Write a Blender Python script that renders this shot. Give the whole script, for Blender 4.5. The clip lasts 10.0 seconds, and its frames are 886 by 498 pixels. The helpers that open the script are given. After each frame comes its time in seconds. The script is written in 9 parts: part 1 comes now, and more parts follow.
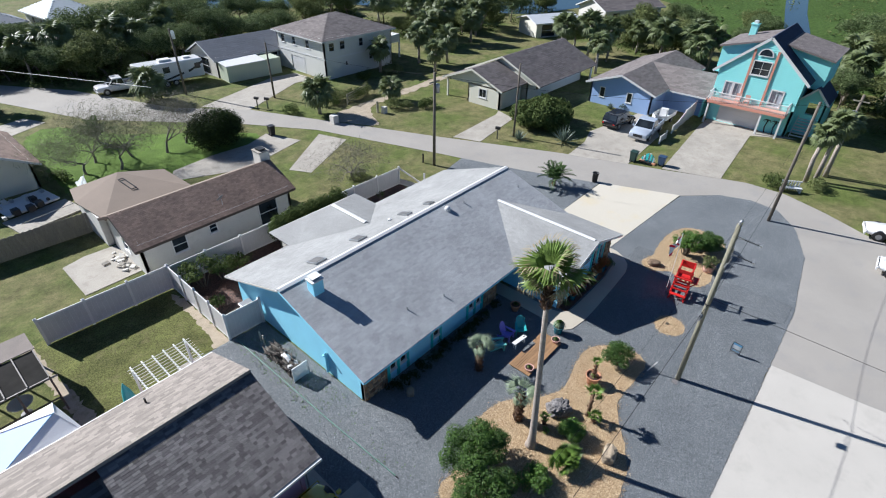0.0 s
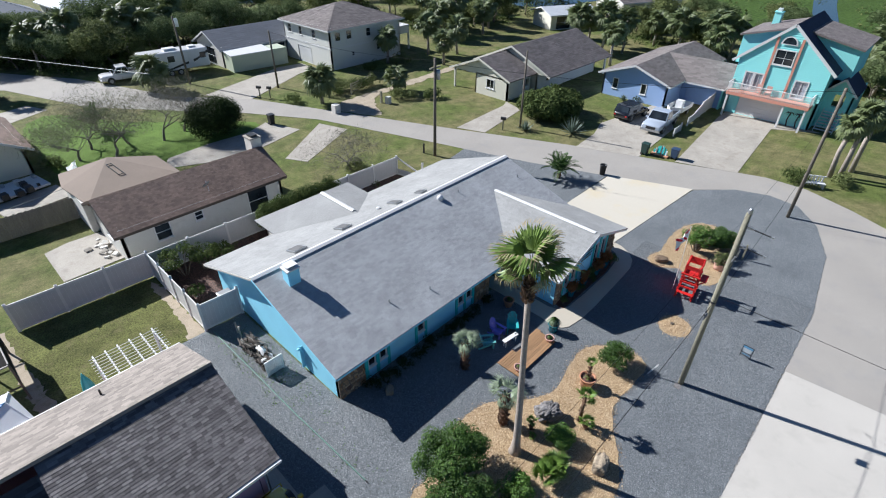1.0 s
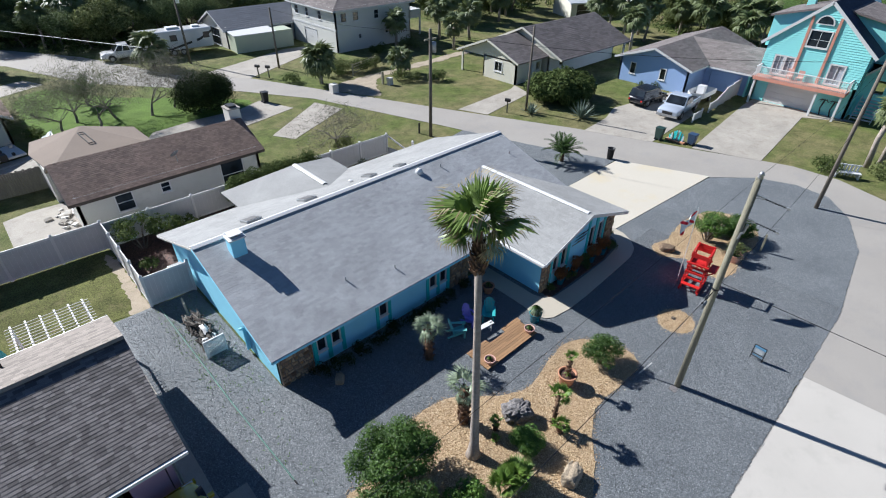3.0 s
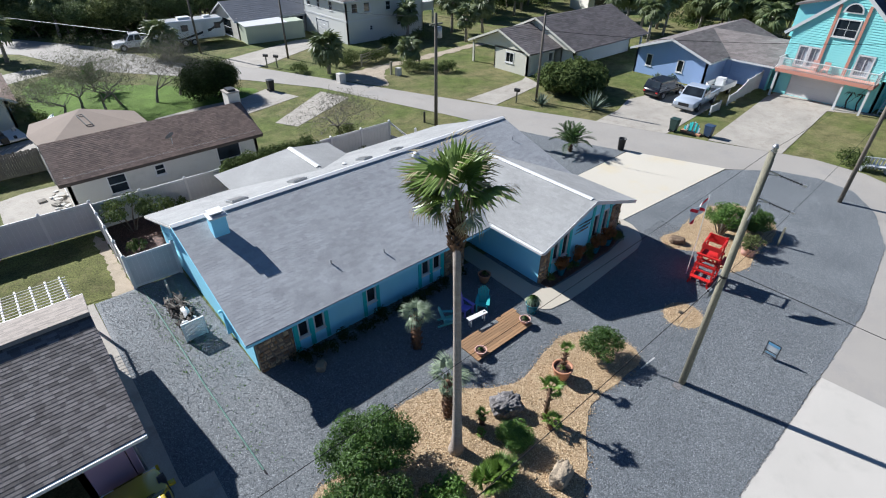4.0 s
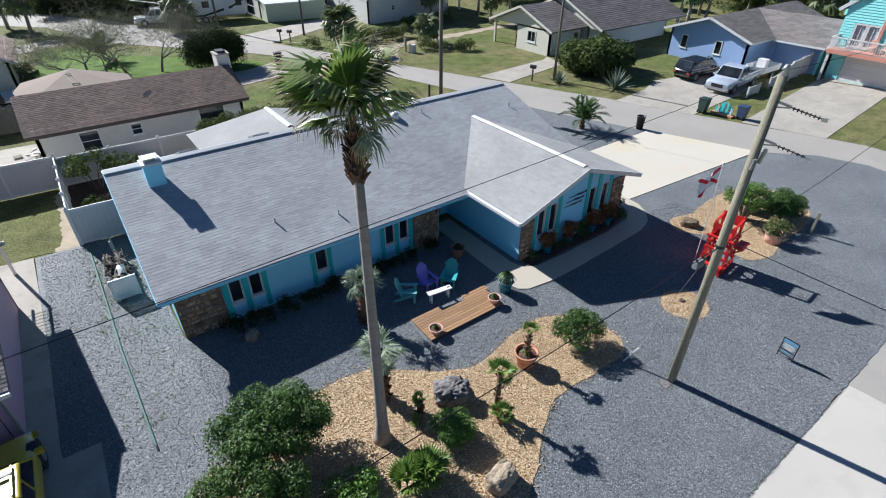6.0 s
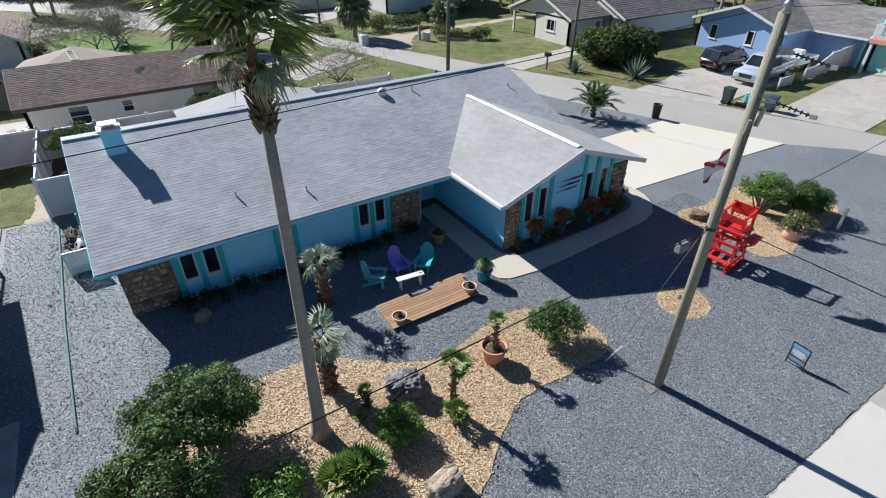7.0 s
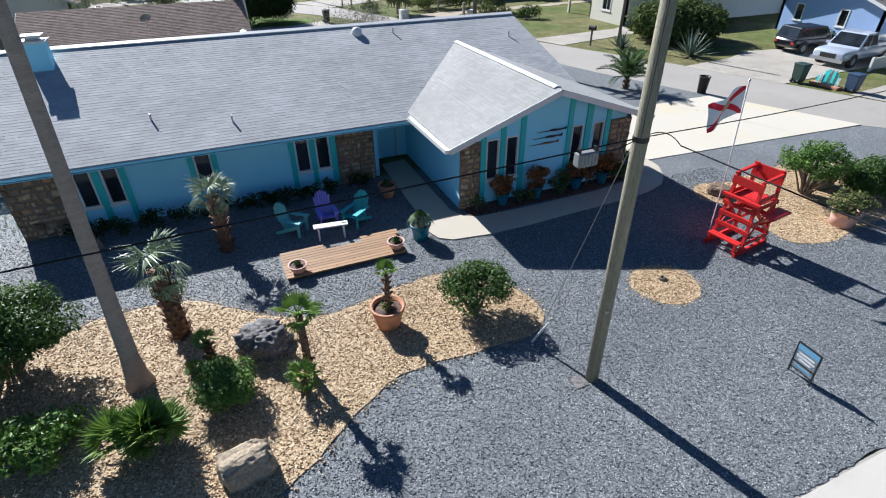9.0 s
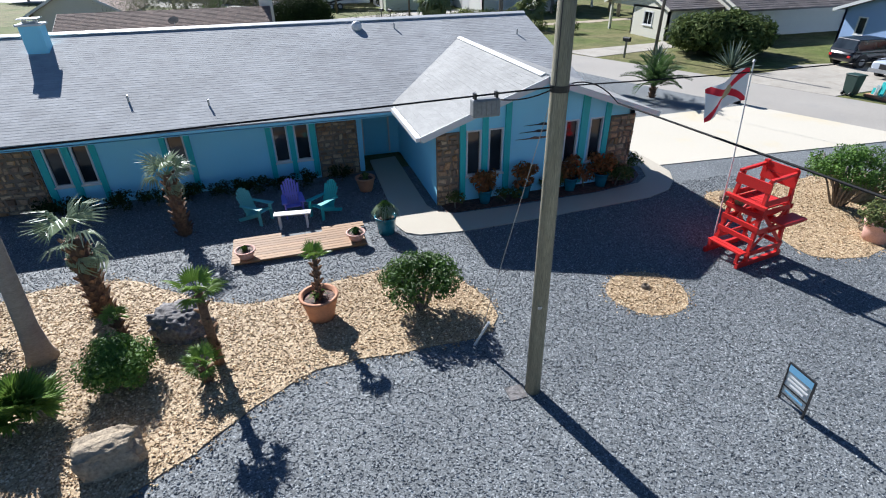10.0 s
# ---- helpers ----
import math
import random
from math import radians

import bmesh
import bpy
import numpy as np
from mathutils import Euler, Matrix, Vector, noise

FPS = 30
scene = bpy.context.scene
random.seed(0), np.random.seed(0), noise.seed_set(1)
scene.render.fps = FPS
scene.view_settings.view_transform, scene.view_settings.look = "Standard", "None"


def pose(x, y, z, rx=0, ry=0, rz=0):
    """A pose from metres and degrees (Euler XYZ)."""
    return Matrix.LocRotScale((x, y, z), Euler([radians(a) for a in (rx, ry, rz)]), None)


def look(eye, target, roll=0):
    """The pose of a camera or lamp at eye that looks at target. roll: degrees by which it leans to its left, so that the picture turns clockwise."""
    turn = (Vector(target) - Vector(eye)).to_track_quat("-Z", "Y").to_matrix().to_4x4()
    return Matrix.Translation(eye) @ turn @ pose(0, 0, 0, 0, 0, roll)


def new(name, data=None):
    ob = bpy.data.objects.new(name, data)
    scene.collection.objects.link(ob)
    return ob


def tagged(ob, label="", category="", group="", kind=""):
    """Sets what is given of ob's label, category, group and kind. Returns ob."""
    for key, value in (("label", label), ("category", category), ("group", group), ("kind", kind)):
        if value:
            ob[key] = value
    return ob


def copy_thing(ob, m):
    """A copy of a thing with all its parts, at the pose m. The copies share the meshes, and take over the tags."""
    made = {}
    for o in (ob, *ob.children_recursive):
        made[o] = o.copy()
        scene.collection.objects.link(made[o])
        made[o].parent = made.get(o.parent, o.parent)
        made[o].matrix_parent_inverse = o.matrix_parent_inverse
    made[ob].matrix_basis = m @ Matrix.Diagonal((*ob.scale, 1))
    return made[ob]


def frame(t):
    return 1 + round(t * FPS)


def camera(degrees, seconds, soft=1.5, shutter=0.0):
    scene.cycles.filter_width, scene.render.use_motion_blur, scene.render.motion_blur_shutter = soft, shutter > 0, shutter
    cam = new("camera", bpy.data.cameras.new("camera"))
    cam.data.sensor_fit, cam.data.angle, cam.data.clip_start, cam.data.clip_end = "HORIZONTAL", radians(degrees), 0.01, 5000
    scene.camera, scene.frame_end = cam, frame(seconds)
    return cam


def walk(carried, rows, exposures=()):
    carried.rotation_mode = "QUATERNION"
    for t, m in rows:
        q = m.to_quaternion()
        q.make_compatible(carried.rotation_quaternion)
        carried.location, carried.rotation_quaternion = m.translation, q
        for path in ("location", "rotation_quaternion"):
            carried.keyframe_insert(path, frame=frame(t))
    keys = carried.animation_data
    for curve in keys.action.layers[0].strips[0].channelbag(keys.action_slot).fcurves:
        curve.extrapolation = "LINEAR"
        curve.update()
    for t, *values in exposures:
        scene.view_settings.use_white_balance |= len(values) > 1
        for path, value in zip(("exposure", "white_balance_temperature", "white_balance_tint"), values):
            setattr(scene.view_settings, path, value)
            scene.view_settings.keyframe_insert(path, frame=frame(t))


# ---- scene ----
cam = camera(82.0, 10.0, 1.1)
PATH = [
    (0, (-21.755, -2.524, 20.361), (-20.509, -1.446, 19.227), 1.1),
    (0.5, (-20.751, -2.748, 19.676), (-19.54, -1.634, 18.538), 0.9),
    (1, (-19.816, -2.911, 19.011), (-18.617, -1.785, 17.873), 0.7),
    (1.5, (-18.907, -2.99, 18.37), (-17.715, -1.856, 17.233), 0.8),
    (2, (-18.121, -3.153, 17.731), (-16.94, -2.007, 16.595), 0.7),
    (2.5, (-17.377, -3.348, 17.033), (-16.22, -2.177, 15.897), 0.7),
    (4, (-15.576, -3.809, 15.106), (-14.484, -2.572, 13.976), 0.5),
    (4.5, (-14.846, -4.005, 14.42), (-13.791, -2.737, 13.29), 0.4),
    (5, (-14.098, -4.177, 13.763), (-13.06, -2.892, 12.636), 0.4),
    (5.5, (-13.283, -4.35, 13.107), (-12.269, -3.045, 11.98), 0.4),
    (7, (-10.195, -4.798, 11.028), (-9.3, -3.406, 9.904), 0.2),
    (7.5, (-9.094, -4.959, 10.249), (-8.258, -3.529, 9.129), 0.1),
    (8, (-7.999, -5.09, 9.508), (-7.217, -3.628, 8.39), 0.1),
    (8.5, (-6.77, -5.266, 8.672), (-6.048, -3.77, 7.557), 0.0),
    (9, (-5.625, -5.437, 7.936), (-4.969, -3.899, 6.839), -0.3),
    (9.5, (-4.481, -5.551, 7.262), (-3.902, -3.971, 6.18), -0.5),
    (10, (-3.313, -5.611, 6.637), (-2.816, -3.963, 5.62), -0.7),
]
walk(cam, [(t, look(eye, target, roll)) for t, eye, target, roll in PATH], [(0, 0.8, 5640, 10), (5, 0.8, 5640, 10), (8, 0.92, 5640, 10), (10, 1.02, 5640, 10)])

# ---------------------------------------------------------------- world and light
world = bpy.data.worlds.new("sky")
scene.world = world
world.use_nodes = True
_nt = world.node_tree
_bg = _nt.nodes["Background"]
_sky = _nt.nodes.new("ShaderNodeTexSky")
_sky.sky_type = "NISHITA"
_sky.sun_disc = False
SUN_EL, SUN_AZ = 34.0, 163.5      # height; heading of the light on the ground, counted clockwise from +y
_sky.sun_elevation = radians(SUN_EL)
_sky.sun_rotation = radians(SUN_AZ + 180)
_sky.ozone_density, _sky.dust_density = 6.0, 0.2
_nt.links.new(_sky.outputs["Color"], _bg.inputs["Color"])
_bg.inputs["Strength"].default_value = 0.04
_sd = bpy.data.lights.new("sun", "SUN")
_sd.energy, _sd.angle, _sd.color = 5.25, radians(0.55), (1.0, 0.925, 0.82)
sun = new("sun", _sd)
_h = Vector((math.sin(radians(SUN_AZ)), math.cos(radians(SUN_AZ)), 0)) * math.cos(radians(SUN_EL))
sun.matrix_world = look((0, 0, 60), Vector((0, 0, 60)) + _h + Vector((0, 0, -math.sin(radians(SUN_EL)))))

# ---------------------------------------------------------------- building helpers
UP = Vector((0, 0, 1))


class MB:
    """Collects the vertices and faces of one mesh."""

    def __init__(self):
        self.v, self.f = [], []

    def add(self, verts, faces):
        k = len(self.v)
        self.v += [tuple(p) for p in verts]
        self.f += [tuple(i + k for i in f) for f in faces]
        return self

    def box(self, x0, x1, y0, y1, z0, z1):
        return self.add([(x0, y0, z0), (x1, y0, z0), (x1, y1, z0), (x0, y1, z0), (x0, y0, z1), (x1, y0, z1), (x1, y1, z1), (x0, y1, z1)],
                        [(0, 3, 2, 1), (4, 5, 6, 7), (0, 1, 5, 4), (1, 2, 6, 5), (2, 3, 7, 6), (3, 0, 4, 7)])

    def obox(self, m, sx, sy, sz):
        """A box of that size round the origin of the matrix m."""
        c = [m @ Vector((x * sx / 2, y * sy / 2, z * sz / 2)) for z in (-1, 1) for x, y in ((-1, -1), (1, -1), (1, 1), (-1, 1))]
        return self.add(c, [(0, 3, 2, 1), (4, 5, 6, 7), (0, 1, 5, 4), (1, 2, 6, 5), (2, 3, 7, 6), (3, 0, 4, 7)])

    def beam(self, a, b, w, h):
        """A square bar from a to b, w wide and h high."""
        a, b = Vector(a), Vector(b)
        d = (b - a).normalized()
        side = d.cross(UP) if abs(d.z) < 0.98 else Vector((1, 0, 0))
        side.normalize()
        up = side.cross(d)
        c = [p + side * (sx * w / 2) + up * (sz * h / 2) for p in (a, b) for sx, sz in ((-1, -1), (1, -1), (1, 1), (-1, 1))]
        return self.add(c, [(0, 1, 2, 3), (7, 6, 5, 4), (0, 4, 5, 1), (1, 5, 6, 2), (2, 6, 7, 3), (3, 7, 4, 0)])

    def tube(self, pts, radii, seg=10, cap=True):
        pts = [Vector(p) for p in pts]
        if not hasattr(radii, "__len__"):
            radii = [radii] * len(pts)
        k = len(self.v)
        for i, p in enumerate(pts):
            d = (pts[min(i + 1, len(pts) - 1)] - pts[max(i - 1, 0)]).normalized()
            a = d.cross(Vector((0.31, 0.95, 0.07)) if abs(d.y) < 0.9 else Vector((1, 0, 0.1))).normalized()
            b = d.cross(a)
            self.v += [tuple(p + (a * math.cos(t) + b * math.sin(t)) * radii[i]) for t in (j * math.tau / seg for j in range(seg))]
        for i in range(len(pts) - 1):
            for j in range(seg):
                q = (j + 1) % seg
                self.f.append((k + i * seg + j, k + i * seg + q, k + (i + 1) * seg + q, k + (i + 1) * seg + j))
        if cap:
            self.f.append(tuple(k + j for j in reversed(range(seg))))
            self.f.append(tuple(k + (len(pts) - 1) * seg + j for j in range(seg)))
        return self

    def lathe(self, prof, seg=20, at=(0, 0, 0)):
        """prof: (radius, height) from bottom to top."""
        k, x, y, z = len(self.v), *at
        for r, h in prof:
            self.v += [(x + r * math.cos(t), y + r * math.sin(t), z + h) for t in (j * math.tau / seg for j in range(seg))]
        for i in range(len(prof) - 1):
            for j in range(seg):
                q = (j + 1) % seg
                self.f.append((k + i * seg + j, k + i * seg + q, k + (i + 1) * seg + q, k + (i + 1) * seg + j))
        self.f.append(tuple(k + j for j in reversed(range(seg))))
        self.f.append(tuple(k + (len(prof) - 1) * seg + j for j in range(seg)))
        return self

    def prism(self, pts, z0, z1):
        n = len(pts)
        return self.add([(x, y, z0) for x, y in pts] + [(x, y, z1) for x, y in pts],
                        [tuple(reversed(range(n))), tuple(range(n, 2 * n))] + [(i, (i + 1) % n, n + (i + 1) % n, n + i) for i in range(n)])

    def slab(self, pts, t):
        """A plate: its upper face pts, t thick."""
        pts = [Vector(p) for p in pts]
        nrm = (pts[1] - pts[0]).cross(pts[2] - pts[0]).normalized()
        if nrm.z < 0:
            pts.reverse()
            nrm = -nrm
        n = len(pts)
        return self.add([p - nrm * t for p in pts] + pts, [tuple(reversed(range(n))), tuple(range(n, 2 * n))] + [(i, (i + 1) % n, n + (i + 1) % n, n + i) for i in range(n)])

    def moved(self, m):
        self.v = [tuple(m @ Vector(p)) for p in self.v]
        return self

    def mesh(self, name="mesh"):
        me = bpy.data.meshes.new(name)
        me.from_pydata(self.v, [], self.f)
        if len(self.f) < 4000:
            bm = bmesh.new()
            bm.from_mesh(me)
            bmesh.ops.recalc_face_normals(bm, faces=bm.faces)
            bm.to_mesh(me)
            bm.free()
        me.update()
        return me


def finish(ob, mat, smooth=False, bev=0.0):
    if mat is not None and not ob.data.materials:
        ob.data.materials.append(mat)
    if smooth:
        ob.data.polygons.foreach_set("use_smooth", [True] * len(ob.data.polygons))
    if bev:
        b = ob.modifiers.new("bevel", "BEVEL")
        b.width, b.segments, b.limit_method = bev, 2, "ANGLE"
    return ob


def solo(name, mb, mat, label, category, kind="", group="", loc=(0, 0, 0), smooth=False, bev=0.0):
    """A thing of one mesh."""
    ob = new(name, mb.mesh(name) if isinstance(mb, MB) else mb)
    ob.location = loc
    finish(ob, mat, smooth, bev)
    return tagged(ob, label, category, group, kind)


def thing(name, loc, label, category, group="", rz=0.0, kind=""):
    ob = new(name)
    ob.empty_display_size = 0.2
    ob.matrix_basis = pose(*loc, 0, 0, rz)
    return tagged(ob, label, category, group, kind)


def part(name, mb, mat, parent, label="", smooth=False, bev=0.0, at=None, world=False, kind=""):
    """One mesh under a thing or a part. world: its numbers are the place's, not the thing's."""
    ob = new(name, mb.mesh(name) if isinstance(mb, MB) else mb)
    ob.parent = parent
    if world:
        ob.matrix_parent_inverse = parent.matrix_basis.inverted()
    if at is not None:
        ob.matrix_basis = at
    finish(ob, mat, smooth, bev)
    return tagged(ob, label, kind=kind)


# ---------------------------------------------------------------- materials
def nodes_of(m):
    m.use_nodes = True
    nt = m.node_tree
    return nt, nt.nodes["Principled BSDF"]


def noise_node(nt, scale, detail=4.0, coord="Object", rough=0.55, stretch=None):
    tc = nt.nodes.new("ShaderNodeTexCoord")
    n = nt.nodes.new("ShaderNodeTexNoise")
    n.inputs["Scale"].default_value, n.inputs["Detail"].default_value, n.inputs["Roughness"].default_value = scale, detail, rough
    if stretch:
        mp = nt.nodes.new("ShaderNodeMapping")
        mp.inputs["Scale"].default_value = stretch
        nt.links.new(tc.outputs[coord], mp.inputs["Vector"])
        nt.links.new(mp.outputs["Vector"], n.inputs["Vector"])
    else:
        nt.links.new(tc.outputs[coord], n.inputs["Vector"])
    return n


def ramp_node(nt, src, stops):
    r = nt.nodes.new("ShaderNodeValToRGB")
    while len(r.color_ramp.elements) < len(stops):
        r.color_ramp.elements.new(0.5)
    for e, (p, c) in zip(r.color_ramp.elements, stops):
        e.position, e.color = p, (*c, 1)
    nt.links.new(src, r.inputs["Fac"])
    return r.outputs["Color"]


def mix_node(nt, a, b, fac, mode="MIX"):
    n = nt.nodes.new("ShaderNodeMix")
    n.data_type, n.blend_type = "RGBA", mode
    for sock, val in ((n.inputs[0], fac), (n.inputs[6], a), (n.inputs[7], b)):
        if isinstance(val, (int, float)):
            sock.default_value = val
        elif isinstance(val, tuple):
            sock.default_value = (*val, 1)
        else:
            nt.links.new(val, sock)
    return n.outputs[2]


def bump_node(nt, bsdf, height, strength, dist):
    b = nt.nodes.new("ShaderNodeBump")
    b.inputs["Strength"].default_value, b.inputs["Distance"].default_value = strength, dist
    nt.links.new(height, b.inputs["Height"])
    nt.links.new(b.outputs["Normal"], bsdf.inputs["Normal"])


def shade(c, k):
    return tuple(min(1.0, max(0.0, x * k)) for x in c)


def surface(name, col, rough=0.7, fine=40.0, broad=1.2, vary=0.18, bump=0.3, dist=0.004, metal=0.0, random_by=None, rvary=0.25, spec=None, stretch=None, dirt=None, dirt_amt=0.35):
    """A painted, mineral or wooden surface: grain at two scales and a fine relief."""
    m = bpy.data.materials.new(name)
    nt, p = nodes_of(m)
    n1, n2 = noise_node(nt, fine, 5, stretch=stretch), noise_node(nt, broad, 5, stretch=stretch)
    c1 = ramp_node(nt, n1.outputs["Fac"], [(0.3, shade(col, 1 - vary)), (0.7, shade(col, 1 + vary))])
    c2 = ramp_node(nt, n2.outputs["Fac"], [(0.3, shade((1, 1, 1), 1 - vary)), (0.75, (1, 1, 1))])
    c = mix_node(nt, c1, c2, 1.0, "MULTIPLY")
    if dirt:
        n3 = noise_node(nt, broad * 2.3, 8, rough=0.7)
        f = ramp_node(nt, n3.outputs["Fac"], [(0.52, (0, 0, 0)), (0.72, (dirt_amt,) * 3)])
        c = mix_node(nt, c, dirt, f)
    if random_by:
        if random_by == "island":
            g = nt.nodes.new("ShaderNodeNewGeometry").outputs["Random Per Island"]
        else:
            g = nt.nodes.new("ShaderNodeObjectInfo").outputs["Random"]
        c3 = ramp_node(nt, g, [(0.0, shade((1, 1, 1), 1 - rvary)), (1.0, (1, 1, 1))])
        c = mix_node(nt, c, c3, 1.0, "MULTIPLY")
    nt.links.new(c, p.inputs["Base Color"])
    p.inputs["Roughness"].default_value, p.inputs["Metallic"].default_value = rough, metal
    if spec is not None:
        p.inputs["Specular IOR Level"].default_value = spec
    if bump:
        bump_node(nt, p, n1.outputs["Fac"], bump, dist)
    return m


def pebbles(name, stops, scale, rough=0.75, bump=0.9, dist=0.03, broad=((0.3, (0.8, 0.8, 0.8)), (0.7, (1, 1, 1))), seed=0.0, broad_scale=0.35):
    """Loose stone chips: cells of random colour, rounded by a relief."""
    m = bpy.data.materials.new(name)
    nt, p = nodes_of(m)
    tc = nt.nodes.new("ShaderNodeTexCoord")
    warp = noise_node(nt, scale * 1.3, 2)
    add = nt.nodes.new("ShaderNodeVectorMath")
    add.operation = "MULTIPLY_ADD"
    nt.links.new(warp.outputs["Color"], add.inputs[0])
    add.inputs[1].default_value = (0.45 / scale,) * 3
    nt.links.new(tc.outputs["Object"], add.inputs[2])
    v = nt.nodes.new("ShaderNodeTexVoronoi")
    v.inputs["Scale"].default_value = scale
    nt.links.new(add.outputs[0], v.inputs["Vector"])
    sep = nt.nodes.new("ShaderNodeSeparateColor")
    nt.links.new(v.outputs["Color"], sep.inputs["Color"])
    c = ramp_node(nt, sep.outputs["Red"], stops)
    n2 = noise_node(nt, broad_scale, 5)
    c = mix_node(nt, c, ramp_node(nt, n2.outputs["Fac"], list(broad)), 1.0, "MULTIPLY")
    gap = ramp_node(nt, v.outputs["Distance"], [(0.0, (1, 1, 1)), (0.85, (0.32, 0.32, 0.32))])
    nt.links.new(c, p.inputs["Base Color"])
    p.inputs["Roughness"].default_value = rough
    # chips lie at different heights as well
    h = mix_node(nt, gap, v.outputs["Color"], 0.4)
    bump_node(nt, p, h, bump, dist)
    return m


def leaf_mat(name, lo, hi, rough=0.5, trans=0.25, by="island"):
    m = bpy.data.materials.new(name)
    nt, p = nodes_of(m)
    g = nt.nodes.new("ShaderNodeNewGeometry").outputs["Random Per Island"] if by == "island" else nt.nodes.new("ShaderNodeObjectInfo").outputs["Random"]
    c = ramp_node(nt, g, [(0.0, lo), (1.0, hi)])
    n = noise_node(nt, 1.1, 3)
    c = mix_node(nt, c, ramp_node(nt, n.outputs["Fac"], [(0.3, (0.6, 0.62, 0.6)), (0.7, (1, 1, 1))]), 1.0, "MULTIPLY")
    nt.links.new(c, p.inputs["Base Color"])
    p.inputs["Roughness"].default_value = rough
    p.inputs["Specular IOR Level"].default_value = 0.35 if rough < 0.6 else 0.08
    tr = nt.nodes.new("ShaderNodeBsdfTranslucent")
    nt.links.new(c, tr.inputs["Color"])
    mx = nt.nodes.new("ShaderNodeMixShader")
    mx.inputs[0].default_value = trans
    nt.links.new(p.outputs[0], mx.inputs[1])
    nt.links.new(tr.outputs[0], mx.inputs[2])
    nt.links.new(mx.outputs[0], nt.nodes["Material Output"].inputs["Surface"])
    return m


def glass_dark(name, col=(0.02, 0.025, 0.03), rough=0.06):
    m = bpy.data.materials.new(name)
    nt, p = nodes_of(m)
    n = noise_node(nt, 0.9, 2)
    nt.links.new(ramp_node(nt, n.outputs["Fac"], [(0.35, shade(col, 0.6)), (0.7, shade(col, 1.8))]), p.inputs["Base Color"])
    p.inputs["Roughness"].default_value = rough
    return m


def grass_mat(name):
    """Lawn: fresh and dry patches, bare sandy spots."""
    m = bpy.data.materials.new(name)
    nt, p = nodes_of(m)
    n1, n2, n3, n4 = noise_node(nt, 5.0, 8, rough=0.8), noise_node(nt, 0.16, 6, rough=0.65), noise_node(nt, 0.9, 6, rough=0.7), noise_node(nt, 14.0, 6, rough=0.8)
    a = ramp_node(nt, n1.outputs["Fac"], [(0.3, (0.085, 0.12, 0.024)), (0.7, (0.175, 0.215, 0.06))])
    b = ramp_node(nt, n1.outputs["Fac"], [(0.3, (0.165, 0.15, 0.066)), (0.7, (0.29, 0.255, 0.125))])
    c = mix_node(nt, a, b, ramp_node(nt, n2.outputs["Fac"], [(0.4, (0.1, 0.1, 0.1)), (0.58, (0.9, 0.9, 0.9))]))
    c = mix_node(nt, c, ramp_node(nt, n3.outputs["Fac"], [(0.35, (0.6, 0.65, 0.6)), (0.6, (1.1, 1.1, 1.1))]), 1.0, "MULTIPLY")
    c = mix_node(nt, c, ramp_node(nt, n4.outputs["Fac"], [(0.38, (0.5, 0.5, 0.5)), (0.62, (1.15, 1.15, 1.15))]), 1.0, "MULTIPLY")
    nt.links.new(c, p.inputs["Base Color"])
    p.inputs["Roughness"].default_value = 0.9
    p.inputs["Specular IOR Level"].default_value = 0.15
    bump_node(nt, p, n4.outputs["Fac"], 0.8, 0.05)
    return m


M_GRASS = grass_mat("grass")
M_LAWN = surface("green_lawn", (0.165, 0.175, 0.055), 0.9, 14, 0.6, 0.6, 0.8, 0.05, spec=0.15, dirt=(0.2, 0.17, 0.09), dirt_amt=0.6)
M_BRIGHT = surface("fresh_lawn", (0.15, 0.24, 0.045), 0.9, 55, 0.7, 0.4, 0.8, 0.05, spec=0.15)
M_ROAD = surface("old_pale_asphalt", (0.35, 0.325, 0.29), 0.85, 90, 0.22, 0.14, 0.5, 0.006, dirt=(0.25, 0.245, 0.24), dirt_amt=0.5)
M_CONC = surface("new_concrete", (0.5, 0.47, 0.42), 0.8, 60, 0.35, 0.1, 0.3, 0.003, dirt=(0.36, 0.34, 0.3), dirt_amt=0.5)
M_DRIVE = surface("pale_drive_concrete", (0.57, 0.525, 0.435), 0.75, 60, 0.11, 0.09, 0.3, 0.003, dirt=(0.56, 0.46, 0.26), dirt_amt=0.75)
M_WALK = surface("walk_concrete", (0.47, 0.425, 0.345), 0.8, 60, 0.5, 0.1, 0.3, 0.003)
M_OLDCONC = surface("weathered_concrete", (0.42, 0.385, 0.33), 0.85, 50, 0.5, 0.25, 0.4, 0.004, dirt=(0.22, 0.19, 0.155), dirt_amt=0.75)
M_GRAVEL = pebbles("blue_grey_gravel", [(0.0, (0.085, 0.092, 0.096)), (0.5, (0.155, 0.168, 0.175)), (0.85, (0.205, 0.22, 0.229)), (1.0, (0.38, 0.4, 0.41))], 42, dist=0.014, bump=0.75, broad=((0.3, (0.72, 0.73, 0.75)), (0.7, (1, 1, 1))))
M_MULCH = pebbles("tan_stone_chips", [(0.0, (0.22, 0.145, 0.075)), (0.35, (0.35, 0.245, 0.135)), (0.8, (0.5, 0.37, 0.215)), (1.0, (0.68, 0.54, 0.36))], 34, dist=0.014, bump=0.65)
M_SOIL = pebbles("dark_bark", [(0.0, (0.035, 0.02, 0.014)), (0.6, (0.1, 0.05, 0.035)), (1.0, (0.2, 0.1, 0.07))], 22)
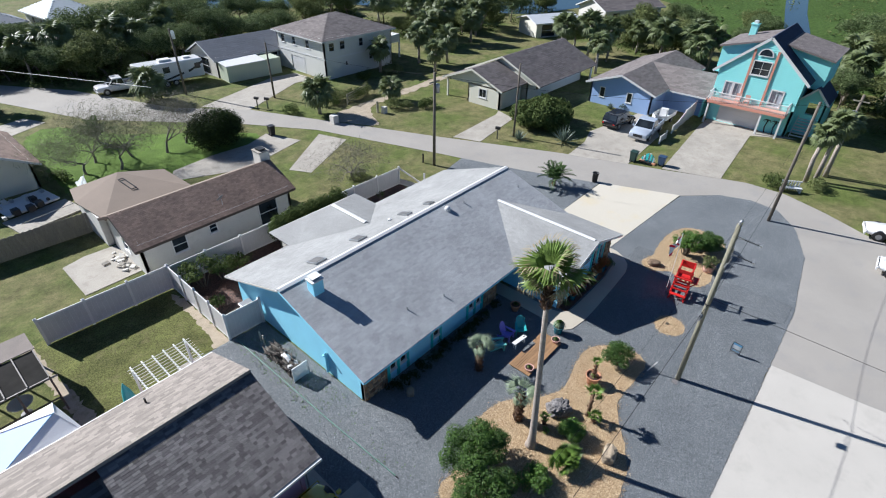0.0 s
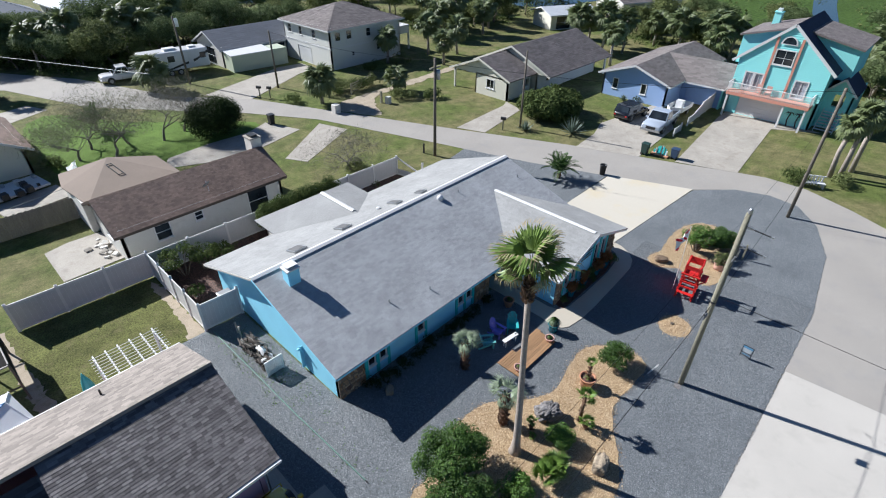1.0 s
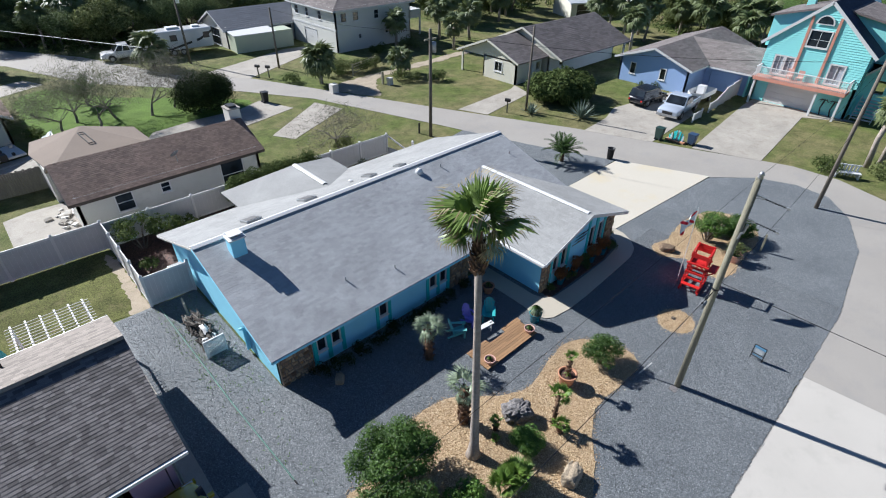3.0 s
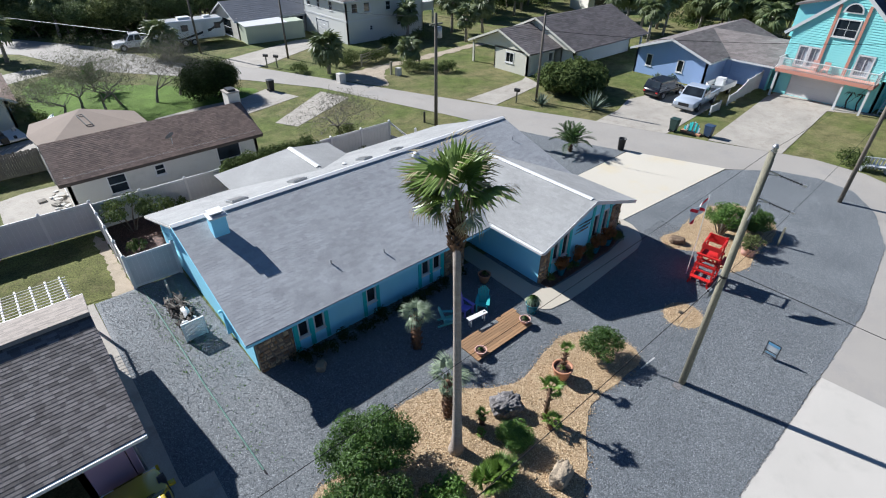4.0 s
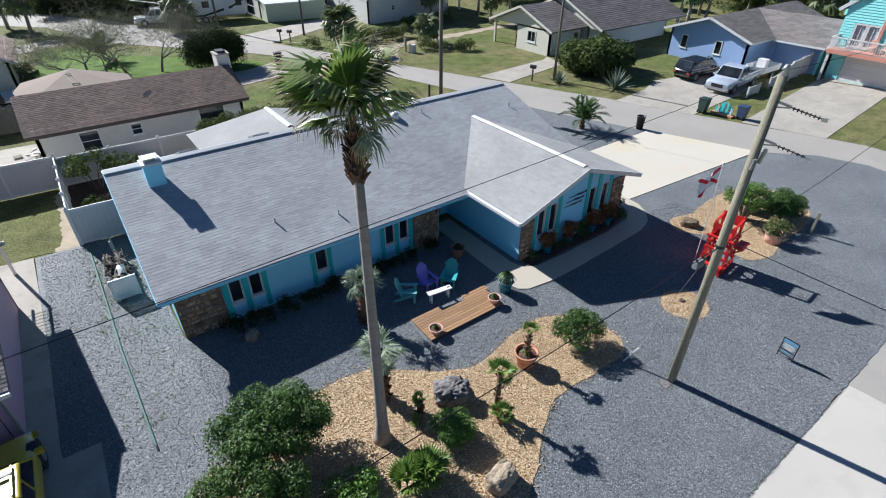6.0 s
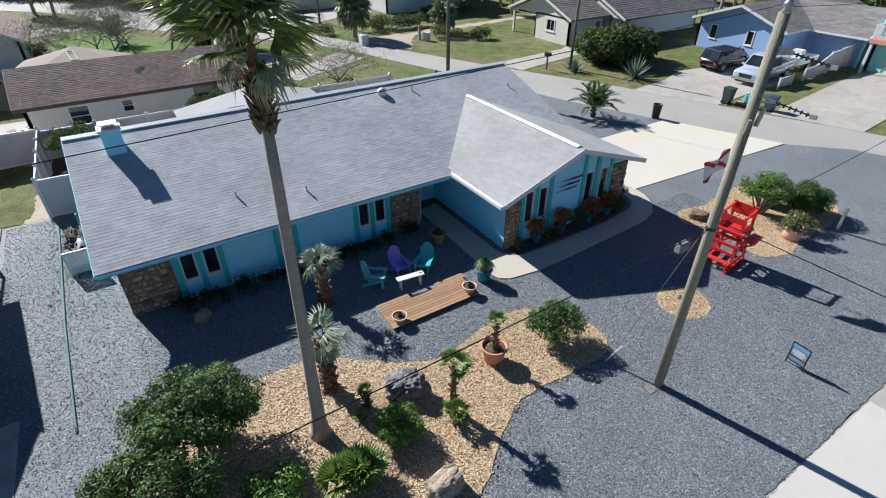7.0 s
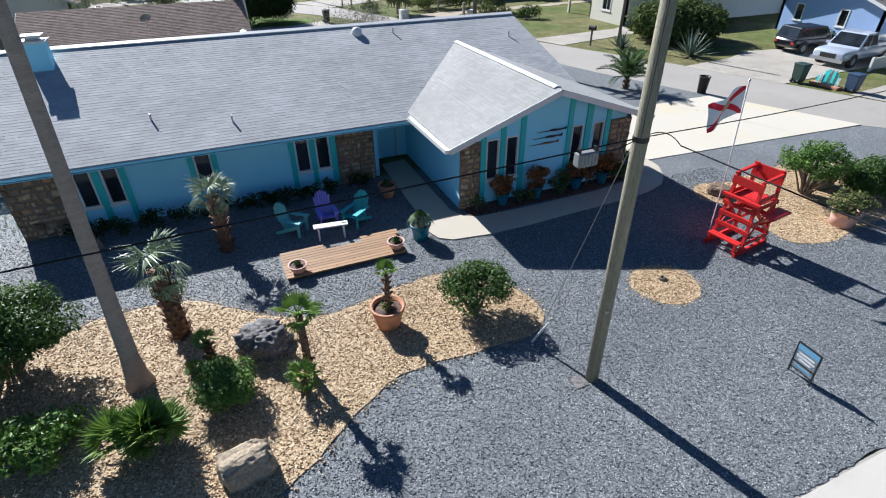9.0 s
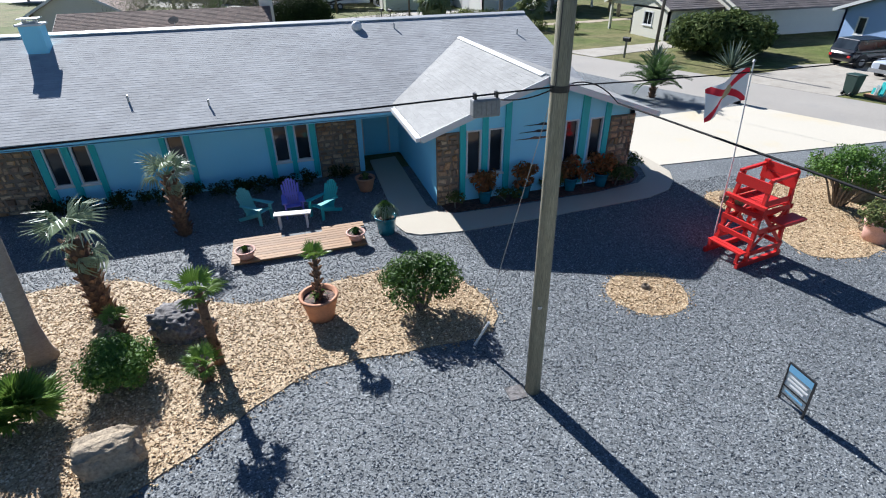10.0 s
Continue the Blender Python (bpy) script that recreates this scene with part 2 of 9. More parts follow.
M_SAND = surface("bare_sand", (0.42, 0.35, 0.26), 0.95, 45, 1.1, 0.25, 0.6, 0.01, dirt=(0.16, 0.15, 0.06), dirt_amt=0.7)
M_WATER = bpy.data.materials.new("water")
_nt, _p = nodes_of(M_WATER)
_p.inputs["Base Color"].default_value, _p.inputs["Roughness"].default_value = (0.03, 0.05, 0.06, 1), 0.08
_n = noise_node(_nt, 1.4, 4)
bump_node(_nt, _p, _n.outputs["Fac"], 0.15, 0.05)
M_MARSH = surface("marsh_grass", (0.075, 0.125, 0.03), 0.95, 1.3, 0.03, 0.4, 1.0, 0.5, spec=0.1)

M_BLUE = surface("sky_blue_stucco", (0.33, 0.75, 0.96), 0.75, 70, 0.6, 0.08, 0.35, 0.004)
M_TRIM = surface("teal_trim_paint", (0.05, 0.5, 0.5), 0.55, 50, 1.0, 0.08, 0.1, 0.001)
M_WHITE = surface("white_paint", (0.68, 0.68, 0.67), 0.5, 40, 1.0, 0.05, 0.1, 0.001)
M_VINYL = surface("white_vinyl", (0.74, 0.73, 0.71), 0.4, 30, 0.8, 0.05, 0.05, 0.001, dirt=(0.5, 0.48, 0.44), dirt_amt=0.4)
# the same white vinyl for the boards, with their shade put into the colour
M_VINYL_SHADE = surface("white_vinyl_board_shaded", (0.6, 0.595, 0.585), 0.45, 30, 0.8, 0.06, 0.05, 0.001, dirt=(0.42, 0.4, 0.36), dirt_amt=0.4)
M_SHINGLE = surface("grey_shingle", (0.45, 0.46, 0.47), 0.9, 55, 0.45, 0.26, 0.6, 0.004, random_by="island", rvary=0.17, dirt=(0.25, 0.25, 0.26), dirt_amt=0.5)
M_SHINGLE_W = surface("light_grey_shingle", (0.37, 0.37, 0.36), 0.9, 45, 0.5, 0.26, 0.6, 0.004, random_by="island", rvary=0.13, dirt=(0.25, 0.25, 0.235), dirt_amt=0.45)
M_SHINGLE_D = surface("charcoal_shingle", (0.24, 0.22, 0.215), 0.9, 120, 0.5, 0.25, 0.6, 0.005, random_by="island", rvary=0.62)
M_SHINGLE_P = surface("charcoal_shingle_piece", (0.24, 0.22, 0.215), 0.9, 120, 0.5, 0.25, 0.6, 0.005, random_by="object", rvary=0.62)
M_SHINGLE_B = surface("beige_shingle", (0.35, 0.305, 0.265), 0.9, 150, 0.8, 0.2, 0.6, 0.005, random_by="island", rvary=0.4)
M_SHINGLE_BR = surface("brown_shingle", (0.3, 0.21, 0.165), 0.9, 60, 0.6, 0.3, 0.6, 0.005, random_by="island", rvary=0.36)
M_BROWNFLAT = surface("tan_rolled_roof", (0.235, 0.185, 0.145), 0.9, 80, 0.4, 0.15, 0.4, 0.004)
M_SHINGLE_F = surface("far_grey_shingle", (0.23, 0.2, 0.19), 0.9, 60, 0.5, 0.2, 0.5, 0.01, random_by="island", rvary=0.35)
M_GLASS = glass_dark("window_glass")
M_PANE = surface("dull_skylight", (0.16, 0.155, 0.15), 0.5, 20, 2.0, 0.25, 0.0, 0.001)
M_CREAM = surface("cream_siding", (0.68, 0.66, 0.56), 0.7, 40, 0.5, 0.08, 0.2, 0.003)
M_WSTUCCO = surface("white_stucco", (0.64, 0.62, 0.57), 0.8, 60, 0.6, 0.1, 0.3, 0.004, dirt=(0.4, 0.38, 0.34), dirt_amt=0.4)
M_BIGH = surface("pale_grey_siding", (0.66, 0.66, 0.62), 0.7, 40, 0.3, 0.07, 0.2, 0.003)
M_LBLUE = surface("periwinkle_siding", (0.3, 0.43, 0.7), 0.7, 40, 0.5, 0.08, 0.2, 0.003)
M_TURQ = surface("turquoise_siding", (0.32, 0.78, 0.76), 0.65, 40, 0.5, 0.06, 0.2, 0.003)
M_CORAL = surface("coral_trim", (0.62, 0.28, 0.2), 0.6, 40, 0.8, 0.08, 0.1, 0.001)
M_NAVYROOF = surface("navy_shingle", (0.035, 0.045, 0.09), 0.85, 80, 0.5, 0.2, 0.4, 0.004, random_by="island", rvary=0.3)
M_PINK = surface("pink_stucco", (0.55, 0.34, 0.42), 0.8, 60, 0.6, 0.08, 0.3, 0.004)
M_STONE = surface("brown_fieldstone", (0.46, 0.31, 0.19), 0.85, 22, 4.0, 0.6, 0.8, 0.01, random_by="object", rvary=0.72)
_nt, _p = nodes_of(M_STONE)
_hue = ramp_node(_nt, _nt.nodes.new("ShaderNodeObjectInfo").outputs["Random"], [(0.0, (0.15, 0.095, 0.065)), (0.25, (0.48, 0.28, 0.13)), (0.5, (0.66, 0.5, 0.32)), (0.72, (0.28, 0.19, 0.13)), (1.0, (0.56, 0.35, 0.19))])
_grain = ramp_node(_nt, noise_node(_nt, 14, 6).outputs["Fac"], [(0.3, (0.55, 0.55, 0.55)), (0.7, (1, 1, 1))])
_nt.links.new(mix_node(_nt, _hue, _grain, 1.0, "MULTIPLY"), _p.inputs["Base Color"])
M_GROUT = surface("grey_mortar", (0.2, 0.16, 0.12), 0.95, 60, 2.0, 0.15, 0.4, 0.004)
M_RUST = surface("rusty_metal", (0.24, 0.13, 0.09), 0.7, 30, 4.0, 0.3, 0.3, 0.002)
M_POLE = surface("weathered_pole_wood", (0.31, 0.29, 0.21), 0.9, 22, 1.5, 0.35, 0.8, 0.012, stretch=(6, 6, 0.35))
M_BARK = surface("grey_bark", (0.21, 0.17, 0.13), 0.95, 14, 2.0, 0.35, 0.9, 0.02)
M_TRUNK = surface("palm_trunk_bark", (0.4, 0.345, 0.295), 0.95, 30, 2.2, 0.25, 0.9, 0.02, stretch=(0.6, 0.6, 4))
M_BOOT = surface("palm_boots_brown", (0.25, 0.145, 0.085), 0.9, 18, 3.0, 0.4, 0.8, 0.01, random_by="object", rvary=0.5)
M_BLACK = surface("black_metal", (0.02, 0.02, 0.022), 0.5, 40, 2.0, 0.2, 0.1, 0.001)
M_SPLICE = surface("dull_grey_plastic", (0.22, 0.23, 0.24), 0.6, 30, 2.0, 0.15, 0.1, 0.001)
M_STEEL = surface("galvanised_steel", (0.45, 0.46, 0.47), 0.4, 40, 2.0, 0.12, 0.1, 0.001, metal=0.7)
M_RED = surface("red_paint", (0.62, 0.022, 0.018), 0.5, 30, 2.0, 0.12, 0.2, 0.001)
M_PALETEAL = surface("faded_teal_paint", (0.17, 0.5, 0.47), 0.55, 30, 2.0, 0.12, 0.1, 0.001)
M_TEAL = surface("teal_paint", (0.06, 0.42, 0.42), 0.5, 30, 2.0, 0.1, 0.1, 0.001)
M_PURPLE = surface("violet_paint", (0.24, 0.2, 0.66), 0.5, 30, 2.0, 0.1, 0.1, 0.001)
M_TERRA = surface("terracotta", (0.52, 0.25, 0.14), 0.8, 30, 2.0, 0.15, 0.3, 0.003)
M_PINKPOT = surface("pale_pink_clay", (0.66, 0.4, 0.33), 0.8, 30, 2.0, 0.12, 0.3, 0.003)
M_BLUEPOT = surface("blue_glazed_pot", (0.03, 0.2, 0.27), 0.25, 30, 2.0, 0.2, 0.1, 0.001)
M_DECK = surface("cedar_plank", (0.4, 0.235, 0.115), 0.7, 20, 1.5, 0.25, 0.4, 0.003, random_by="object", rvary=0.3, stretch=(0.5, 8, 8))
M_ROCK = surface("boulder_limestone", (0.42, 0.34, 0.24), 0.9, 16, 1.5, 0.35, 0.9, 0.04, dirt=(0.2, 0.17, 0.14), dirt_amt=0.7)
M_BROWNROCK = surface("brown_rock", (0.2, 0.14, 0.09), 0.95, 16, 1.5, 0.4, 0.9, 0.04, dirt=(0.34, 0.26, 0.17), dirt_amt=0.6)
M_LAVA = surface("boulder_dark_top", (0.24, 0.225, 0.22), 0.95, 14, 1.6, 0.5, 1.0, 0.03, dirt=(0.045, 0.045, 0.05), dirt_amt=0.9)

L_PALM = leaf_mat("palm_green", (0.095, 0.165, 0.028), (0.28, 0.38, 0.095), 0.4)
L_DRY = leaf_mat("palm_dry", (0.32, 0.25, 0.14), (0.55, 0.46, 0.29), 0.7)
L_SILVER = leaf_mat("palm_silver", (0.17, 0.25, 0.13), (0.46, 0.53, 0.37), 0.4)
L_BRIGHT = leaf_mat("palmetto_bright", (0.09, 0.185, 0.025), (0.28, 0.41, 0.08), 0.45)
L_CLIP = leaf_mat("clipped_bush_green", (0.06, 0.14, 0.02), (0.19, 0.33, 0.055), 0.5)
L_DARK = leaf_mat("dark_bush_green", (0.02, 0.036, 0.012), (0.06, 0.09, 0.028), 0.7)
L_BUSH = leaf_mat("bush_green", (0.035, 0.085, 0.014), (0.125, 0.225, 0.038), 0.5)
L_OAK = leaf_mat("oak_green", (0.06, 0.095, 0.028), (0.17, 0.21, 0.07), 0.75)
L_OLIVE = leaf_mat("olive_green", (0.11, 0.14, 0.05), (0.27, 0.3, 0.12), 0.75)
L_WOOD = leaf_mat("coastal_oak_green", (0.09, 0.13, 0.05), (0.23, 0.285, 0.13), 0.75)
L_GREYTWIG = leaf_mat("sparse_grey_green", (0.12, 0.115, 0.085), (0.27, 0.255, 0.2), 0.7)
L_OLIVEGREY = leaf_mat("sparse_olive", (0.12, 0.125, 0.075), (0.26, 0.265, 0.17), 0.7)
L_SAGE = leaf_mat("far_palm_green", (0.09, 0.125, 0.04), (0.23, 0.27, 0.12), 0.5)
L_AGAVE = leaf_mat("agave_blue", (0.16, 0.22, 0.17), (0.28, 0.34, 0.27), 0.5)
L_CROTON = leaf_mat("croton_red", (0.14, 0.07, 0.02), (0.5, 0.19, 0.06), 0.4)

# ---------------------------------------------------------------- ground, road, paving
Z_ROAD, Z_YARD, Z_BED, Z_PAVE = 0.02, 0.035, 0.055, 0.06


def outline(pts, step=0.35, amp=0.08, seed=3):
    """A closed outline, rounded and a little uneven."""
    rng = random.Random(seed)
    out = []
    n = len(pts)
    for i in range(n):
        p0, p1, p2, p3 = (Vector(pts[(i + k - 1) % n]) for k in range(4))
        m = max(2, int((p2 - p1).length / step))
        for j in range(m):
            t = j / m
            q = 0.5 * ((2 * p1) + (p2 - p0) * t + (2 * p0 - 5 * p1 + 4 * p2 - p3) * t * t + (3 * p1 - p0 - 3 * p2 + p3) * t ** 3)
            out.append((q.x + rng.uniform(-amp, amp), q.y + rng.uniform(-amp, amp)))
    return out


g = MB()
ring = [0, 30, 70, 140, 300, 700, 1800, 4000]
SEG = 48
for r in ring[1:]:
    g.v += [(20 + r * math.cos(a), 20 + r * math.sin(a), 0.0) for a in (i * math.tau / SEG for i in range(SEG))]
g.v.append((20, 20, 0))
for k in range(len(ring) - 2):
    for i in range(SEG):
        q = (i + 1) % SEG
        g.f.append((k * SEG + i, (k + 1) * SEG + i, (k + 1) * SEG + q, k * SEG + q))
for i in range(SEG):
    g.f.append((len(g.v) - 1, i, (i + 1) % SEG))
solo("ground", g, M_GRASS, "patchy dry and green lawn ground of the neighbourhood", "ground", "structure")

ROAD_IN = [(-60, 110), (-24, 86), (-12, 74.4), (-7.1, 61.5), (3.9, 48.1), (8.2, 41.2), (12.6, 27.8), (15.2, 18.8), (17.6, 13.3), (20.1, 7.4), (22.5, 5.0), (23.4, 2.6), (23.0, 0.6), (20.8, -1.1), (16.9, -2.5), (10, -3.3), (4.2, -3.35), (-60, -3.4)]
ROAD_OUT = [(-60, -11), (18, -11), (22.5, -8.5), (23.6, -5.2), (25.2, -2.4), (26.6, 0.9), (26.6, 3.9), (25.9, 5.9), (24.2, 10.1), (22.6, 14.6), (20.8, 19.4), (15.8, 30.4), (11.7, 40), (6.6, 51.9), (1.0, 58.5), (-4.7, 73.6), (-14, 88), (-60, 122)]
solo("road", MB().prism(ROAD_IN + ROAD_OUT, -0.2, Z_ROAD), M_ROAD, "pale weathered asphalt street curving round the corner lot", "road", "structure")
solo("pavement", MB().prism([(4.3, -3.4), (-60, -3.45), (-60, -10.9), (5.0, -10.9), (4.6, -7.4)], 0.0, Z_ROAD + 0.012), M_CONC, "newer pale concrete street slab beside the gravel yard", "pavement", "structure")

YARD = [(-15.75, 19.55), (-12.0, 19.5), (-11.9, 10.95), (0.5, 10.95), (0.5, 12.5), (6.9, 12.5), (6.9, 8.6), (8.7, 8.3), (20.0, 7.35)]
yard_edge = [(22.5, 5.0), (23.4, 2.6), (23.0, 0.6), (20.8, -1.1), (16.9, -2.5), (10, -3.3), (4.2, -3.35), (-15.75, -3.4)]
rng = random.Random(5)
EDGE = []
for (ax, ay), (bx, by) in zip(yard_edge[:-1], yard_edge[1:]):
    n = max(2, int(math.hypot(bx - ax, by - ay) / 0.12))
    EDGE += [(ax + (bx - ax) * i / n + rng.uniform(-0.04, 0.04), ay + (by - ay) * i / n + rng.gauss(0, 0.022)) for i in range(n)]
solo("gravel_yard", MB().prism(YARD + EDGE + [(-15.75, -3.4)], -0.1, Z_YARD), M_GRAVEL, "blue-grey crushed gravel front yard", "gravel", "structure")
solo("gravel_bed", MB().prism([(6.9, 13.35), (17.5, 13.5), (15.1, 19.6), (13.2, 25.6), (8.4, 24.6), (6.9, 22.5)], -0.1, Z_YARD), M_GRAVEL, "dark gravel side bed beside the driveway", "gravel", "structure")
drive = MB()
solo("driveway", drive.prism([(6.9, 13.35), (17.6, 13.4), (20.1, 7.42), (8.75, 8.2), (8.75, 9.7), (6.9, 9.7)], -0.1, Z_PAVE), M_DRIVE, "pale cream concrete driveway with a yellow stain", "driveway", "structure")
WALK = [(-0.75, 11.9), (-0.85, 7.4), (-0.95, 6.7), (-0.8, 6.2), (-0.45, 5.95), (0.6, 5.8), (2.0, 5.8), (5.0, 5.95), (6.8, 6.05), (7.7, 6.35), (8.3, 6.9), (8.7, 7.6), (8.75, 8.3), (8.75, 9.7), (8.0, 9.7), (8.0, 8.2), (7.7, 7.5), (7.1, 7.1), (5.4, 6.85), (2.5, 6.8), (0.9, 6.85), (0.4, 7.1), (0.2, 7.6), (0.2, 12.0)]
solo("walkway", MB().prism(WALK, -0.1, Z_PAVE + 0.006), M_WALK, "curved grey concrete path round the wing to the front door", "path", "structure")
BED1 = [(-12.8, 5.2), (-11.2, 5.3), (-10.0, 5.9), (-8.9, 6.15), (-7.6, 6.0), (-6.4, 5.1), (-5.0, 4.2), (-3.9, 4.15), (-2.9, 4.4), (-1.9, 4.55), (-1.0, 4.4), (-0.2, 3.7), (0.25, 2.6), (-0.1, 1.8), (-0.9, 1.55), (-1.9, 1.65), (-3.1, 1.7), (-4.2, 1.35), (-5.0, 0.8), (-5.9, 0.15), (-7.2, -0.4), (-9.0, -0.5), (-11, 0.1), (-12.6, 1.8), (-13.2, 3.8)]
solo("mulch_bed", MB().prism(outline(BED1, amp=0.05), -0.05, Z_BED), M_MULCH, "tan stone-chip planting bed with palms and boulders", "planting bed", "structure")
BED2 = [(8.1, 5.0), (8.7, 5.8), (10.2, 5.55), (11.6, 5.75), (13.6, 5.75), (15.2, 5.1), (15.7, 3.9), (15.1, 2.5), (13.6, 1.8), (11.4, 1.75), (9.4, 1.5), (8.4, 2.0), (8.5, 3.1), (8.9, 3.9)]
solo("mulch_bed", MB().prism(outline(BED2, amp=0.05, seed=4), -0.05, Z_BED - 0.01), M_MULCH, "tan stone-chip bed under the flowering bushes", "planting bed", "structure")
solo("mulch_ring", MB().prism([(3.65 + 0.88 * math.cos(a) * (1 + 0.05 * math.sin(3 * a)), 1.88 + 0.82 * math.sin(a)) for a in (i * math.tau / 40 for i in range(40))], -0.05, Z_BED - 0.015), M_MULCH, "small round patch of tan stone chips", "planting bed", "structure")
solo("soil_bed", MB().prism([(0.62, 6.95), (5.4, 6.95), (7.0, 7.25), (7.55, 7.7), (7.8, 8.4), (6.9, 9.6), (6.9, 7.7), (0.62, 7.7)], -0.05, Z_YARD + 0.03), M_SOIL, "dark bark bed below the wing windows", "planting bed", "structure")
solo("soil_bed", MB().prism([(-14.0, 26.3), (-14.0, 19.7), (-12, 19.7), (-12, 22), (5.4, 22.2), (5.4, 26.1)], -0.05, Z_YARD + 0.01), M_SOIL, "reddish bark bed behind the house along the fence", "planting bed", "structure")
solo("lawn", MB().prism(outline([(-21.3, 27.0), (-14.4, 26.3), (-14.4, 19.8), (-16.0, 19.7), (-21.0, 19.2), (-21.6, 23)], amp=0.1), -0.05, 0.018), M_LAWN, "mown green back lawn with a bare sandy border", "lawn", "structure")
solo("bare_soil", MB().prism(outline([(-14.6, 25.3), (-14.2, 25.3), (-14.2, 19.6), (-15.0, 19.6), (-14.75, 20.6), (-14.6, 22.5)], step=0.2, amp=0.1), -0.05, 0.026), M_SAND, "bare sandy strip along the vinyl fence", "soil", "structure")
solo("lawn", MB().prism(outline([(-13.5, 59), (-10.5, 61.5), (-6.5, 55), (0.5, 48), (3.2, 44.5), (-1, 40.5), (-7, 40), (-13.5, 42.5), (-14, 50)], amp=0.2), -0.05, 0.016), M_BRIGHT, "bright green front lawn under the bare trees", "lawn", "structure")
solo("side_path", MB().prism([(-17.0, 19.7), (-15.8, 19.6), (-15.7, 13.2), (-15.75, 6.0), (-17.3, 6.0), (-17.2, 13)], -0.05, Z_PAVE - 0.015), M_OLDCONC, "grey concrete side path along the neighbour's wall", "path", "structure")
solo("driveway", MB().prism([(-15.7, 8.02), (-14.8, 8.0), (-14.95, -3.3), (-22, -3.3), (-22, 8.8), (-15.76, 8.8)], -0.05, Z_PAVE - 0.005), M_OLDCONC, "worn grey concrete drive before the carport", "driveway", "structure")
# neighbours' drives and paths
solo("driveway", MB().prism([(24.2, 10.6), (25.8, 5.9), (38.8, 6.9), (41.2, 3.0), (41.2, 12.0), (38.6, 12.0)], -0.05, 0.03), M_OLDCONC, "wide concrete drive of the turquoise house", "driveway", "structure")
solo("driveway", MB().prism([(20.9, 18.6), (23.0, 13.4), (32, 14.0), (37, 17.2), (37, 18.6), (28, 20.0), (25, 19.0)], -0.05, 0.028), M_OLDCONC, "worn concrete drive with parked cars", "driveway", "structure")
solo("garden_path", MB().prism([(16.6, 29.6), (17.6, 26.8), (25.4, 28.2), (26.4, 31), (25.2, 30.4)], -0.05, 0.028), M_OLDCONC, "narrow concrete path to the cream cottage", "path", "structure")
solo("driveway", MB().prism([(3.4, 56.6), (6.4, 51.6), (16.2, 56.6), (19, 56.6), (19, 60.5), (15.8, 61)], -0.05, 0.028), M_OLDCONC, "concrete drive of the two-storey house", "driveway", "structure")
solo("driveway", MB().prism([(-7.7, 40.7), (-6.5, 42.5), (-2.6, 43.1), (1.2, 43.0), (3.9, 44.2), (5.3, 40.2), (1.2, 39.1), (-2.2, 38.3)], -0.05, 0.028), M_OLDCONC, "old concrete drive of the brown-roofed house", "driveway", "structure")
solo("driveway", MB().prism([(0.6, 35.3), (7.6, 40.2), (8.6, 37.0), (1.6, 33.4)], -0.05, 0.028), M_OLDCONC, "second strip of old concrete drive", "driveway", "structure")
solo("driveway", MB().prism([(-15.5, 61.0), (-10.4, 63.6), (-11.6, 66.6), (-18, 64.5)], -0.05, 0.024), M_OLDCONC, "concrete drive by the corner lawn", "driveway", "structure")
solo("patio", MB().prism([(-18.0, 33.6), (-16.6, 34.0), (-14.4, 33.9), (-14.6, 29.6), (-18.0, 29.5)], -0.05, 0.04), M_OLDCONC, "stained concrete patio slab behind the brown-roofed house", "patio", "structure")

# ---------------------------------------------------------------- building parts
def wall_mb(a, b, h, t=0.18, openings=(), z0=0.0):
    """An upright wall whose outer face runs from a to b (the inside lies on its left), with real openings (from, to, sill, head)."""
    mb = MB()
    d = math.dist(a, b)
    us = sorted({0.0, d, *[u for o in openings for u in o[:2]]})
    for u0, u1 in zip(us[:-1], us[1:]):
        cut = sorted([o for o in openings if o[0] <= u0 + 1e-6 and o[1] >= u1 - 1e-6], key=lambda o: o[2])
        z = z0
        for o in cut:
            if o[2] > z + 1e-4:
                mb.box(u0, u1, 0, t, z, o[2])
            z = o[3]
        if h > z + 1e-4:
            mb.box(u0, u1, 0, t, z, h)
    ang = math.atan2(b[1] - a[1], b[0] - a[0])
    return mb.moved(Matrix.Translation((a[0], a[1], 0)) @ Matrix.Rotation(ang, 4, "Z"))


def wall_frame(a, b):
    ang = math.atan2(b[1] - a[1], b[0] - a[0])
    return Matrix.Translation((a[0], a[1], 0)) @ Matrix.Rotation(ang, 4, "Z")


def gable_mb(a, b, h, rise, t=0.18, apex=0.5):
    """The triangle of wall over the line a-b, from height h up."""
    d = math.dist(a, b)
    mb = MB().add([(0, 0, h), (d, 0, h), (d * apex, 0, h + rise), (0, t, h), (d, t, h), (d * apex, t, h + rise)],
                  [(0, 1, 2), (5, 4, 3), (0, 3, 4, 1), (1, 4, 5, 2), (2, 5, 3, 0)])
    return mb.moved(wall_frame(a, b))


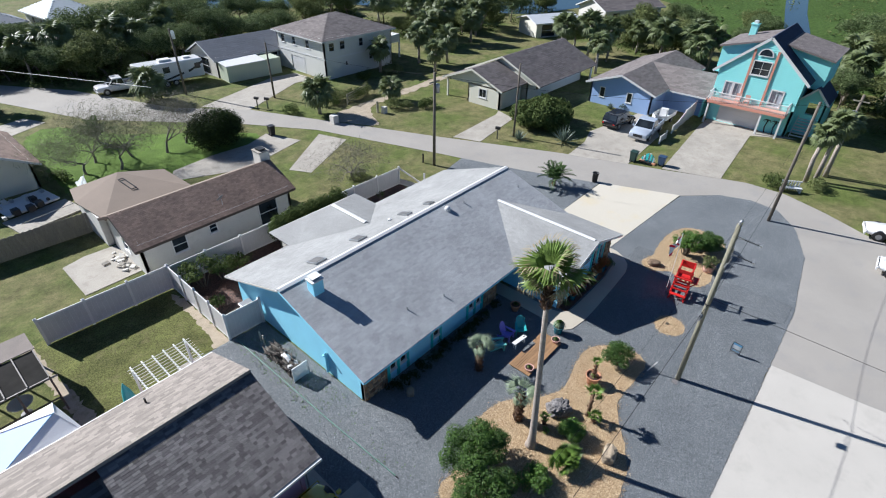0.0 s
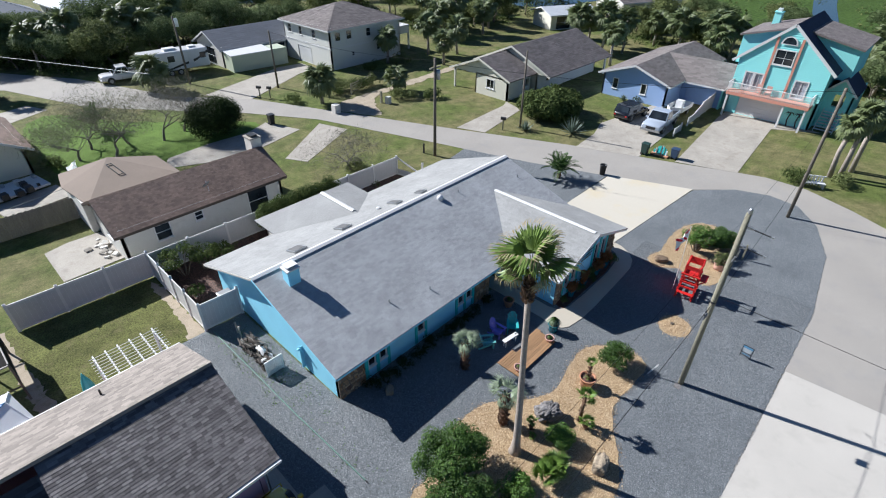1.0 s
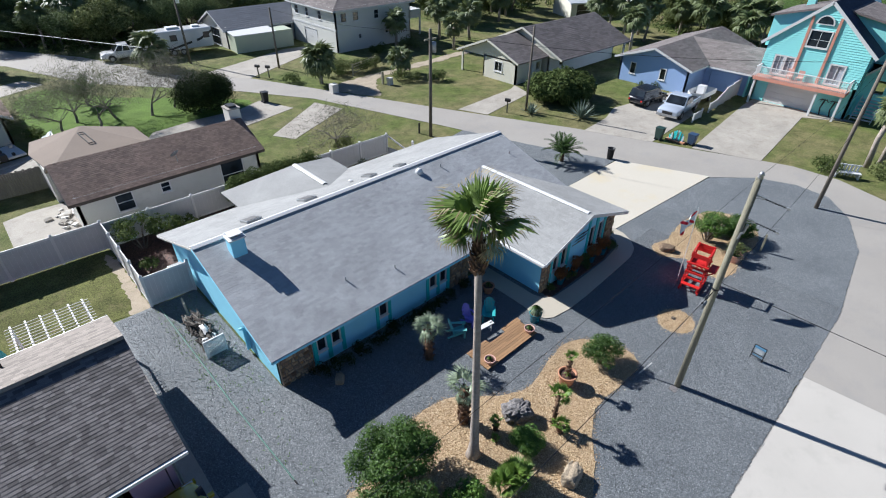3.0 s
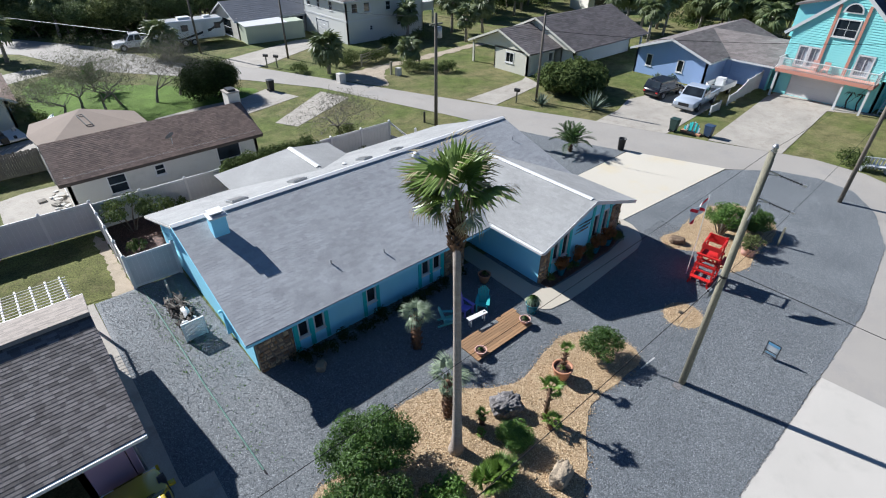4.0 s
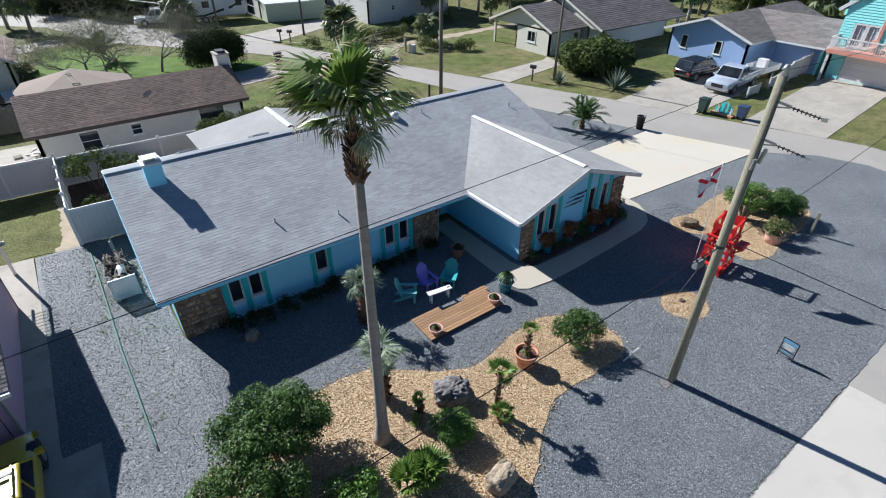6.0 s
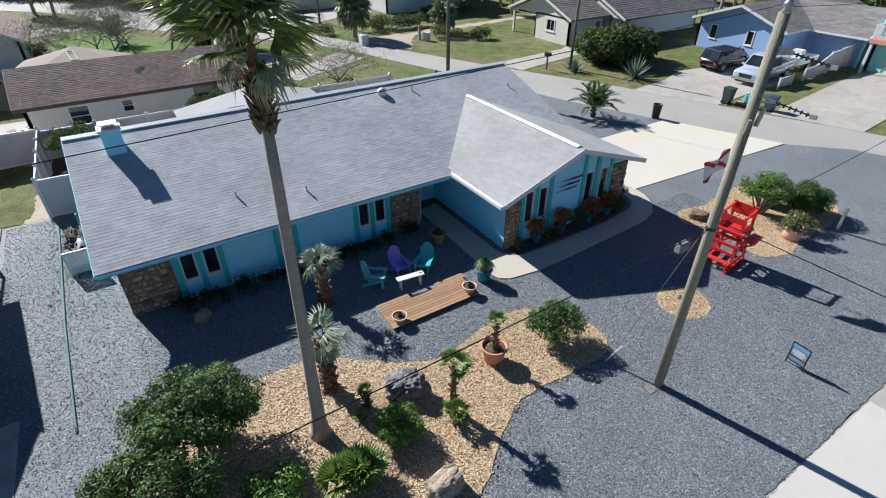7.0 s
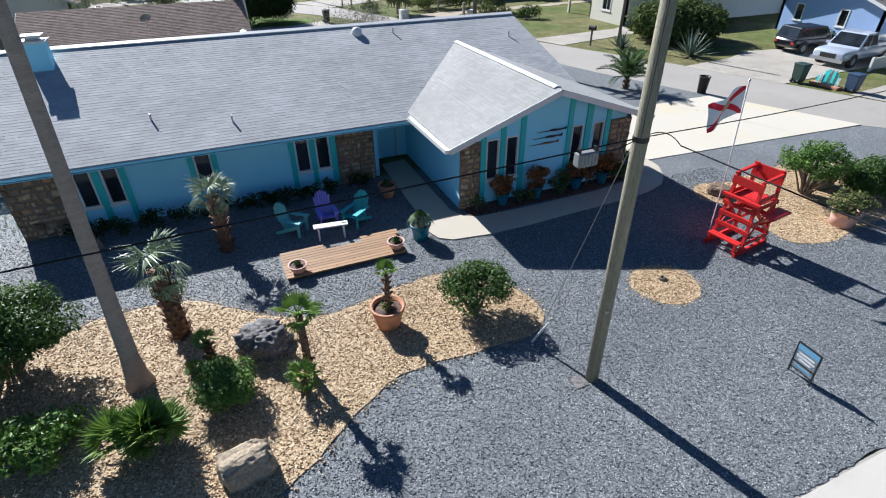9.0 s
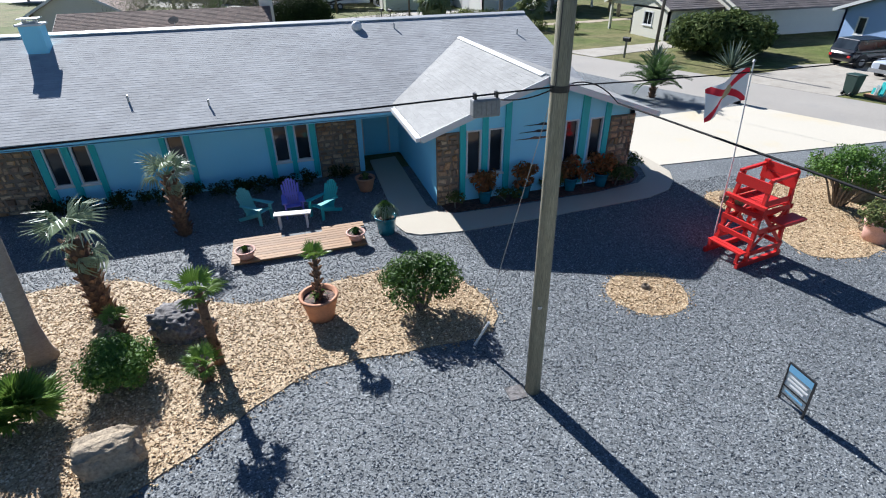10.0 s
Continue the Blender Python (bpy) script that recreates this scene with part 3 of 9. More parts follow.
def window_parts(parent, fr, o, frame_mat, glass_mat, world=False, bars=(), w=0.05, proud=0.03, sill=True, name="window"):
    """A window in the opening o of the wall with frame fr: frame, sill, glazing bars and pane."""
    u0, u1, z0, z1 = o
    mb = MB()
    mb.box(u0, u0 + w, -proud, 0.08, z0, z1).box(u1 - w, u1, -proud, 0.08, z0, z1)
    mb.box(u0 + w, u1 - w, -proud, 0.08, z1 - w, z1).box(u0 + w, u1 - w, -proud, 0.08, z0, z0 + w)
    for kind, q in bars:
        if kind == "v":
            mb.box(u0 + (u1 - u0) * q - 0.015, u0 + (u1 - u0) * q + 0.015, 0.0, 0.05, z0 + w, z1 - w)
        else:
            mb.box(u0 + w, u1 - w, 0.0, 0.05, z0 + (z1 - z0) * q - 0.015, z0 + (z1 - z0) * q + 0.015)
    win = part(name, mb.moved(fr), frame_mat, parent, world=world)
    part("pane", MB().box(u0 + w, u1 - w, 0.055, 0.075, z0 + w, z1 - w).moved(fr), glass_mat, win)
    if sill:
        part("window_sill", MB().box(u0 - 0.04, u1 + 0.04, -0.07, 0.0, z0 - 0.05, z0).moved(fr), frame_mat, win)
    return win


def door_parts(parent, fr, o, mat, frame_mat, world=False, panels=0, name="door"):
    u0, u1, z0, z1 = o
    mb = MB().box(u0, u1, 0.05, 0.1, z0, z1)
    d = part(name, mb.moved(fr), mat, parent, world=world)
    part("door_frame", MB().box(u0 - 0.06, u0, -0.02, 0.1, z0, z1 + 0.06).box(u1, u1 + 0.06, -0.02, 0.1, z0, z1 + 0.06).box(u0, u1, -0.02, 0.1, z1, z1 + 0.06).moved(fr), frame_mat, d)
    for i in range(panels):
        a, b = z0 + (z1 - z0) * i / panels, z0 + (z1 - z0) * (i + 1) / panels
        part("door_panel", MB().box(u0 + 0.04, u1 - 0.04, 0.03, 0.05, a + 0.03, b - 0.03).moved(fr), mat, d)
    return d


def shingle_mesh(o, u, v, length, lim, course=0.142, tab=0.33, thick=0.0095, seed=1, lift=0.006, gap=0.006):
    """Overlapping shingle tabs on the slope from o: along u, up v; lim(s) gives where a course s metres up begins and ends."""
    rng = random.Random(seed)
    o, u, v = Vector(o), Vector(u).normalized(), Vector(v).normalized()
    nrm = u.cross(v)
    if nrm.z < 0:
        nrm = -nrm
    verts, faces = [], []
    n = int(length / course)
    for i in range(n + 1):
        s = i * course
        s1 = min(s + course * 1.03, length)
        if s1 - s < 0.02:
            continue
        a, b = lim(s + course / 2)
        x = a - rng.random() * tab
        while x < b:
            w = tab * rng.choice((0.55, 0.8, 1.0, 1.0, 1.25))
            x0, x1 = max(x, a), min(x + w - gap, b)
            x += w
            if x1 - x0 < 0.03:
                continue
            th = thick * rng.uniform(0.8, 1.25)
            k = len(verts)
            for xx, ss, hh in ((x0, s, lift), (x1, s, lift), (x1, s, lift + th), (x0, s, lift + th), (x1, s1, lift + 0.003), (x0, s1, lift + 0.003)):
                verts.append(tuple(o + u * xx + v * ss + nrm * hh))
            faces += [(k, k + 1, k + 2, k + 3), (k + 3, k + 2, k + 4, k + 5), (k, k + 3, k + 5), (k + 1, k + 4, k + 2)]
    me = bpy.data.meshes.new("shingles")
    me.from_pydata(verts, [], faces)
    me.update()
    return me


# ---------------------------------------------------------------- the blue house
EAVE_Y, EAVE_Z, RIDGE_Y, RIDGE_Z = 10.25, 2.22, 16.45, 4.2
RX0, RX1 = -12.3, 7.1
BACK_Y, BACK_Z = 22.5, 1.95
house = thing("house", (-2.5, 16.4, 0), "sky-blue single-storey house with a grey shingle roof and stone corners", "house")


def hp(name, mb, mat, label="", **kw):
    return part(name, mb, mat, house, label, world=True, **kw)


# roof
pitch = (RIDGE_Z - EAVE_Z) / (RIDGE_Y - EAVE_Y)
hp("roof", MB().slab([(RX0, EAVE_Y, EAVE_Z), (RX1, EAVE_Y, EAVE_Z), (RX1, RIDGE_Y, RIDGE_Z), (RX0, RIDGE_Y, RIDGE_Z)], 0.13), M_SHINGLE, "grey shingle slope over the front")
hp("roof", MB().slab([(RX0, BACK_Y, BACK_Z), (RX1, BACK_Y, BACK_Z), (RX1, RIDGE_Y, RIDGE_Z), (RX0, RIDGE_Y, RIDGE_Z)], 0.13), M_SHINGLE_W, "pale shingle slope over the back")
SL = math.hypot(RIDGE_Y - EAVE_Y, RIDGE_Z - EAVE_Z)
hp("shingles", shingle_mesh((RX0, EAVE_Y, EAVE_Z), (1, 0, 0), (0, RIDGE_Y - EAVE_Y, RIDGE_Z - EAVE_Z), SL, lambda s: (0, RX1 - RX0), thick=0.006, seed=1, gap=0.0015), M_SHINGLE, "weathered grey shingle courses", kind="stuff")
hp("shingles", shingle_mesh((RX0, BACK_Y, BACK_Z), (1, 0, 0), (0, RIDGE_Y - BACK_Y, RIDGE_Z - BACK_Z), math.hypot(BACK_Y - RIDGE_Y, RIDGE_Z - BACK_Z), lambda s: (0, RX1 - RX0), seed=2), M_SHINGLE_W, "pale grey shingle courses", kind="stuff")
hp("ridge_cap", MB().slab([(RX0, RIDGE_Y - 0.17, RIDGE_Z + 0.01), (RX1, RIDGE_Y - 0.17, RIDGE_Z + 0.01), (RX1, RIDGE_Y, RIDGE_Z + 0.075), (RX0, RIDGE_Y, RIDGE_Z + 0.075)], 0.04).slab([(RX0, RIDGE_Y, RIDGE_Z + 0.075), (RX1, RIDGE_Y, RIDGE_Z + 0.075), (RX1, RIDGE_Y + 0.17, RIDGE_Z + 0.01), (RX0, RIDGE_Y + 0.17, RIDGE_Z + 0.01)], 0.04), M_WHITE, "white metal ridge vent")
hp("fascia", MB().box(RX0, 0.2, EAVE_Y - 0.025, EAVE_Y + 0.0, EAVE_Z - 0.11, EAVE_Z - 0.035), M_BLUE, "pale blue eave board")
for y0, ze in ((EAVE_Y, EAVE_Z), (BACK_Y, BACK_Z)):
    for x in (RX0 - 0.012, RX1 + 0.012):
        hp("bargeboard", MB().beam((x, y0, ze - 0.07), (x, RIDGE_Y, RIDGE_Z - 0.07), 0.024, 0.1), M_BLUE if y0 == EAVE_Y else M_WSTUCCO)

# main walls
WX0, WX1, WY0, WY1 = -11.85, 6.8, 10.9, 22.0
WH = EAVE_Z + pitch * (WY0 - EAVE_Y) - 0.13
FRONT = [(1.72, 2.17, 0.72, 2.04), (2.42, 2.87, 0.72, 2.04), (4.92, 5.4, 0.72, 2.04), (7.95, 8.4, 0.72, 2.04), (8.62, 9.07, 0.72, 2.04)]
hp("wall", wall_mb((WX0, WY0), (-1.25, WY0), WH, 0.2, FRONT), M_BLUE, "sky-blue front wall")
fr = wall_frame((WX0, WY0), (-1.25, WY0))
for o in FRONT:
    window_parts(house, fr, o, M_WHITE, M_GLASS, world=True, w=0.04)
    hp("window_panel", MB().box(o[0] + 0.02, o[1] - 0.02, -0.025, 0.0, 0.2, o[2] - 0.06).moved(fr), M_BLUE, "pale blue panel below the glass")
for u0, u1 in ((1.52, 1.7), (2.2, 2.38), (2.9, 3.06), (4.74, 4.9), (5.42, 5.58), (7.76, 7.92), (8.43, 8.59), (9.1, 9.28)):
    hp("trim_board", MB().box(u0, u1, -0.05, 0.0, 0.12, WH - 0.01).moved(fr), M_TRIM, "teal window board")
ENTRY = WY0 + 1.7
hp("wall", wall_mb((-1.25, ENTRY), (0.5, ENTRY), WH + 0.4, 0.2, [(0.45, 1.35, 0.08, 2.05)]), M_BLUE)
hp("wall", wall_mb((-1.25, ENTRY), (-1.25, WY0 + 0.2), WH + 0.1, 0.2), M_BLUE)
door_parts(house, wall_frame((-1.25, ENTRY), (0.5, ENTRY)), (0.45, 1.35, 0.08, 2.05), M_BLUE, M_WHITE, world=True)
WB = BACK_Z + (BACK_Y - WY1) * (RIDGE_Z - BACK_Z) / (BACK_Y - RIDGE_Y) - 0.14


def end_wall(x, t):
    """Gable end under the two roof slopes."""
    prof = [(WY0, 0.0), (WY1, 0.0), (WY1, WB), (RIDGE_Y, RIDGE_Z - 0.14), (WY0, WH - 0.01)]
    n = len(prof)
    return MB().add([(q, y, z) for q in (x, x + t) for y, z in prof], [tuple(range(n)), tuple(reversed(range(n, 2 * n)))] + [(i, (i + 1) % n, n + (i + 1) % n, n + i) for i in range(n)])


hp("wall", end_wall(WX0, 0.2), M_BLUE, "sky-blue end wall")
hp("wall", wall_mb((WX1, WY1 - 0.01), (WX0 + 0.2, WY1 - 0.01), WB - 0.02, 0.2), M_WSTUCCO)
hp("wall", wall_mb((WX1, 8.0), (WX1, WY1 - 0.21), WB - 0.02, 0.2, [(1.5, 5.0, 0.06, 1.85)]), M_BLUE)
hp("gable", MB().add([(WX1 - q, y, z) for q in (0.0, 0.2) for y, z in ((WY0, WB - 0.02), (WY1 - 0.21, WB - 0.02), (RIDGE_Y, RIDGE_Z - 0.14), (WY0, WH - 0.02))], [(0, 1, 2, 3), (7, 6, 5, 4), (0, 4, 5, 1), (1, 5, 6, 2), (2, 6, 7, 3), (3, 7, 4, 0)]), M_BLUE)
door_parts(house, wall_frame((WX1, 8.0), (WX1, WY1)), (1.5, 5.0, 0.06, 1.85), M_WHITE, M_TRIM, world=True, panels=4, name="garage_door")

# front wing
GX0, GX1, GXM, GY0, GZE, GZR, GYB = -0.05, 7.35, 3.55, 7.05, 2.34, 3.62, 14.8
for x in (GX0, GX1):
    hp("roof", MB().slab([(x, GY0, GZE), (GXM, GY0, GZR), (GXM, GYB, GZR), (x, GYB - 3.9, GZE)], 0.13), M_SHINGLE_W, "pale shingle slope of the wing")
    w = abs(GXM - x)
    sl = math.hypot(w, GZR - GZE)
    hp("shingles", shingle_mesh((x, GY0, GZE), (0, 1, 0), (GXM - x, 0, GZR - GZE), sl, lambda s, sl=sl: (0, 3.85 + 3.9 * s / sl), thick=0.006, seed=3 + int(x), gap=0.001), M_SHINGLE_W, "pale shingle courses of the wing", kind="stuff")
    hp("bargeboard", MB().beam((x, GY0 - 0.012, GZE - 0.08), (GXM, GY0 - 0.012, GZR - 0.08), 0.024, 0.18), M_WHITE, "pale gable edge board")
    xo = x - 0.012 if x < 1 else x + 0.012
    hp("fascia", MB().box(min(xo, x) - 0.012, max(xo, x), GY0, GYB - 4.4, GZE - 0.16, GZE - 0.01), M_WHITE)
hp("ridge_cap", MB().slab([(GXM - 0.14, GY0 + 0.25, GZR + 0.005), (GXM, GY0 + 0.25, GZR + 0.06), (GXM, GYB - 0.3, GZR + 0.06), (GXM - 0.14, GYB - 0.3, GZR + 0.005)], 0.03).slab([(GXM + 0.14, GY0 + 0.25, GZR + 0.005), (GXM, GY0 + 0.25, GZR + 0.06), (GXM, GYB - 0.3, GZR + 0.06), (GXM + 0.14, GYB - 0.3, GZR + 0.005)], 0.03), M_WHITE, "white metal ridge vent of the wing")
VX0, VX1, VY0 = 0.5, 6.9, 7.6
VH = GZE + (VX0 - GX0) * (GZR - GZE) / (GXM - GX0) - 0.13
WIN = [(0.9, 1.35, 0.85, 2.2), (1.58, 2.03, 0.85, 2.2), (4.02, 4.47, 0.85, 2.2), (4.86, 5.31, 0.85, 2.2)]
hp("wall", wall_mb((VX0, VY0), (VX1, VY0), VH, 0.2, WIN), M_BLUE, "sky-blue gable wall of the wing")
hp("gable", gable_mb((VX0, VY0), (VX1, VY0), VH, GZR - VH - 0.16, 0.2, apex=(GXM - VX0) / (VX1 - VX0)), M_BLUE)
fr = wall_frame((VX0, VY0), (VX1, VY0))
for o in WIN:
    window_parts(house, fr, o, M_WHITE, M_GLASS, world=True, w=0.04)


def rake_z(u):
    """Underside of the wing's roof over the gable wall."""
    x = VX0 + u
    return (GZE + (x - GX0) * (GZR - GZE) / (GXM - GX0) if x < GXM else GZE + (GX1 - x) * (GZR - GZE) / (GX1 - GXM)) - 0.17


for u0, u1 in ((0.7, 0.87), (1.38, 1.55), (2.07, 2.25), (3.82, 3.99), (4.53, 4.76), (5.34, 5.52)):
    za, zb = rake_z(u0), rake_z(u1)
    hp("trim_board", MB().add([(u0, -0.05, 0.15), (u1, -0.05, 0.15), (u1, -0.05, zb), (u0, -0.05, za), (u0, 0, 0.15), (u1, 0, 0.15), (u1, 0, zb), (u0, 0, za)], [(0, 1, 2, 3), (7, 6, 5, 4), (0, 4, 5, 1), (1, 5, 6, 2), (2, 6, 7, 3), (3, 7, 4, 0)]).moved(fr), M_TRIM, "teal upright board")
hp("wall", wall_mb((VX0, ENTRY + 0.2), (VX0, VY0 + 0.2), VH, 0.2), M_BLUE, "shaded blue side wall")
hp("wall", wall_mb((VX1, VY0), (VX1, 8.0), VH, 0.2), M_BLUE)
# white eave band, its depth added to shade more of the side wall
hp("gutter", MB().box(GX0 - 0.15, GX0 - 0.026, GY0 + 0.02, 10.2, GZE - 0.13, GZE - 0.02), M_WHITE, "white eave gutter of the wing")
# soffit boards under the overhangs
hp("soffit", MB().box(RX0 + 0.05, -0.05, EAVE_Y, WY0 - 0.06, EAVE_Z - 0.165, EAVE_Z - 0.145), M_BLUE, "pale blue eave lining")

# back wing
hp("roof", MB().slab([(-8.0, 24.6, 2.05), (-8.0, 20.0, 2.05), (-4.1, 18.6, 3.3), (-4.1, 22.6, 3.3)], 0.12), M_SHINGLE_W)
hp("roof", MB().slab([(-0.6, 24.6, 2.05), (-0.6, 20.0, 2.05), (-4.1, 18.6, 3.3), (-4.1, 22.6, 3.3)], 0.12), M_SHINGLE_W)
hp("roof", MB().slab([(-8.0, 24.6, 2.05), (-0.6, 24.6, 2.05), (-4.1, 22.6, 3.3)], 0.12), M_SHINGLE_W)
hp("ridge_cap", MB().slab([(-4.25, 19.3, 3.31), (-4.1, 19.3, 3.37), (-4.1, 22.6, 3.37), (-4.25, 22.6, 3.31)], 0.03).slab([(-3.95, 19.3, 3.31), (-4.1, 19.3, 3.37), (-4.1, 22.6, 3.37), (-3.95, 22.6, 3.31)], 0.03), M_WHITE)
for a, b in (((-7.5, 24.2), (-7.5, 22)), ((-1.0, 22), (-1.0, 24.2)), ((-1.0, 24.2), (-7.5, 24.2))):
    hp("wall", wall_mb(a, b, 1.95, 0.18), M_WSTUCCO)

# chimney, vents and skylights
chim = hp("chimney", MB().box(-11.1, -10.49, 15.12, 15.66, 3.4, 4.62), M_BLUE, "sky-blue rendered chimney", bev=0.015)
part("cap", MB().box(-11.16, -10.43, 15.06, 15.72, 4.62, 4.68), M_WHITE, chim)
part("flue", MB().box(-10.98, -10.61, 15.24, 15.54, 4.68, 4.74), M_STEEL, chim)
part("lid", MB().box(-11.08, -10.51, 15.14, 15.64, 4.81, 4.84).box(-10.97, -10.93, 15.26, 15.3, 4.74, 4.81).box(-10.66, -10.62, 15.48, 15.52, 4.74, 4.81).box(-10.97, -10.93, 15.48, 15.52, 4.74, 4.81).box(-10.66, -10.62, 15.26, 15.3, 4.74, 4.81), M_WHITE, chim)


def roof_z(y):
    return EAVE_Z + pitch * (y - EAVE_Y) if y < RIDGE_Y else RIDGE_Z - (RIDGE_Z - BACK_Z) / (BACK_Y - RIDGE_Y) * (y - RIDGE_Y)


for x, y in ((-7.82, 11.9), (-5.56, 11.35), (1.2, 15.6), (6.0, 14.6)):
    hp("vent_pipe", MB().tube([(x, y, roof_z(y) - 0.05), (x, y, roof_z(y) + 0.21)], 0.03, 10), M_STEEL)
hp("vent_dome", MB().lathe([(0.2, -0.08), (0.2, 0.12), (0.17, 0.2), (0.09, 0.26), (0.01, 0.28)], 16, (-0.25, 15.75, roof_z(15.75))), M_WHITE, "white domed roof vent", smooth=True)
for x, y, w, l in ((-9.2, 17.5, 0.75, 0.45), (-6.2, 17.55, 0.7, 0.42), (-2.3, 17.6, 0.5, 0.45), (-0.4, 17.3, 0.5, 0.3)):
    hp("skylight", MB().slab([(x - w / 2, y - l, roof_z(y - l) + 0.13), (x + w / 2, y - l, roof_z(y - l) + 0.13), (x + w / 2, y + l, roof_z(y + l) + 0.13), (x - w / 2, y + l, roof_z(y + l) + 0.13)], 0.14), M_STEEL, "low grey framed skylight")
    w, l = w - 0.14, l - 0.08
    hp("skylight_pane", MB().slab([(x - w / 2, y - l, roof_z(y - l) + 0.145), (x + w / 2, y - l, roof_z(y - l) + 0.145), (x + w / 2, y + l, roof_z(y + l) + 0.145), (x - w / 2, y + l, roof_z(y + l) + 0.145)], 0.012), M_PANE, "dull grey skylight pane")
hp("vent_dome", MB().lathe([(0.13, -0.08), (0.13, 0.1), (0.02, 0.14)], 12, (-3.3, 17.9, roof_z(17.9))), M_WHITE)


def stone_panel(a, b, z0, z1, seed, skip=None):
    """Field stones on a mortar bed over the wall face a-b."""
    rng = random.Random(seed)
    fr = wall_frame(a, b)
    d = math.dist(a, b)
    bed = hp("stone_veneer", MB().box(0, d, -0.05, 0.0, z0, z1).moved(fr), M_GROUT, "brown and ochre fieldstone facing")
    z = z0 + 0.02
    while z < z1 - 0.08:
        h = min(rng.uniform(0.1, 0.24), z1 - 0.01 - z)
        u = 0.015
        while u < d - 0.06:
            w = min(rng.uniform(0.09, 0.34), d - 0.015 - u)
            if skip is None or not skip(u, u + w, z + h):
                j = lambda k=0.07: rng.uniform(-0.012, min(k, h * 0.32, w * 0.32))
                f = [(u + j(), -0.05, z + j()), (u + w - 0.012 - j(), -0.05, z + j()), (u + w - 0.012 - j(), -0.05, z + h - 0.012 - j()), (u + j(), -0.05, z + h - 0.012 - j())]
                p = rng.uniform(0.03, 0.07)
                cx, cz = u + w / 2, z + h / 2
                k = [(cx + (x - cx) * 0.78, -0.05 - p * rng.uniform(0.7, 1.1), cz + (zz - cz) * 0.78) for x, _, zz in f]
                part("stone", MB().add(f + k, [(4, 5, 6, 7), (0, 1, 5, 4), (1, 2, 6, 5), (2, 3, 7, 6), (3, 0, 4, 7)]).moved(fr), M_STONE, bed)
            u += w
        z += h


stone_panel((WX0, WY0), (WX0 + 1.48, WY0), 0.02, WH - 0.08, 1)
stone_panel((-2.55, WY0), (-1.25, WY0), 0.02, WH - 0.08, 2)
stone_panel((VX0, VY0), (VX0 + 0.68, VY0), 0.02, 2.2, 3)
stone_panel((VX0 + 5.55, VY0), (VX1, VY0), 0.02, 2.2, 4)
# three long thin metal fish on the gable wall
for i in range(3):
    z, u = 1.78 + i * 0.2, 2.4 + i * 0.12
    hp("wall_ornament", MB().prism([(u, 0.0), (u + 0.45, 0.012), (u + 0.62, 0.05), (u + 0.75, 0.03), (u + 1.0, 0.02), (u + 1.12, 0.06), (u + 1.1, -0.03), (u + 0.98, -0.015), (u + 0.7, -0.035), (u + 0.45, -0.012)], 0.0, 0.025).moved(fr @ Matrix.Translation((0, -0.03, z)) @ Matrix.Rotation(radians(90), 4, "X")), M_BLACK if i else M_RUST, "thin metal fish ornament")


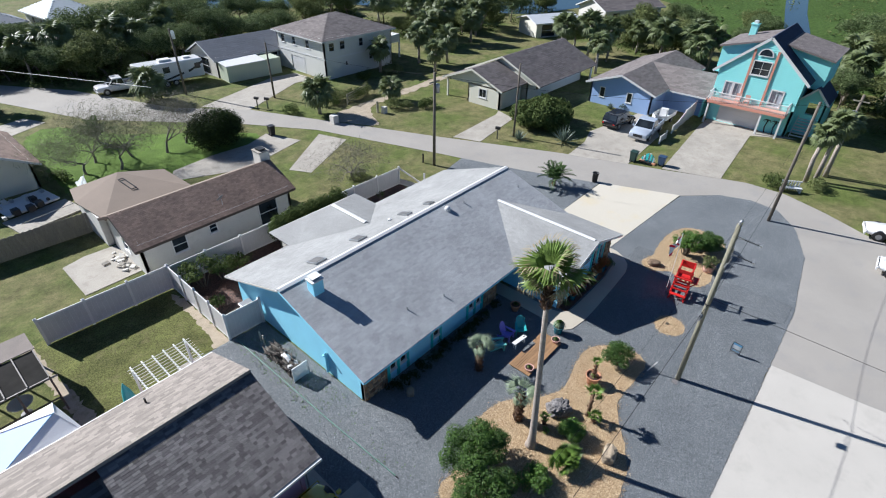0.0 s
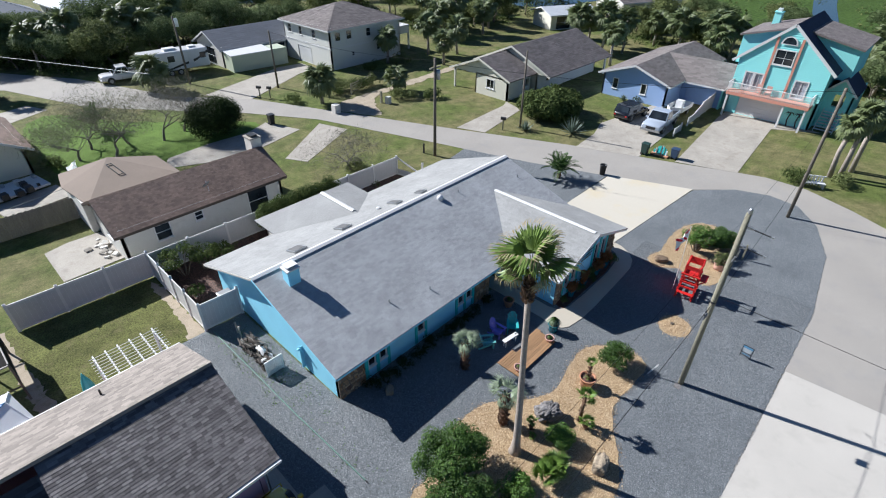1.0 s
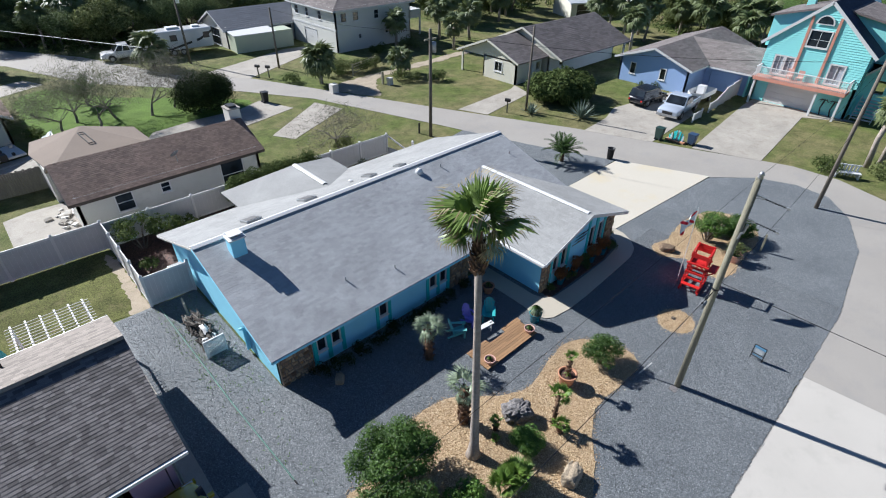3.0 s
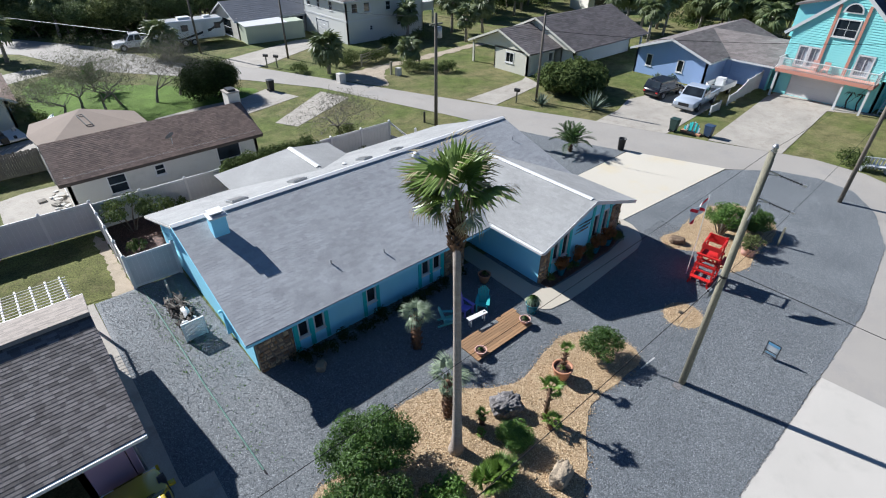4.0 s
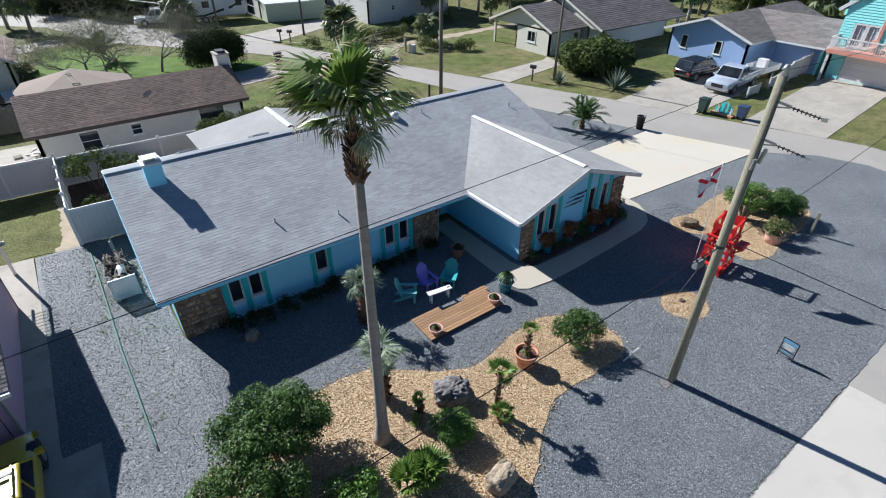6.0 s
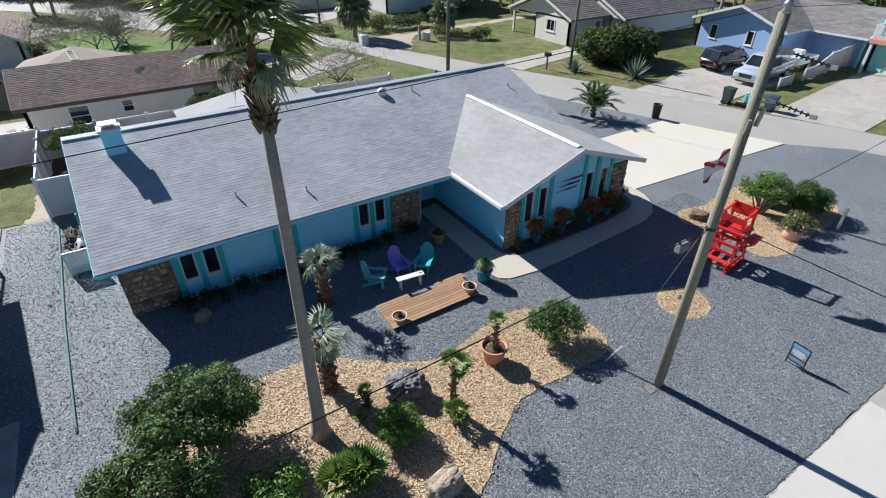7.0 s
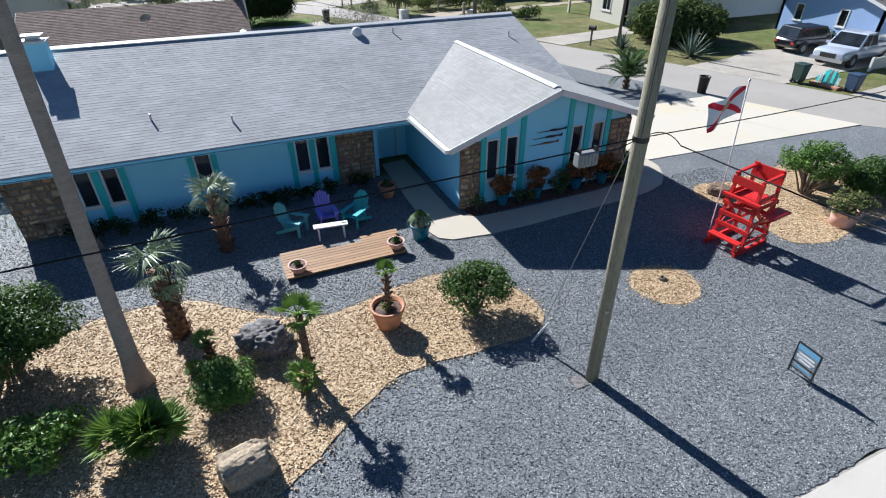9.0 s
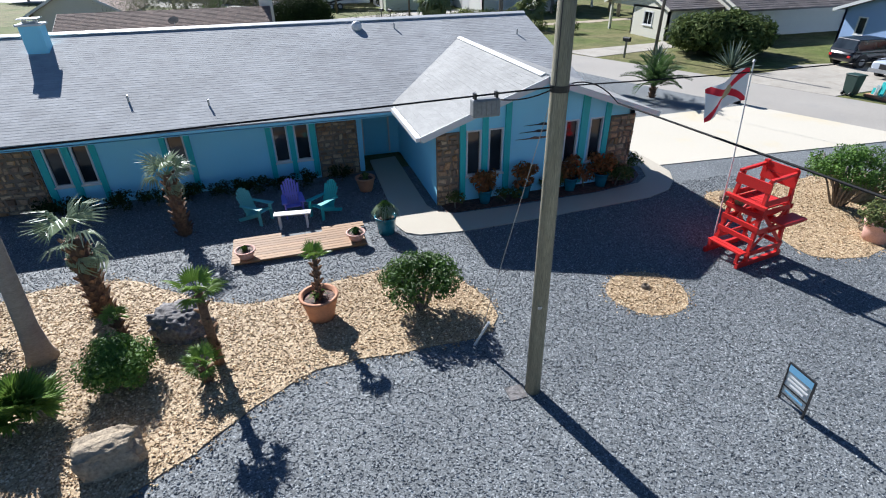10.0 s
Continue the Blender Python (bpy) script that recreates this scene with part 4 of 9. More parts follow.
# ---------------------------------------------------------------- other houses
def house_body(name, loc, label, L, D, h, rise, over, wall_m, roof_m, rz=0.0, openings=None, hip=False, trim=None, course=0.3, tab=0.7, z0=0.0, parent=None, doors=(), group="", glass=None):
    """A house with its ridge along x: L long, D deep, walls h high. openings: by side S, E, N, W, lists of (from, to, sill, head)."""
    openings = openings or {}
    ob = parent or thing(name, loc, label, "house", rz=rz, group=group)
    trim = trim or M_WHITE
    x0, x1, y0, y1 = -L / 2, L / 2, -D / 2, D / 2
    sides = {"S": ((x0, y0), (x1, y0)), "E": ((x1, y0), (x1, y1)), "N": ((x1, y1), (x0, y1)), "W": ((x0, y1), (x0, y0))}
    for s, (a, b) in sides.items():
        op = openings.get(s, [])
        part("wall", wall_mb(a, b, h, 0.18, [o[:4] for o in op], z0), wall_m, ob)
        for o in op:
            if len(o) > 4:
                door_parts(ob, wall_frame(a, b), o[:4], M_WHITE, trim, panels=4, name=o[4])
            else:
                window_parts(ob, wall_frame(a, b), o, M_WHITE, glass or M_GLASS, w=0.06, bars=(("h", 0.5),))
    e = h - 0.02
    dz = rise / (D / 2) * over
    X0, X1, Y0, Y1, ze, zr = x0 - over, x1 + over, y0 - over, y1 + over, e - dz, e + rise
    hx = (D / 2 + over) if hip else 0.0
    hx = min(hx, (X1 - X0) / 2 - 0.2)
    sl = math.hypot(D / 2 + over, zr - ze)
    for y, sgn in ((Y0, 1), (Y1, -1)):
        part("roof", MB().slab([(X0, y, ze), (X1, y, ze), (X1 - hx, 0, zr), (X0 + hx, 0, zr)], 0.14), roof_m, ob)
        part("shingles", shingle_mesh((X0, y, ze), (1, 0, 0), (0, -y, zr - ze), sl, lambda s: (hx * s / sl, X1 - X0 - hx * s / sl), course, tab, 0.012, seed=len(name) + int(y * 7), lift=0.008), roof_m, ob, kind="stuff")
        part("fascia", MB().box(X0, X1, y - 0.02, y, ze - 0.18, ze - 0.01), trim, ob)
    if hip:
        for x, s in ((X0, 1), (X1, -1)):
            part("roof", MB().slab([(x, Y0, ze), (x, Y1, ze), (x + s * hx, 0, zr)], 0.14), roof_m, ob)
            part("shingles", shingle_mesh((x, Y0, ze), (0, 1, 0), (s * hx, 0, zr - ze), math.hypot(hx, zr - ze), lambda q, t=math.hypot(hx, zr - ze): ((Y1 - Y0) / 2 * q / t, (Y1 - Y0) * (1 - q / t / 2)), course, tab, 0.025, seed=9, lift=0.008), roof_m, ob, kind="stuff")
            part("fascia", MB().box(min(x, x - s * 0.02), max(x, x - s * 0.02), Y0, Y1, ze - 0.18, ze - 0.01), trim, ob)
    else:
        for s in "EW":
            part("gable", gable_mb(*sides[s], h, rise - 0.16), wall_m, ob)
        for x in (X0 - 0.012, X1 + 0.012):
            for y in (Y0, Y1):
                part("bargeboard", MB().beam((x, y, ze - 0.08), (x, 0, zr - 0.08), 0.024, 0.18), trim, ob)
    return ob


# neighbour in the foreground: dark front slope, a riser, then a beige back slope
nh = thing("house", (-21, 12.5, 0), "neighbour's pink house with charcoal front and beige back shingle roof", "house")


def np_(name, mb, mat, label="", **kw):
    return part(name, mb, mat, nh, label, world=True, **kw)


NX1 = -15.95
dark = [(-21.9, 8.6, 2.42), (NX1, 8.6, 2.42), (NX1, 13.05, 3.9), (-21.9, 13.05, 3.9)]
droof = np_("roof", MB().slab(dark, 0.12), M_SHINGLE_D, "charcoal shingle slope")
np_("roof", MB().slab([(-32, 8.6, 2.0), (-21.9, 8.6, 2.0), (-21.9, 13.05, 3.4), (-32, 13.05, 3.4)], 0.12), M_SHINGLE_D)
np_("shingles", shingle_mesh((-32, 8.6, 2.0), (1, 0, 0), (0, 4.45, 1.4), 4.6, lambda s: (0, 10.1), 0.17, 0.36, 0.02, seed=12), M_SHINGLE_D, kind="stuff")
np_("gable", MB().add([(-21.88, 8.7, 2.0), (-21.88, 13.0, 3.4), (-21.88, 13.0, 3.74), (-21.88, 8.7, 2.34)], [(0, 1, 2, 3)]), M_BLACK)
np_("roof", MB().slab([(-32, 16.85, 2.4), (NX1, 16.85, 2.4), (NX1, 13.0, 4.06), (-32, 13.0, 4.06)], 0.12), M_SHINGLE_B, "beige shingle slope")
np_("shingles", shingle_mesh((-32, 16.85, 2.4), (1, 0, 0), (0, -3.85, 1.66), math.hypot(3.85, 1.66), lambda s: (0, 32 + NX1), 0.15, 0.34, 0.016, seed=13), M_SHINGLE_B, kind="stuff")
np_("gutter", MB().box(-32, NX1, 16.85, 16.95, 2.25, 2.38), M_WHITE)
np_("gutter", MB().box(-21.9, NX1, 8.5, 8.6, 2.28, 2.4), M_WHITE, "white eave gutter")
np_("wall", wall_mb((-16.45, 9.3), (-16.45, 16.3), 2.25, 0.18), M_PINK)
np_("gable", MB().add([(-16.45, 9.3, 2.2), (-16.45, 16.3, 2.2), (-16.45, 13.0, 3.85), (-16.45, 12.9, 3.7)], [(0, 1, 2, 3)]), M_PINK)
np_("wall", wall_mb((-17.9, 9.3), (-16.66, 9.3), 2.25, 0.18), M_PINK, "pink front wall")
np_("wall", wall_mb((-16.45, 16.3), (-32, 16.3), 2.25, 0.18), M_PINK)
np_("wall", wall_mb((-32, 11.3), (-17.9, 11.3), 2.6, 0.18), M_PINK)
np_("wall", wall_mb((-17.9, 11.3), (-17.9, 9.3), 2.25, 0.18), M_PINK)
np_("drainpipe", MB().tube([(-16.38, 9.2, 2.3), (-16.38, 9.2, 0.1), (-16.3, 9.0, 0.08)], 0.04, 8), M_STEEL)
np_("vent_pipe", MB().tube([(-19.4, 15.6, 2.9), (-19.4, 15.6, 3.25)], 0.04, 8), M_BLACK)

# brown-roofed house behind the fence
bh = house_body("house", (-9.15, 31.15, 0), "white stucco house with brown shingle roof and tan rear hip", 10.9, 5.2, 2.45, 1.2, 0.35, M_WSTUCCO, M_SHINGLE_BR, course=0.14, tab=0.22, trim=surface("dark_brown_eave_paint", (0.07, 0.05, 0.04), 0.6, 30, 1.0, 0.15, 0.1, 0.001),
                openings={"S": [(1.9, 2.9, 0.8, 1.95), (4.45, 5.05, 1.2, 1.9), (8.2, 9.75, 0.1, 2.05)], "W": [(2.2, 3.2, 0.9, 1.9)]})
part("roof", MB().slab([(-5.7, 2.97, 2.32), (5.7, 2.97, 2.32), (5.7, 0.14, 3.62), (-5.7, 0.14, 3.62)], 0.03), M_BROWNFLAT, bh, "tan rolled roofing on the rear slope")
part("chimney", MB().box(5.2, 6.0, 0.3, 1.3, 0, 4.2), M_WSTUCCO, bh, "white rendered chimney")
part("chimney_cap", MB().box(5.15, 6.05, 0.25, 1.35, 4.2, 4.28), M_OLDCONC, bh)
part("flue", MB().box(5.35, 5.85, 0.45, 1.15, 4.28, 4.42), M_BLACK, bh)
hb = part("wall", MB().box(-5.8, 0.2, 3.0, 7.1, 0, 2.25), M_WSTUCCO, bh)
PK, PW, PS, PE, PN, PB = (-2.55, 7.45, 3.05), (-6.05, 6.35, 2.3), (-5.6, 2.15, 2.4), (0.7, 3.9, 2.3), (0.65, 7.4, 2.2), (-5.6, 9.0, 2.2)
for q in ((PK, PW, PS), (PK, PS, (0.7, 2.6, 2.35), PE), (PK, PE, PN), (PK, PN, PB), (PK, PB, PW)):
    part("roof", MB().slab(q, 0.1), M_BROWNFLAT, bh, "tan rolled roofing")
RK = ((-3.0, 6.3, 2.98), (-2.8, 4.6, 2.75), (-2.45, 4.6, 2.75), (-2.65, 6.3, 2.98))
for k in range(4):
    part("roof_rack", MB().beam(RK[k], RK[(k + 1) % 4], 0.05, 0.05), M_BLACK, bh)

# two-storey house
big = house_body("house", (25.9, 59.9, 0), "pale grey two-storey house with a brown hip roof", 12.0, 10.6, 5.2, 1.9, 0.5, M_BIGH, M_SHINGLE_F, hip=True,
                 openings={"S": [(0.8, 1.7, 3.5, 4.6), (2.6, 3.5, 3.5, 4.6), (5.9, 6.7, 3.4, 4.5), (3.3, 3.8, 1.3, 1.9), (7.6, 8.2, 1.4, 2.2)], "W": [(1.0, 1.9, 3.5, 4.6), (3.6, 4.4, 3.5, 4.6), (6.6, 7.5, 3.5, 4.6), (3.0, 6.0, 0.05, 2.1, "garage_door")]})
part("band", MB().box(-6.03, 6.03, -5.33, -5.3, 2.55, 2.75).box(-6.03, -6.0, -5.3, 5.3, 2.55, 2.75), M_WHITE, big)
part("deck_stair", MB().box(6.02, 9.5, -3.5, 3.0, 2.3, 2.5).box(6.02, 9.5, -3.5, -3.42, 2.5, 3.4).box(9.42, 9.5, -3.5, 3, 2.5, 3.4).box(9.3, 9.5, -3.5, -3.3, 0, 2.3).box(9.3, 9.5, 2.8, 3.0, 0, 2.3), M_WHITE, big, "white raised side deck")

# cream cottage
cot = thing("house", (33, 34.5, 0), "small cream cottage with stepped brown gable roofs and porch posts", "house")
for (x0, x1, y0, y1, wy0, wy1, h, r) in ((26.0, 31.2, 30.4, 39.4, 31.0, 35.7, 2.35, 1.75), (30.8, 45.0, 28.4, 39.8, 30.4, 38.6, 2.3, 2.5)):
    ym = (y0 + y1) / 2
    for y in (y0, y1):
        part("roof", MB().slab([(x0, y, h), (x1, y, h), (x1, ym, h + r), (x0, ym, h + r)], 0.14), M_SHINGLE_F, cot, world=True)
        part("shingles", shingle_mesh((x0, y, h), (1, 0, 0), (0, ym - y, r), math.hypot(ym - y, r), lambda s: (0, x1 - x0), 0.3, 0.7, 0.02, seed=int(y), lift=0.008), M_SHINGLE_F, cot, world=True, kind="stuff")
        part("bargeboard", MB().beam((x0 - 0.02, y, h - 0.07), (x0 - 0.02, ym, h + r - 0.07), 0.04, 0.2), M_CREAM, cot, world=True)
    part("gable", MB().add([(x0 + 0.5, y0 + 0.3, h - 0.15), (x0 + 0.5, y1 - 0.3, h - 0.15), (x0 + 0.5, ym, h + r - 0.2)], [(0, 1, 2)]), M_CREAM, cot, world=True)
    xw = x0 + 0.5
    op = [(1.6, 2.8, 0.9, 2.0)] if x0 < 27 else []
    part("wall", wall_mb((xw, wy1), (xw, wy0), h, 0.18, op), M_CREAM, cot, world=True)
    for o in op:
        window_parts(cot, wall_frame((xw, wy1), (xw, wy0)), o, M_WHITE, M_GLASS, world=True, w=0.1, bars=(("v", 0.5),))
    part("wall", wall_mb((xw, wy0), (x1 - 0.4, wy0), h, 0.18, [(2.0, 2.8, 1.0, 1.8)] if x0 > 27 else [(3.4, 4.0, 1.0, 1.8)]), M_CREAM, cot, world=True)
    part("wall", wall_mb((x1 - 0.4, wy1), (xw, wy1), h, 0.18), M_CREAM, cot, world=True)
part("wall", wall_mb((44.6, 30.4), (44.6, 38.6), 2.3, 0.18), M_CREAM, cot, world=True)
for x, y in ((26.6, 39.0), (44.4, 28.9)):
    part("post", MB().box(x - 0.1, x + 0.1, y - 0.1, y + 0.1, 0, 2.4), M_CREAM, cot, world=True)

# periwinkle house
lb = thing("house", (44, 20, 0), "periwinkle blue bungalow with a brown-grey low roof", "house")


def lp(name, mb, mat, label="", **kw):
    return part(name, mb, mat, lb, label, world=True, **kw)


x0, x1, y0, y1, h, r = 37.0, 53.0, 17.4, 25.0, 2.5, 1.5
ym = (y0 + y1) / 2
for y in (y0 - 0.5, y1 + 0.5):
    lp("roof", MB().slab([(x0 - 0.6, y, h), (x1, y, h), (x1, ym, h + r), (x0 - 0.6, ym, h + r)], 0.13), M_SHINGLE_F)
    lp("shingles", shingle_mesh((x0 - 0.6, y, h), (1, 0, 0), (0, ym - y, r), math.hypot(ym - y, r), lambda q: (0, x1 - x0 + 0.6), 0.3, 0.7, 0.012, seed=int(y), lift=0.008), M_SHINGLE_F, kind="stuff")
    lp("bargeboard", MB().beam((x0 - 0.62, y, h - 0.07), (x0 - 0.62, ym, h + r - 0.07), 0.04, 0.2), M_WHITE)
    lp("fascia", MB().box(x0 - 0.6, x1, y - 0.01, y + 0.01, h - 0.18, h - 0.01), M_WHITE)
lp("gable", gable_mb((x0, y1), (x0, y0), h, r - 0.15), M_LBLUE)
op = [(1.2, 1.9, 0.9, 2.1), (4.6, 5.3, 0.9, 2.1)]
lp("wall", wall_mb((x0, y1), (x0, y0), h, 0.18, op), M_LBLUE)
for o in op:
    window_parts(lb, wall_frame((x0, y1), (x0, y0)), o, M_WHITE, M_GLASS, world=True, w=0.08)
lp("wall", wall_mb((x0, y0), (41.2, y0), h, 0.18), M_LBLUE)
lp("wall", wall_mb((x1, y1), (x0, y1), h, 0.18), M_LBLUE)
# garage wing, ridge along y
gx0, gx1, gy0, gy1, gxm = 40.2, 50.0, 12.9, 19.5, 45.0
for x in (gx0, gx1):
    lp("roof", MB().slab([(x, gy0 - 0.3, 2.42), (x, gy1 + 1.6, 2.42), (gxm, gy1 + 1.6, 4.0), (gxm, gy0 - 0.3, 4.0)], 0.13), M_SHINGLE_F)
    lp("shingles", shingle_mesh((x, gy0 - 0.3, 2.42), (0, 1, 0), (gxm - x, 0, 1.58), math.hypot(gxm - x, 1.58), lambda q: (0, gy1 + 1.6 - gy0 + 0.3), 0.3, 0.7, 0.012, seed=int(x), lift=0.008), M_SHINGLE_F, kind="stuff")
    lp("bargeboard", MB().beam((x, gy0 - 0.32, 2.35), (gxm, gy0 - 0.32, 3.93), 0.04, 0.2), M_WHITE)
lp("fascia", MB().box(gx0 - 0.02, gx0, gy0 - 0.3, y0 - 0.5, 2.24, 2.41), M_WHITE)
lp("gable", gable_mb((gx0 + 0.7, gy0), (gx1 - 0.5, gy0), 2.4, 1.4), M_TURQ)
lp("wall", wall_mb((gx0 + 0.7, gy0), (gx1 - 0.5, gy0), 2.4, 0.18, [(2, 3, 0.9, 2)]), M_TURQ)
lp("wall", wall_mb((gx0 + 0.9, y0), (gx0 + 0.9, gy0), 2.4, 0.18, [(0.6, 3.6, 0.05, 2.1)]), M_LBLUE)
door_parts(lb, wall_frame((gx0 + 0.9, y0), (gx0 + 0.9, gy0)), (0.6, 3.6, 0.05, 2.1), M_LBLUE, M_LBLUE, world=True, panels=4, name="garage_door")

# turquoise house
tq = thing("house", (46, 8, 0), "tall turquoise gabled beach house with navy roof and coral trim", "house")


def tp(name, mb, mat, label="", **kw):
    return part(name, mb, mat, tq, label, world=True, **kw)


TX, TX1, TY0, TY1, TYM, TZE, TZM = 41.0, 51.0, 4.2, 12.4, 8.4, 5.7, 9.2
GAR = [(1.2, 5.4, 0.05, 2.1)]
frt = wall_frame((TX, TY1), (TX, TY0))
tp("wall", wall_mb((TX, TY1), (TX, TY0), 2.6, 0.2, GAR), M_TURQ)
door_parts(tq, frt, GAR[0], M_WHITE, M_TURQ, world=True, panels=4, name="garage_door")
UPW = [(0.95, 1.85, 2.7, 4.5), (1.87, 2.77, 2.7, 4.5), (5.55, 6.85, 2.7, 4.5)]
tp("wall", wall_mb((TX, TY1), (TX, TY0), TZE, 0.2, UPW, 2.6), M_TURQ)
tp("gable", gable_mb((TX, TY1), (TX, TY0), TZE, TZM - TZE, 0.2, apex=(TY1 - TYM) / (TY1 - TY0)), M_TURQ, "turquoise clapboard gable")


def rake(u):
    y = TY1 - u
    return TZE + (TZM - TZE) * ((TY1 - y) / (TY1 - TYM) if y > TYM else (y - TY0) / (TYM - TY0))


for z in np.arange(2.75, 9.0, 0.2):      # clapboards, kept clear of the doors
    y1 = TY1 if z < TZE else TY1 - (z - TZE) / (TZM - TZE) * (TY1 - TYM)
    y0 = TY0 if z < TZE else TY0 + (z - TZE) / (TZM - TZE) * (TYM - TY0)
    cuts = [(TY1 - y1, TY1 - y0)]
    if z < 4.55:
        cuts = [(0, 0.9), (2.82, 5.5), (6.9, TY1 - TY0)]
    for u0, u1 in cuts:
        if u1 - u0 > 0.1:
            tp("clapboard", MB().add([(u0, -0.045, z), (u1, -0.045, z), (u1, -0.008, z + 0.19), (u0, -0.008, z + 0.19), (u1, 0, z), (u0, 0, z)], [(0, 1, 2, 3), (0, 5, 4, 1)]).moved(frt), M_TURQ)
M_CURTAIN = surface("curtained_glass", (0.42, 0.47, 0.52), 0.15, 8, 1.5, 0.25, 0.0, 0.001)
for o in UPW:
    window_parts(tq, frt, o, M_WHITE, M_CURTAIN, world=True, w=0.12, bars=(("v", 0.5),), proud=0.08)
fr2 = wall_frame((TX - 0.06, TY1), (TX - 0.06, TY0))
window_parts(tq, fr2, (3.05, 4.85, 5.55, 7.05), M_WHITE, M_GLASS, world=True, w=0.1, bars=(("v", 0.5), ("h", 0.45)), proud=0.06)
tp("window_pane", MB().box(3.14, 4.76, 0.002, 0.01, 5.64, 6.96).moved(fr2), M_GLASS, "dark gable window pane")
arch = tp("window", MB().add([(3.95 + 0.75 * math.cos(a), -0.07, 7.5 + 0.8 * math.sin(a)) for a in (i * math.pi / 14 for i in range(15))], [tuple(range(15))]).moved(fr2), M_WHITE, "half-round window frame")
part("pane", MB().add([(3.95 + 0.58 * math.cos(a), -0.085, 7.6 + 0.6 * math.sin(a)) for a in (i * math.pi / 14 for i in range(15))], [tuple(range(15))]).moved(fr2), M_GLASS, arch)
for u in (2.78, 4.95):
    tp("trim_board", MB().box(u, u + 0.22, -0.06, -0.0, 2.62, rake(u + 0.11) - 0.15).moved(fr2), M_CORAL, "coral upright board")
tp("wall", wall_mb((TX, TY0), (TX1, TY0), TZE, 0.2, [(0.6, 1.4, 2.7, 4.3)]), M_TURQ)
tp("wall", wall_mb((TX1, TY1), (TX, TY1), TZE, 0.2), M_TURQ)
tp("wall", wall_mb((TX1, TY0), (TX1, TY1), TZE, 0.2), M_TURQ)
tp("gable", gable_mb((TX1, TY0), (TX1, TY1), TZE, TZM - TZE, 0.2), M_TURQ)
k = (TZM - TZE) / (TYM - TY0)
tp("roof", MB().slab([(TX - 0.14, TY0 - 0.5, TZE - 0.5 * k + 0.2), (TX1 + 0.4, TY0 - 0.5, TZE - 0.5 * k + 0.2), (TX1 + 0.4, TYM, TZM + 0.2), (TX - 0.14, TYM, TZM + 0.2)], 0.2), M_NAVYROOF, "steep navy roof slope")
tp("shingles", shingle_mesh((TX - 0.14, TY0 - 0.5, TZE - 0.5 * k + 0.2), (1, 0, 0), (0, TYM - TY0 + 0.5, TZM - TZE + 0.5 * k), math.hypot(TYM - TY0 + 0.5, TZM - TZE + 0.5 * k), lambda q: (0, TX1 - TX + 0.54), 0.3, 0.7, 0.012, seed=71, lift=0.008), M_NAVYROOF, kind="stuff")
tp("roof", MB().slab([(TX - 0.14, TY1 + 0.6, TZE - 0.3), (TX1 + 0.4, TY1 + 0.6, TZE - 0.3), (TX1 + 0.4, TYM, TZM + 0.2), (TX - 0.14, TYM, TZM + 0.2)], 0.2), M_NAVYROOF)
for y, z in ((TY0 - 0.5, TZE - 0.5 * k + 0.1), (TY1 + 0.6, TZE - 0.4)):
    tp("bargeboard", MB().beam((TX - 0.16, y, z), (TX - 0.16, TYM, TZM + 0.1), 0.05, 0.26), M_WHITE)
tp("dormer", MB().add([(x, y, z) for x in (43.6, 50.6) for y, z in ((2.9, 4.6), (2.9, 7.5), (8.1, 8.52), (8.1, 4.6))], [(0, 1, 2, 3), (7, 6, 5, 4), (0, 4, 5, 1), (1, 5, 6, 2), (2, 6, 7, 3), (3, 7, 4, 0)]), M_TURQ, "turquoise side dormer")
tp("roof", MB().slab([(43.3, 2.6, 7.58), (51.2, 2.6, 7.58), (51.2, 8.2, 8.75), (43.2, 8.2, 8.75)], 0.16), M_SHINGLE_F, "grey dormer roof")
tp("shingles", shingle_mesh((43.3, 2.6, 7.58), (1, 0, 0), (0, 5.6, 1.17), 5.72, lambda q: (0, 7.9), 0.3, 0.7, 0.012, seed=72, lift=0.008), M_SHINGLE_F, kind="stuff")
for z in np.arange(4.7, 7.4, 0.2):
    tp("clapboard", MB().add([(43.6, 2.855, z), (50.6, 2.855, z), (50.6, 2.892, z + 0.19), (43.6, 2.892, z + 0.19)], [(0, 1, 2, 3)]), M_TURQ)
tp("dormer", MB().add([(x, y, z) for x in (43.6, 50.6) for y, z in ((13.4, 4.6), (13.4, 7.35), (8.9, 8.5), (8.9, 4.6))], [(0, 1, 2, 3), (7, 6, 5, 4), (0, 4, 5, 1), (1, 5, 6, 2), (2, 6, 7, 3), (3, 7, 4, 0)]), M_TURQ)
tp("roof", MB().slab([(43.3, 13.7, 7.43), (51.2, 13.7, 7.43), (51.2, 8.8, 8.75), (43.2, 8.8, 8.75)], 0.16), M_SHINGLE_F)
tp("shingles", shingle_mesh((43.3, 13.7, 7.43), (1, 0, 0), (0, -4.9, 1.32), 5.07, lambda q: (0, 7.9), 0.3, 0.7, 0.012, seed=73, lift=0.008), M_SHINGLE_F, kind="stuff")
tp("chimney", MB().box(49.0, 49.7, 11.7, 12.4, 7.0, 9.0).box(48.92, 49.78, 11.62, 12.48, 9.0, 9.1), M_TURQ, "turquoise boxed chimney")
tp("chimney_top", MB().box(49.15, 49.55, 11.85, 12.25, 9.1, 9.4), M_WHITE)
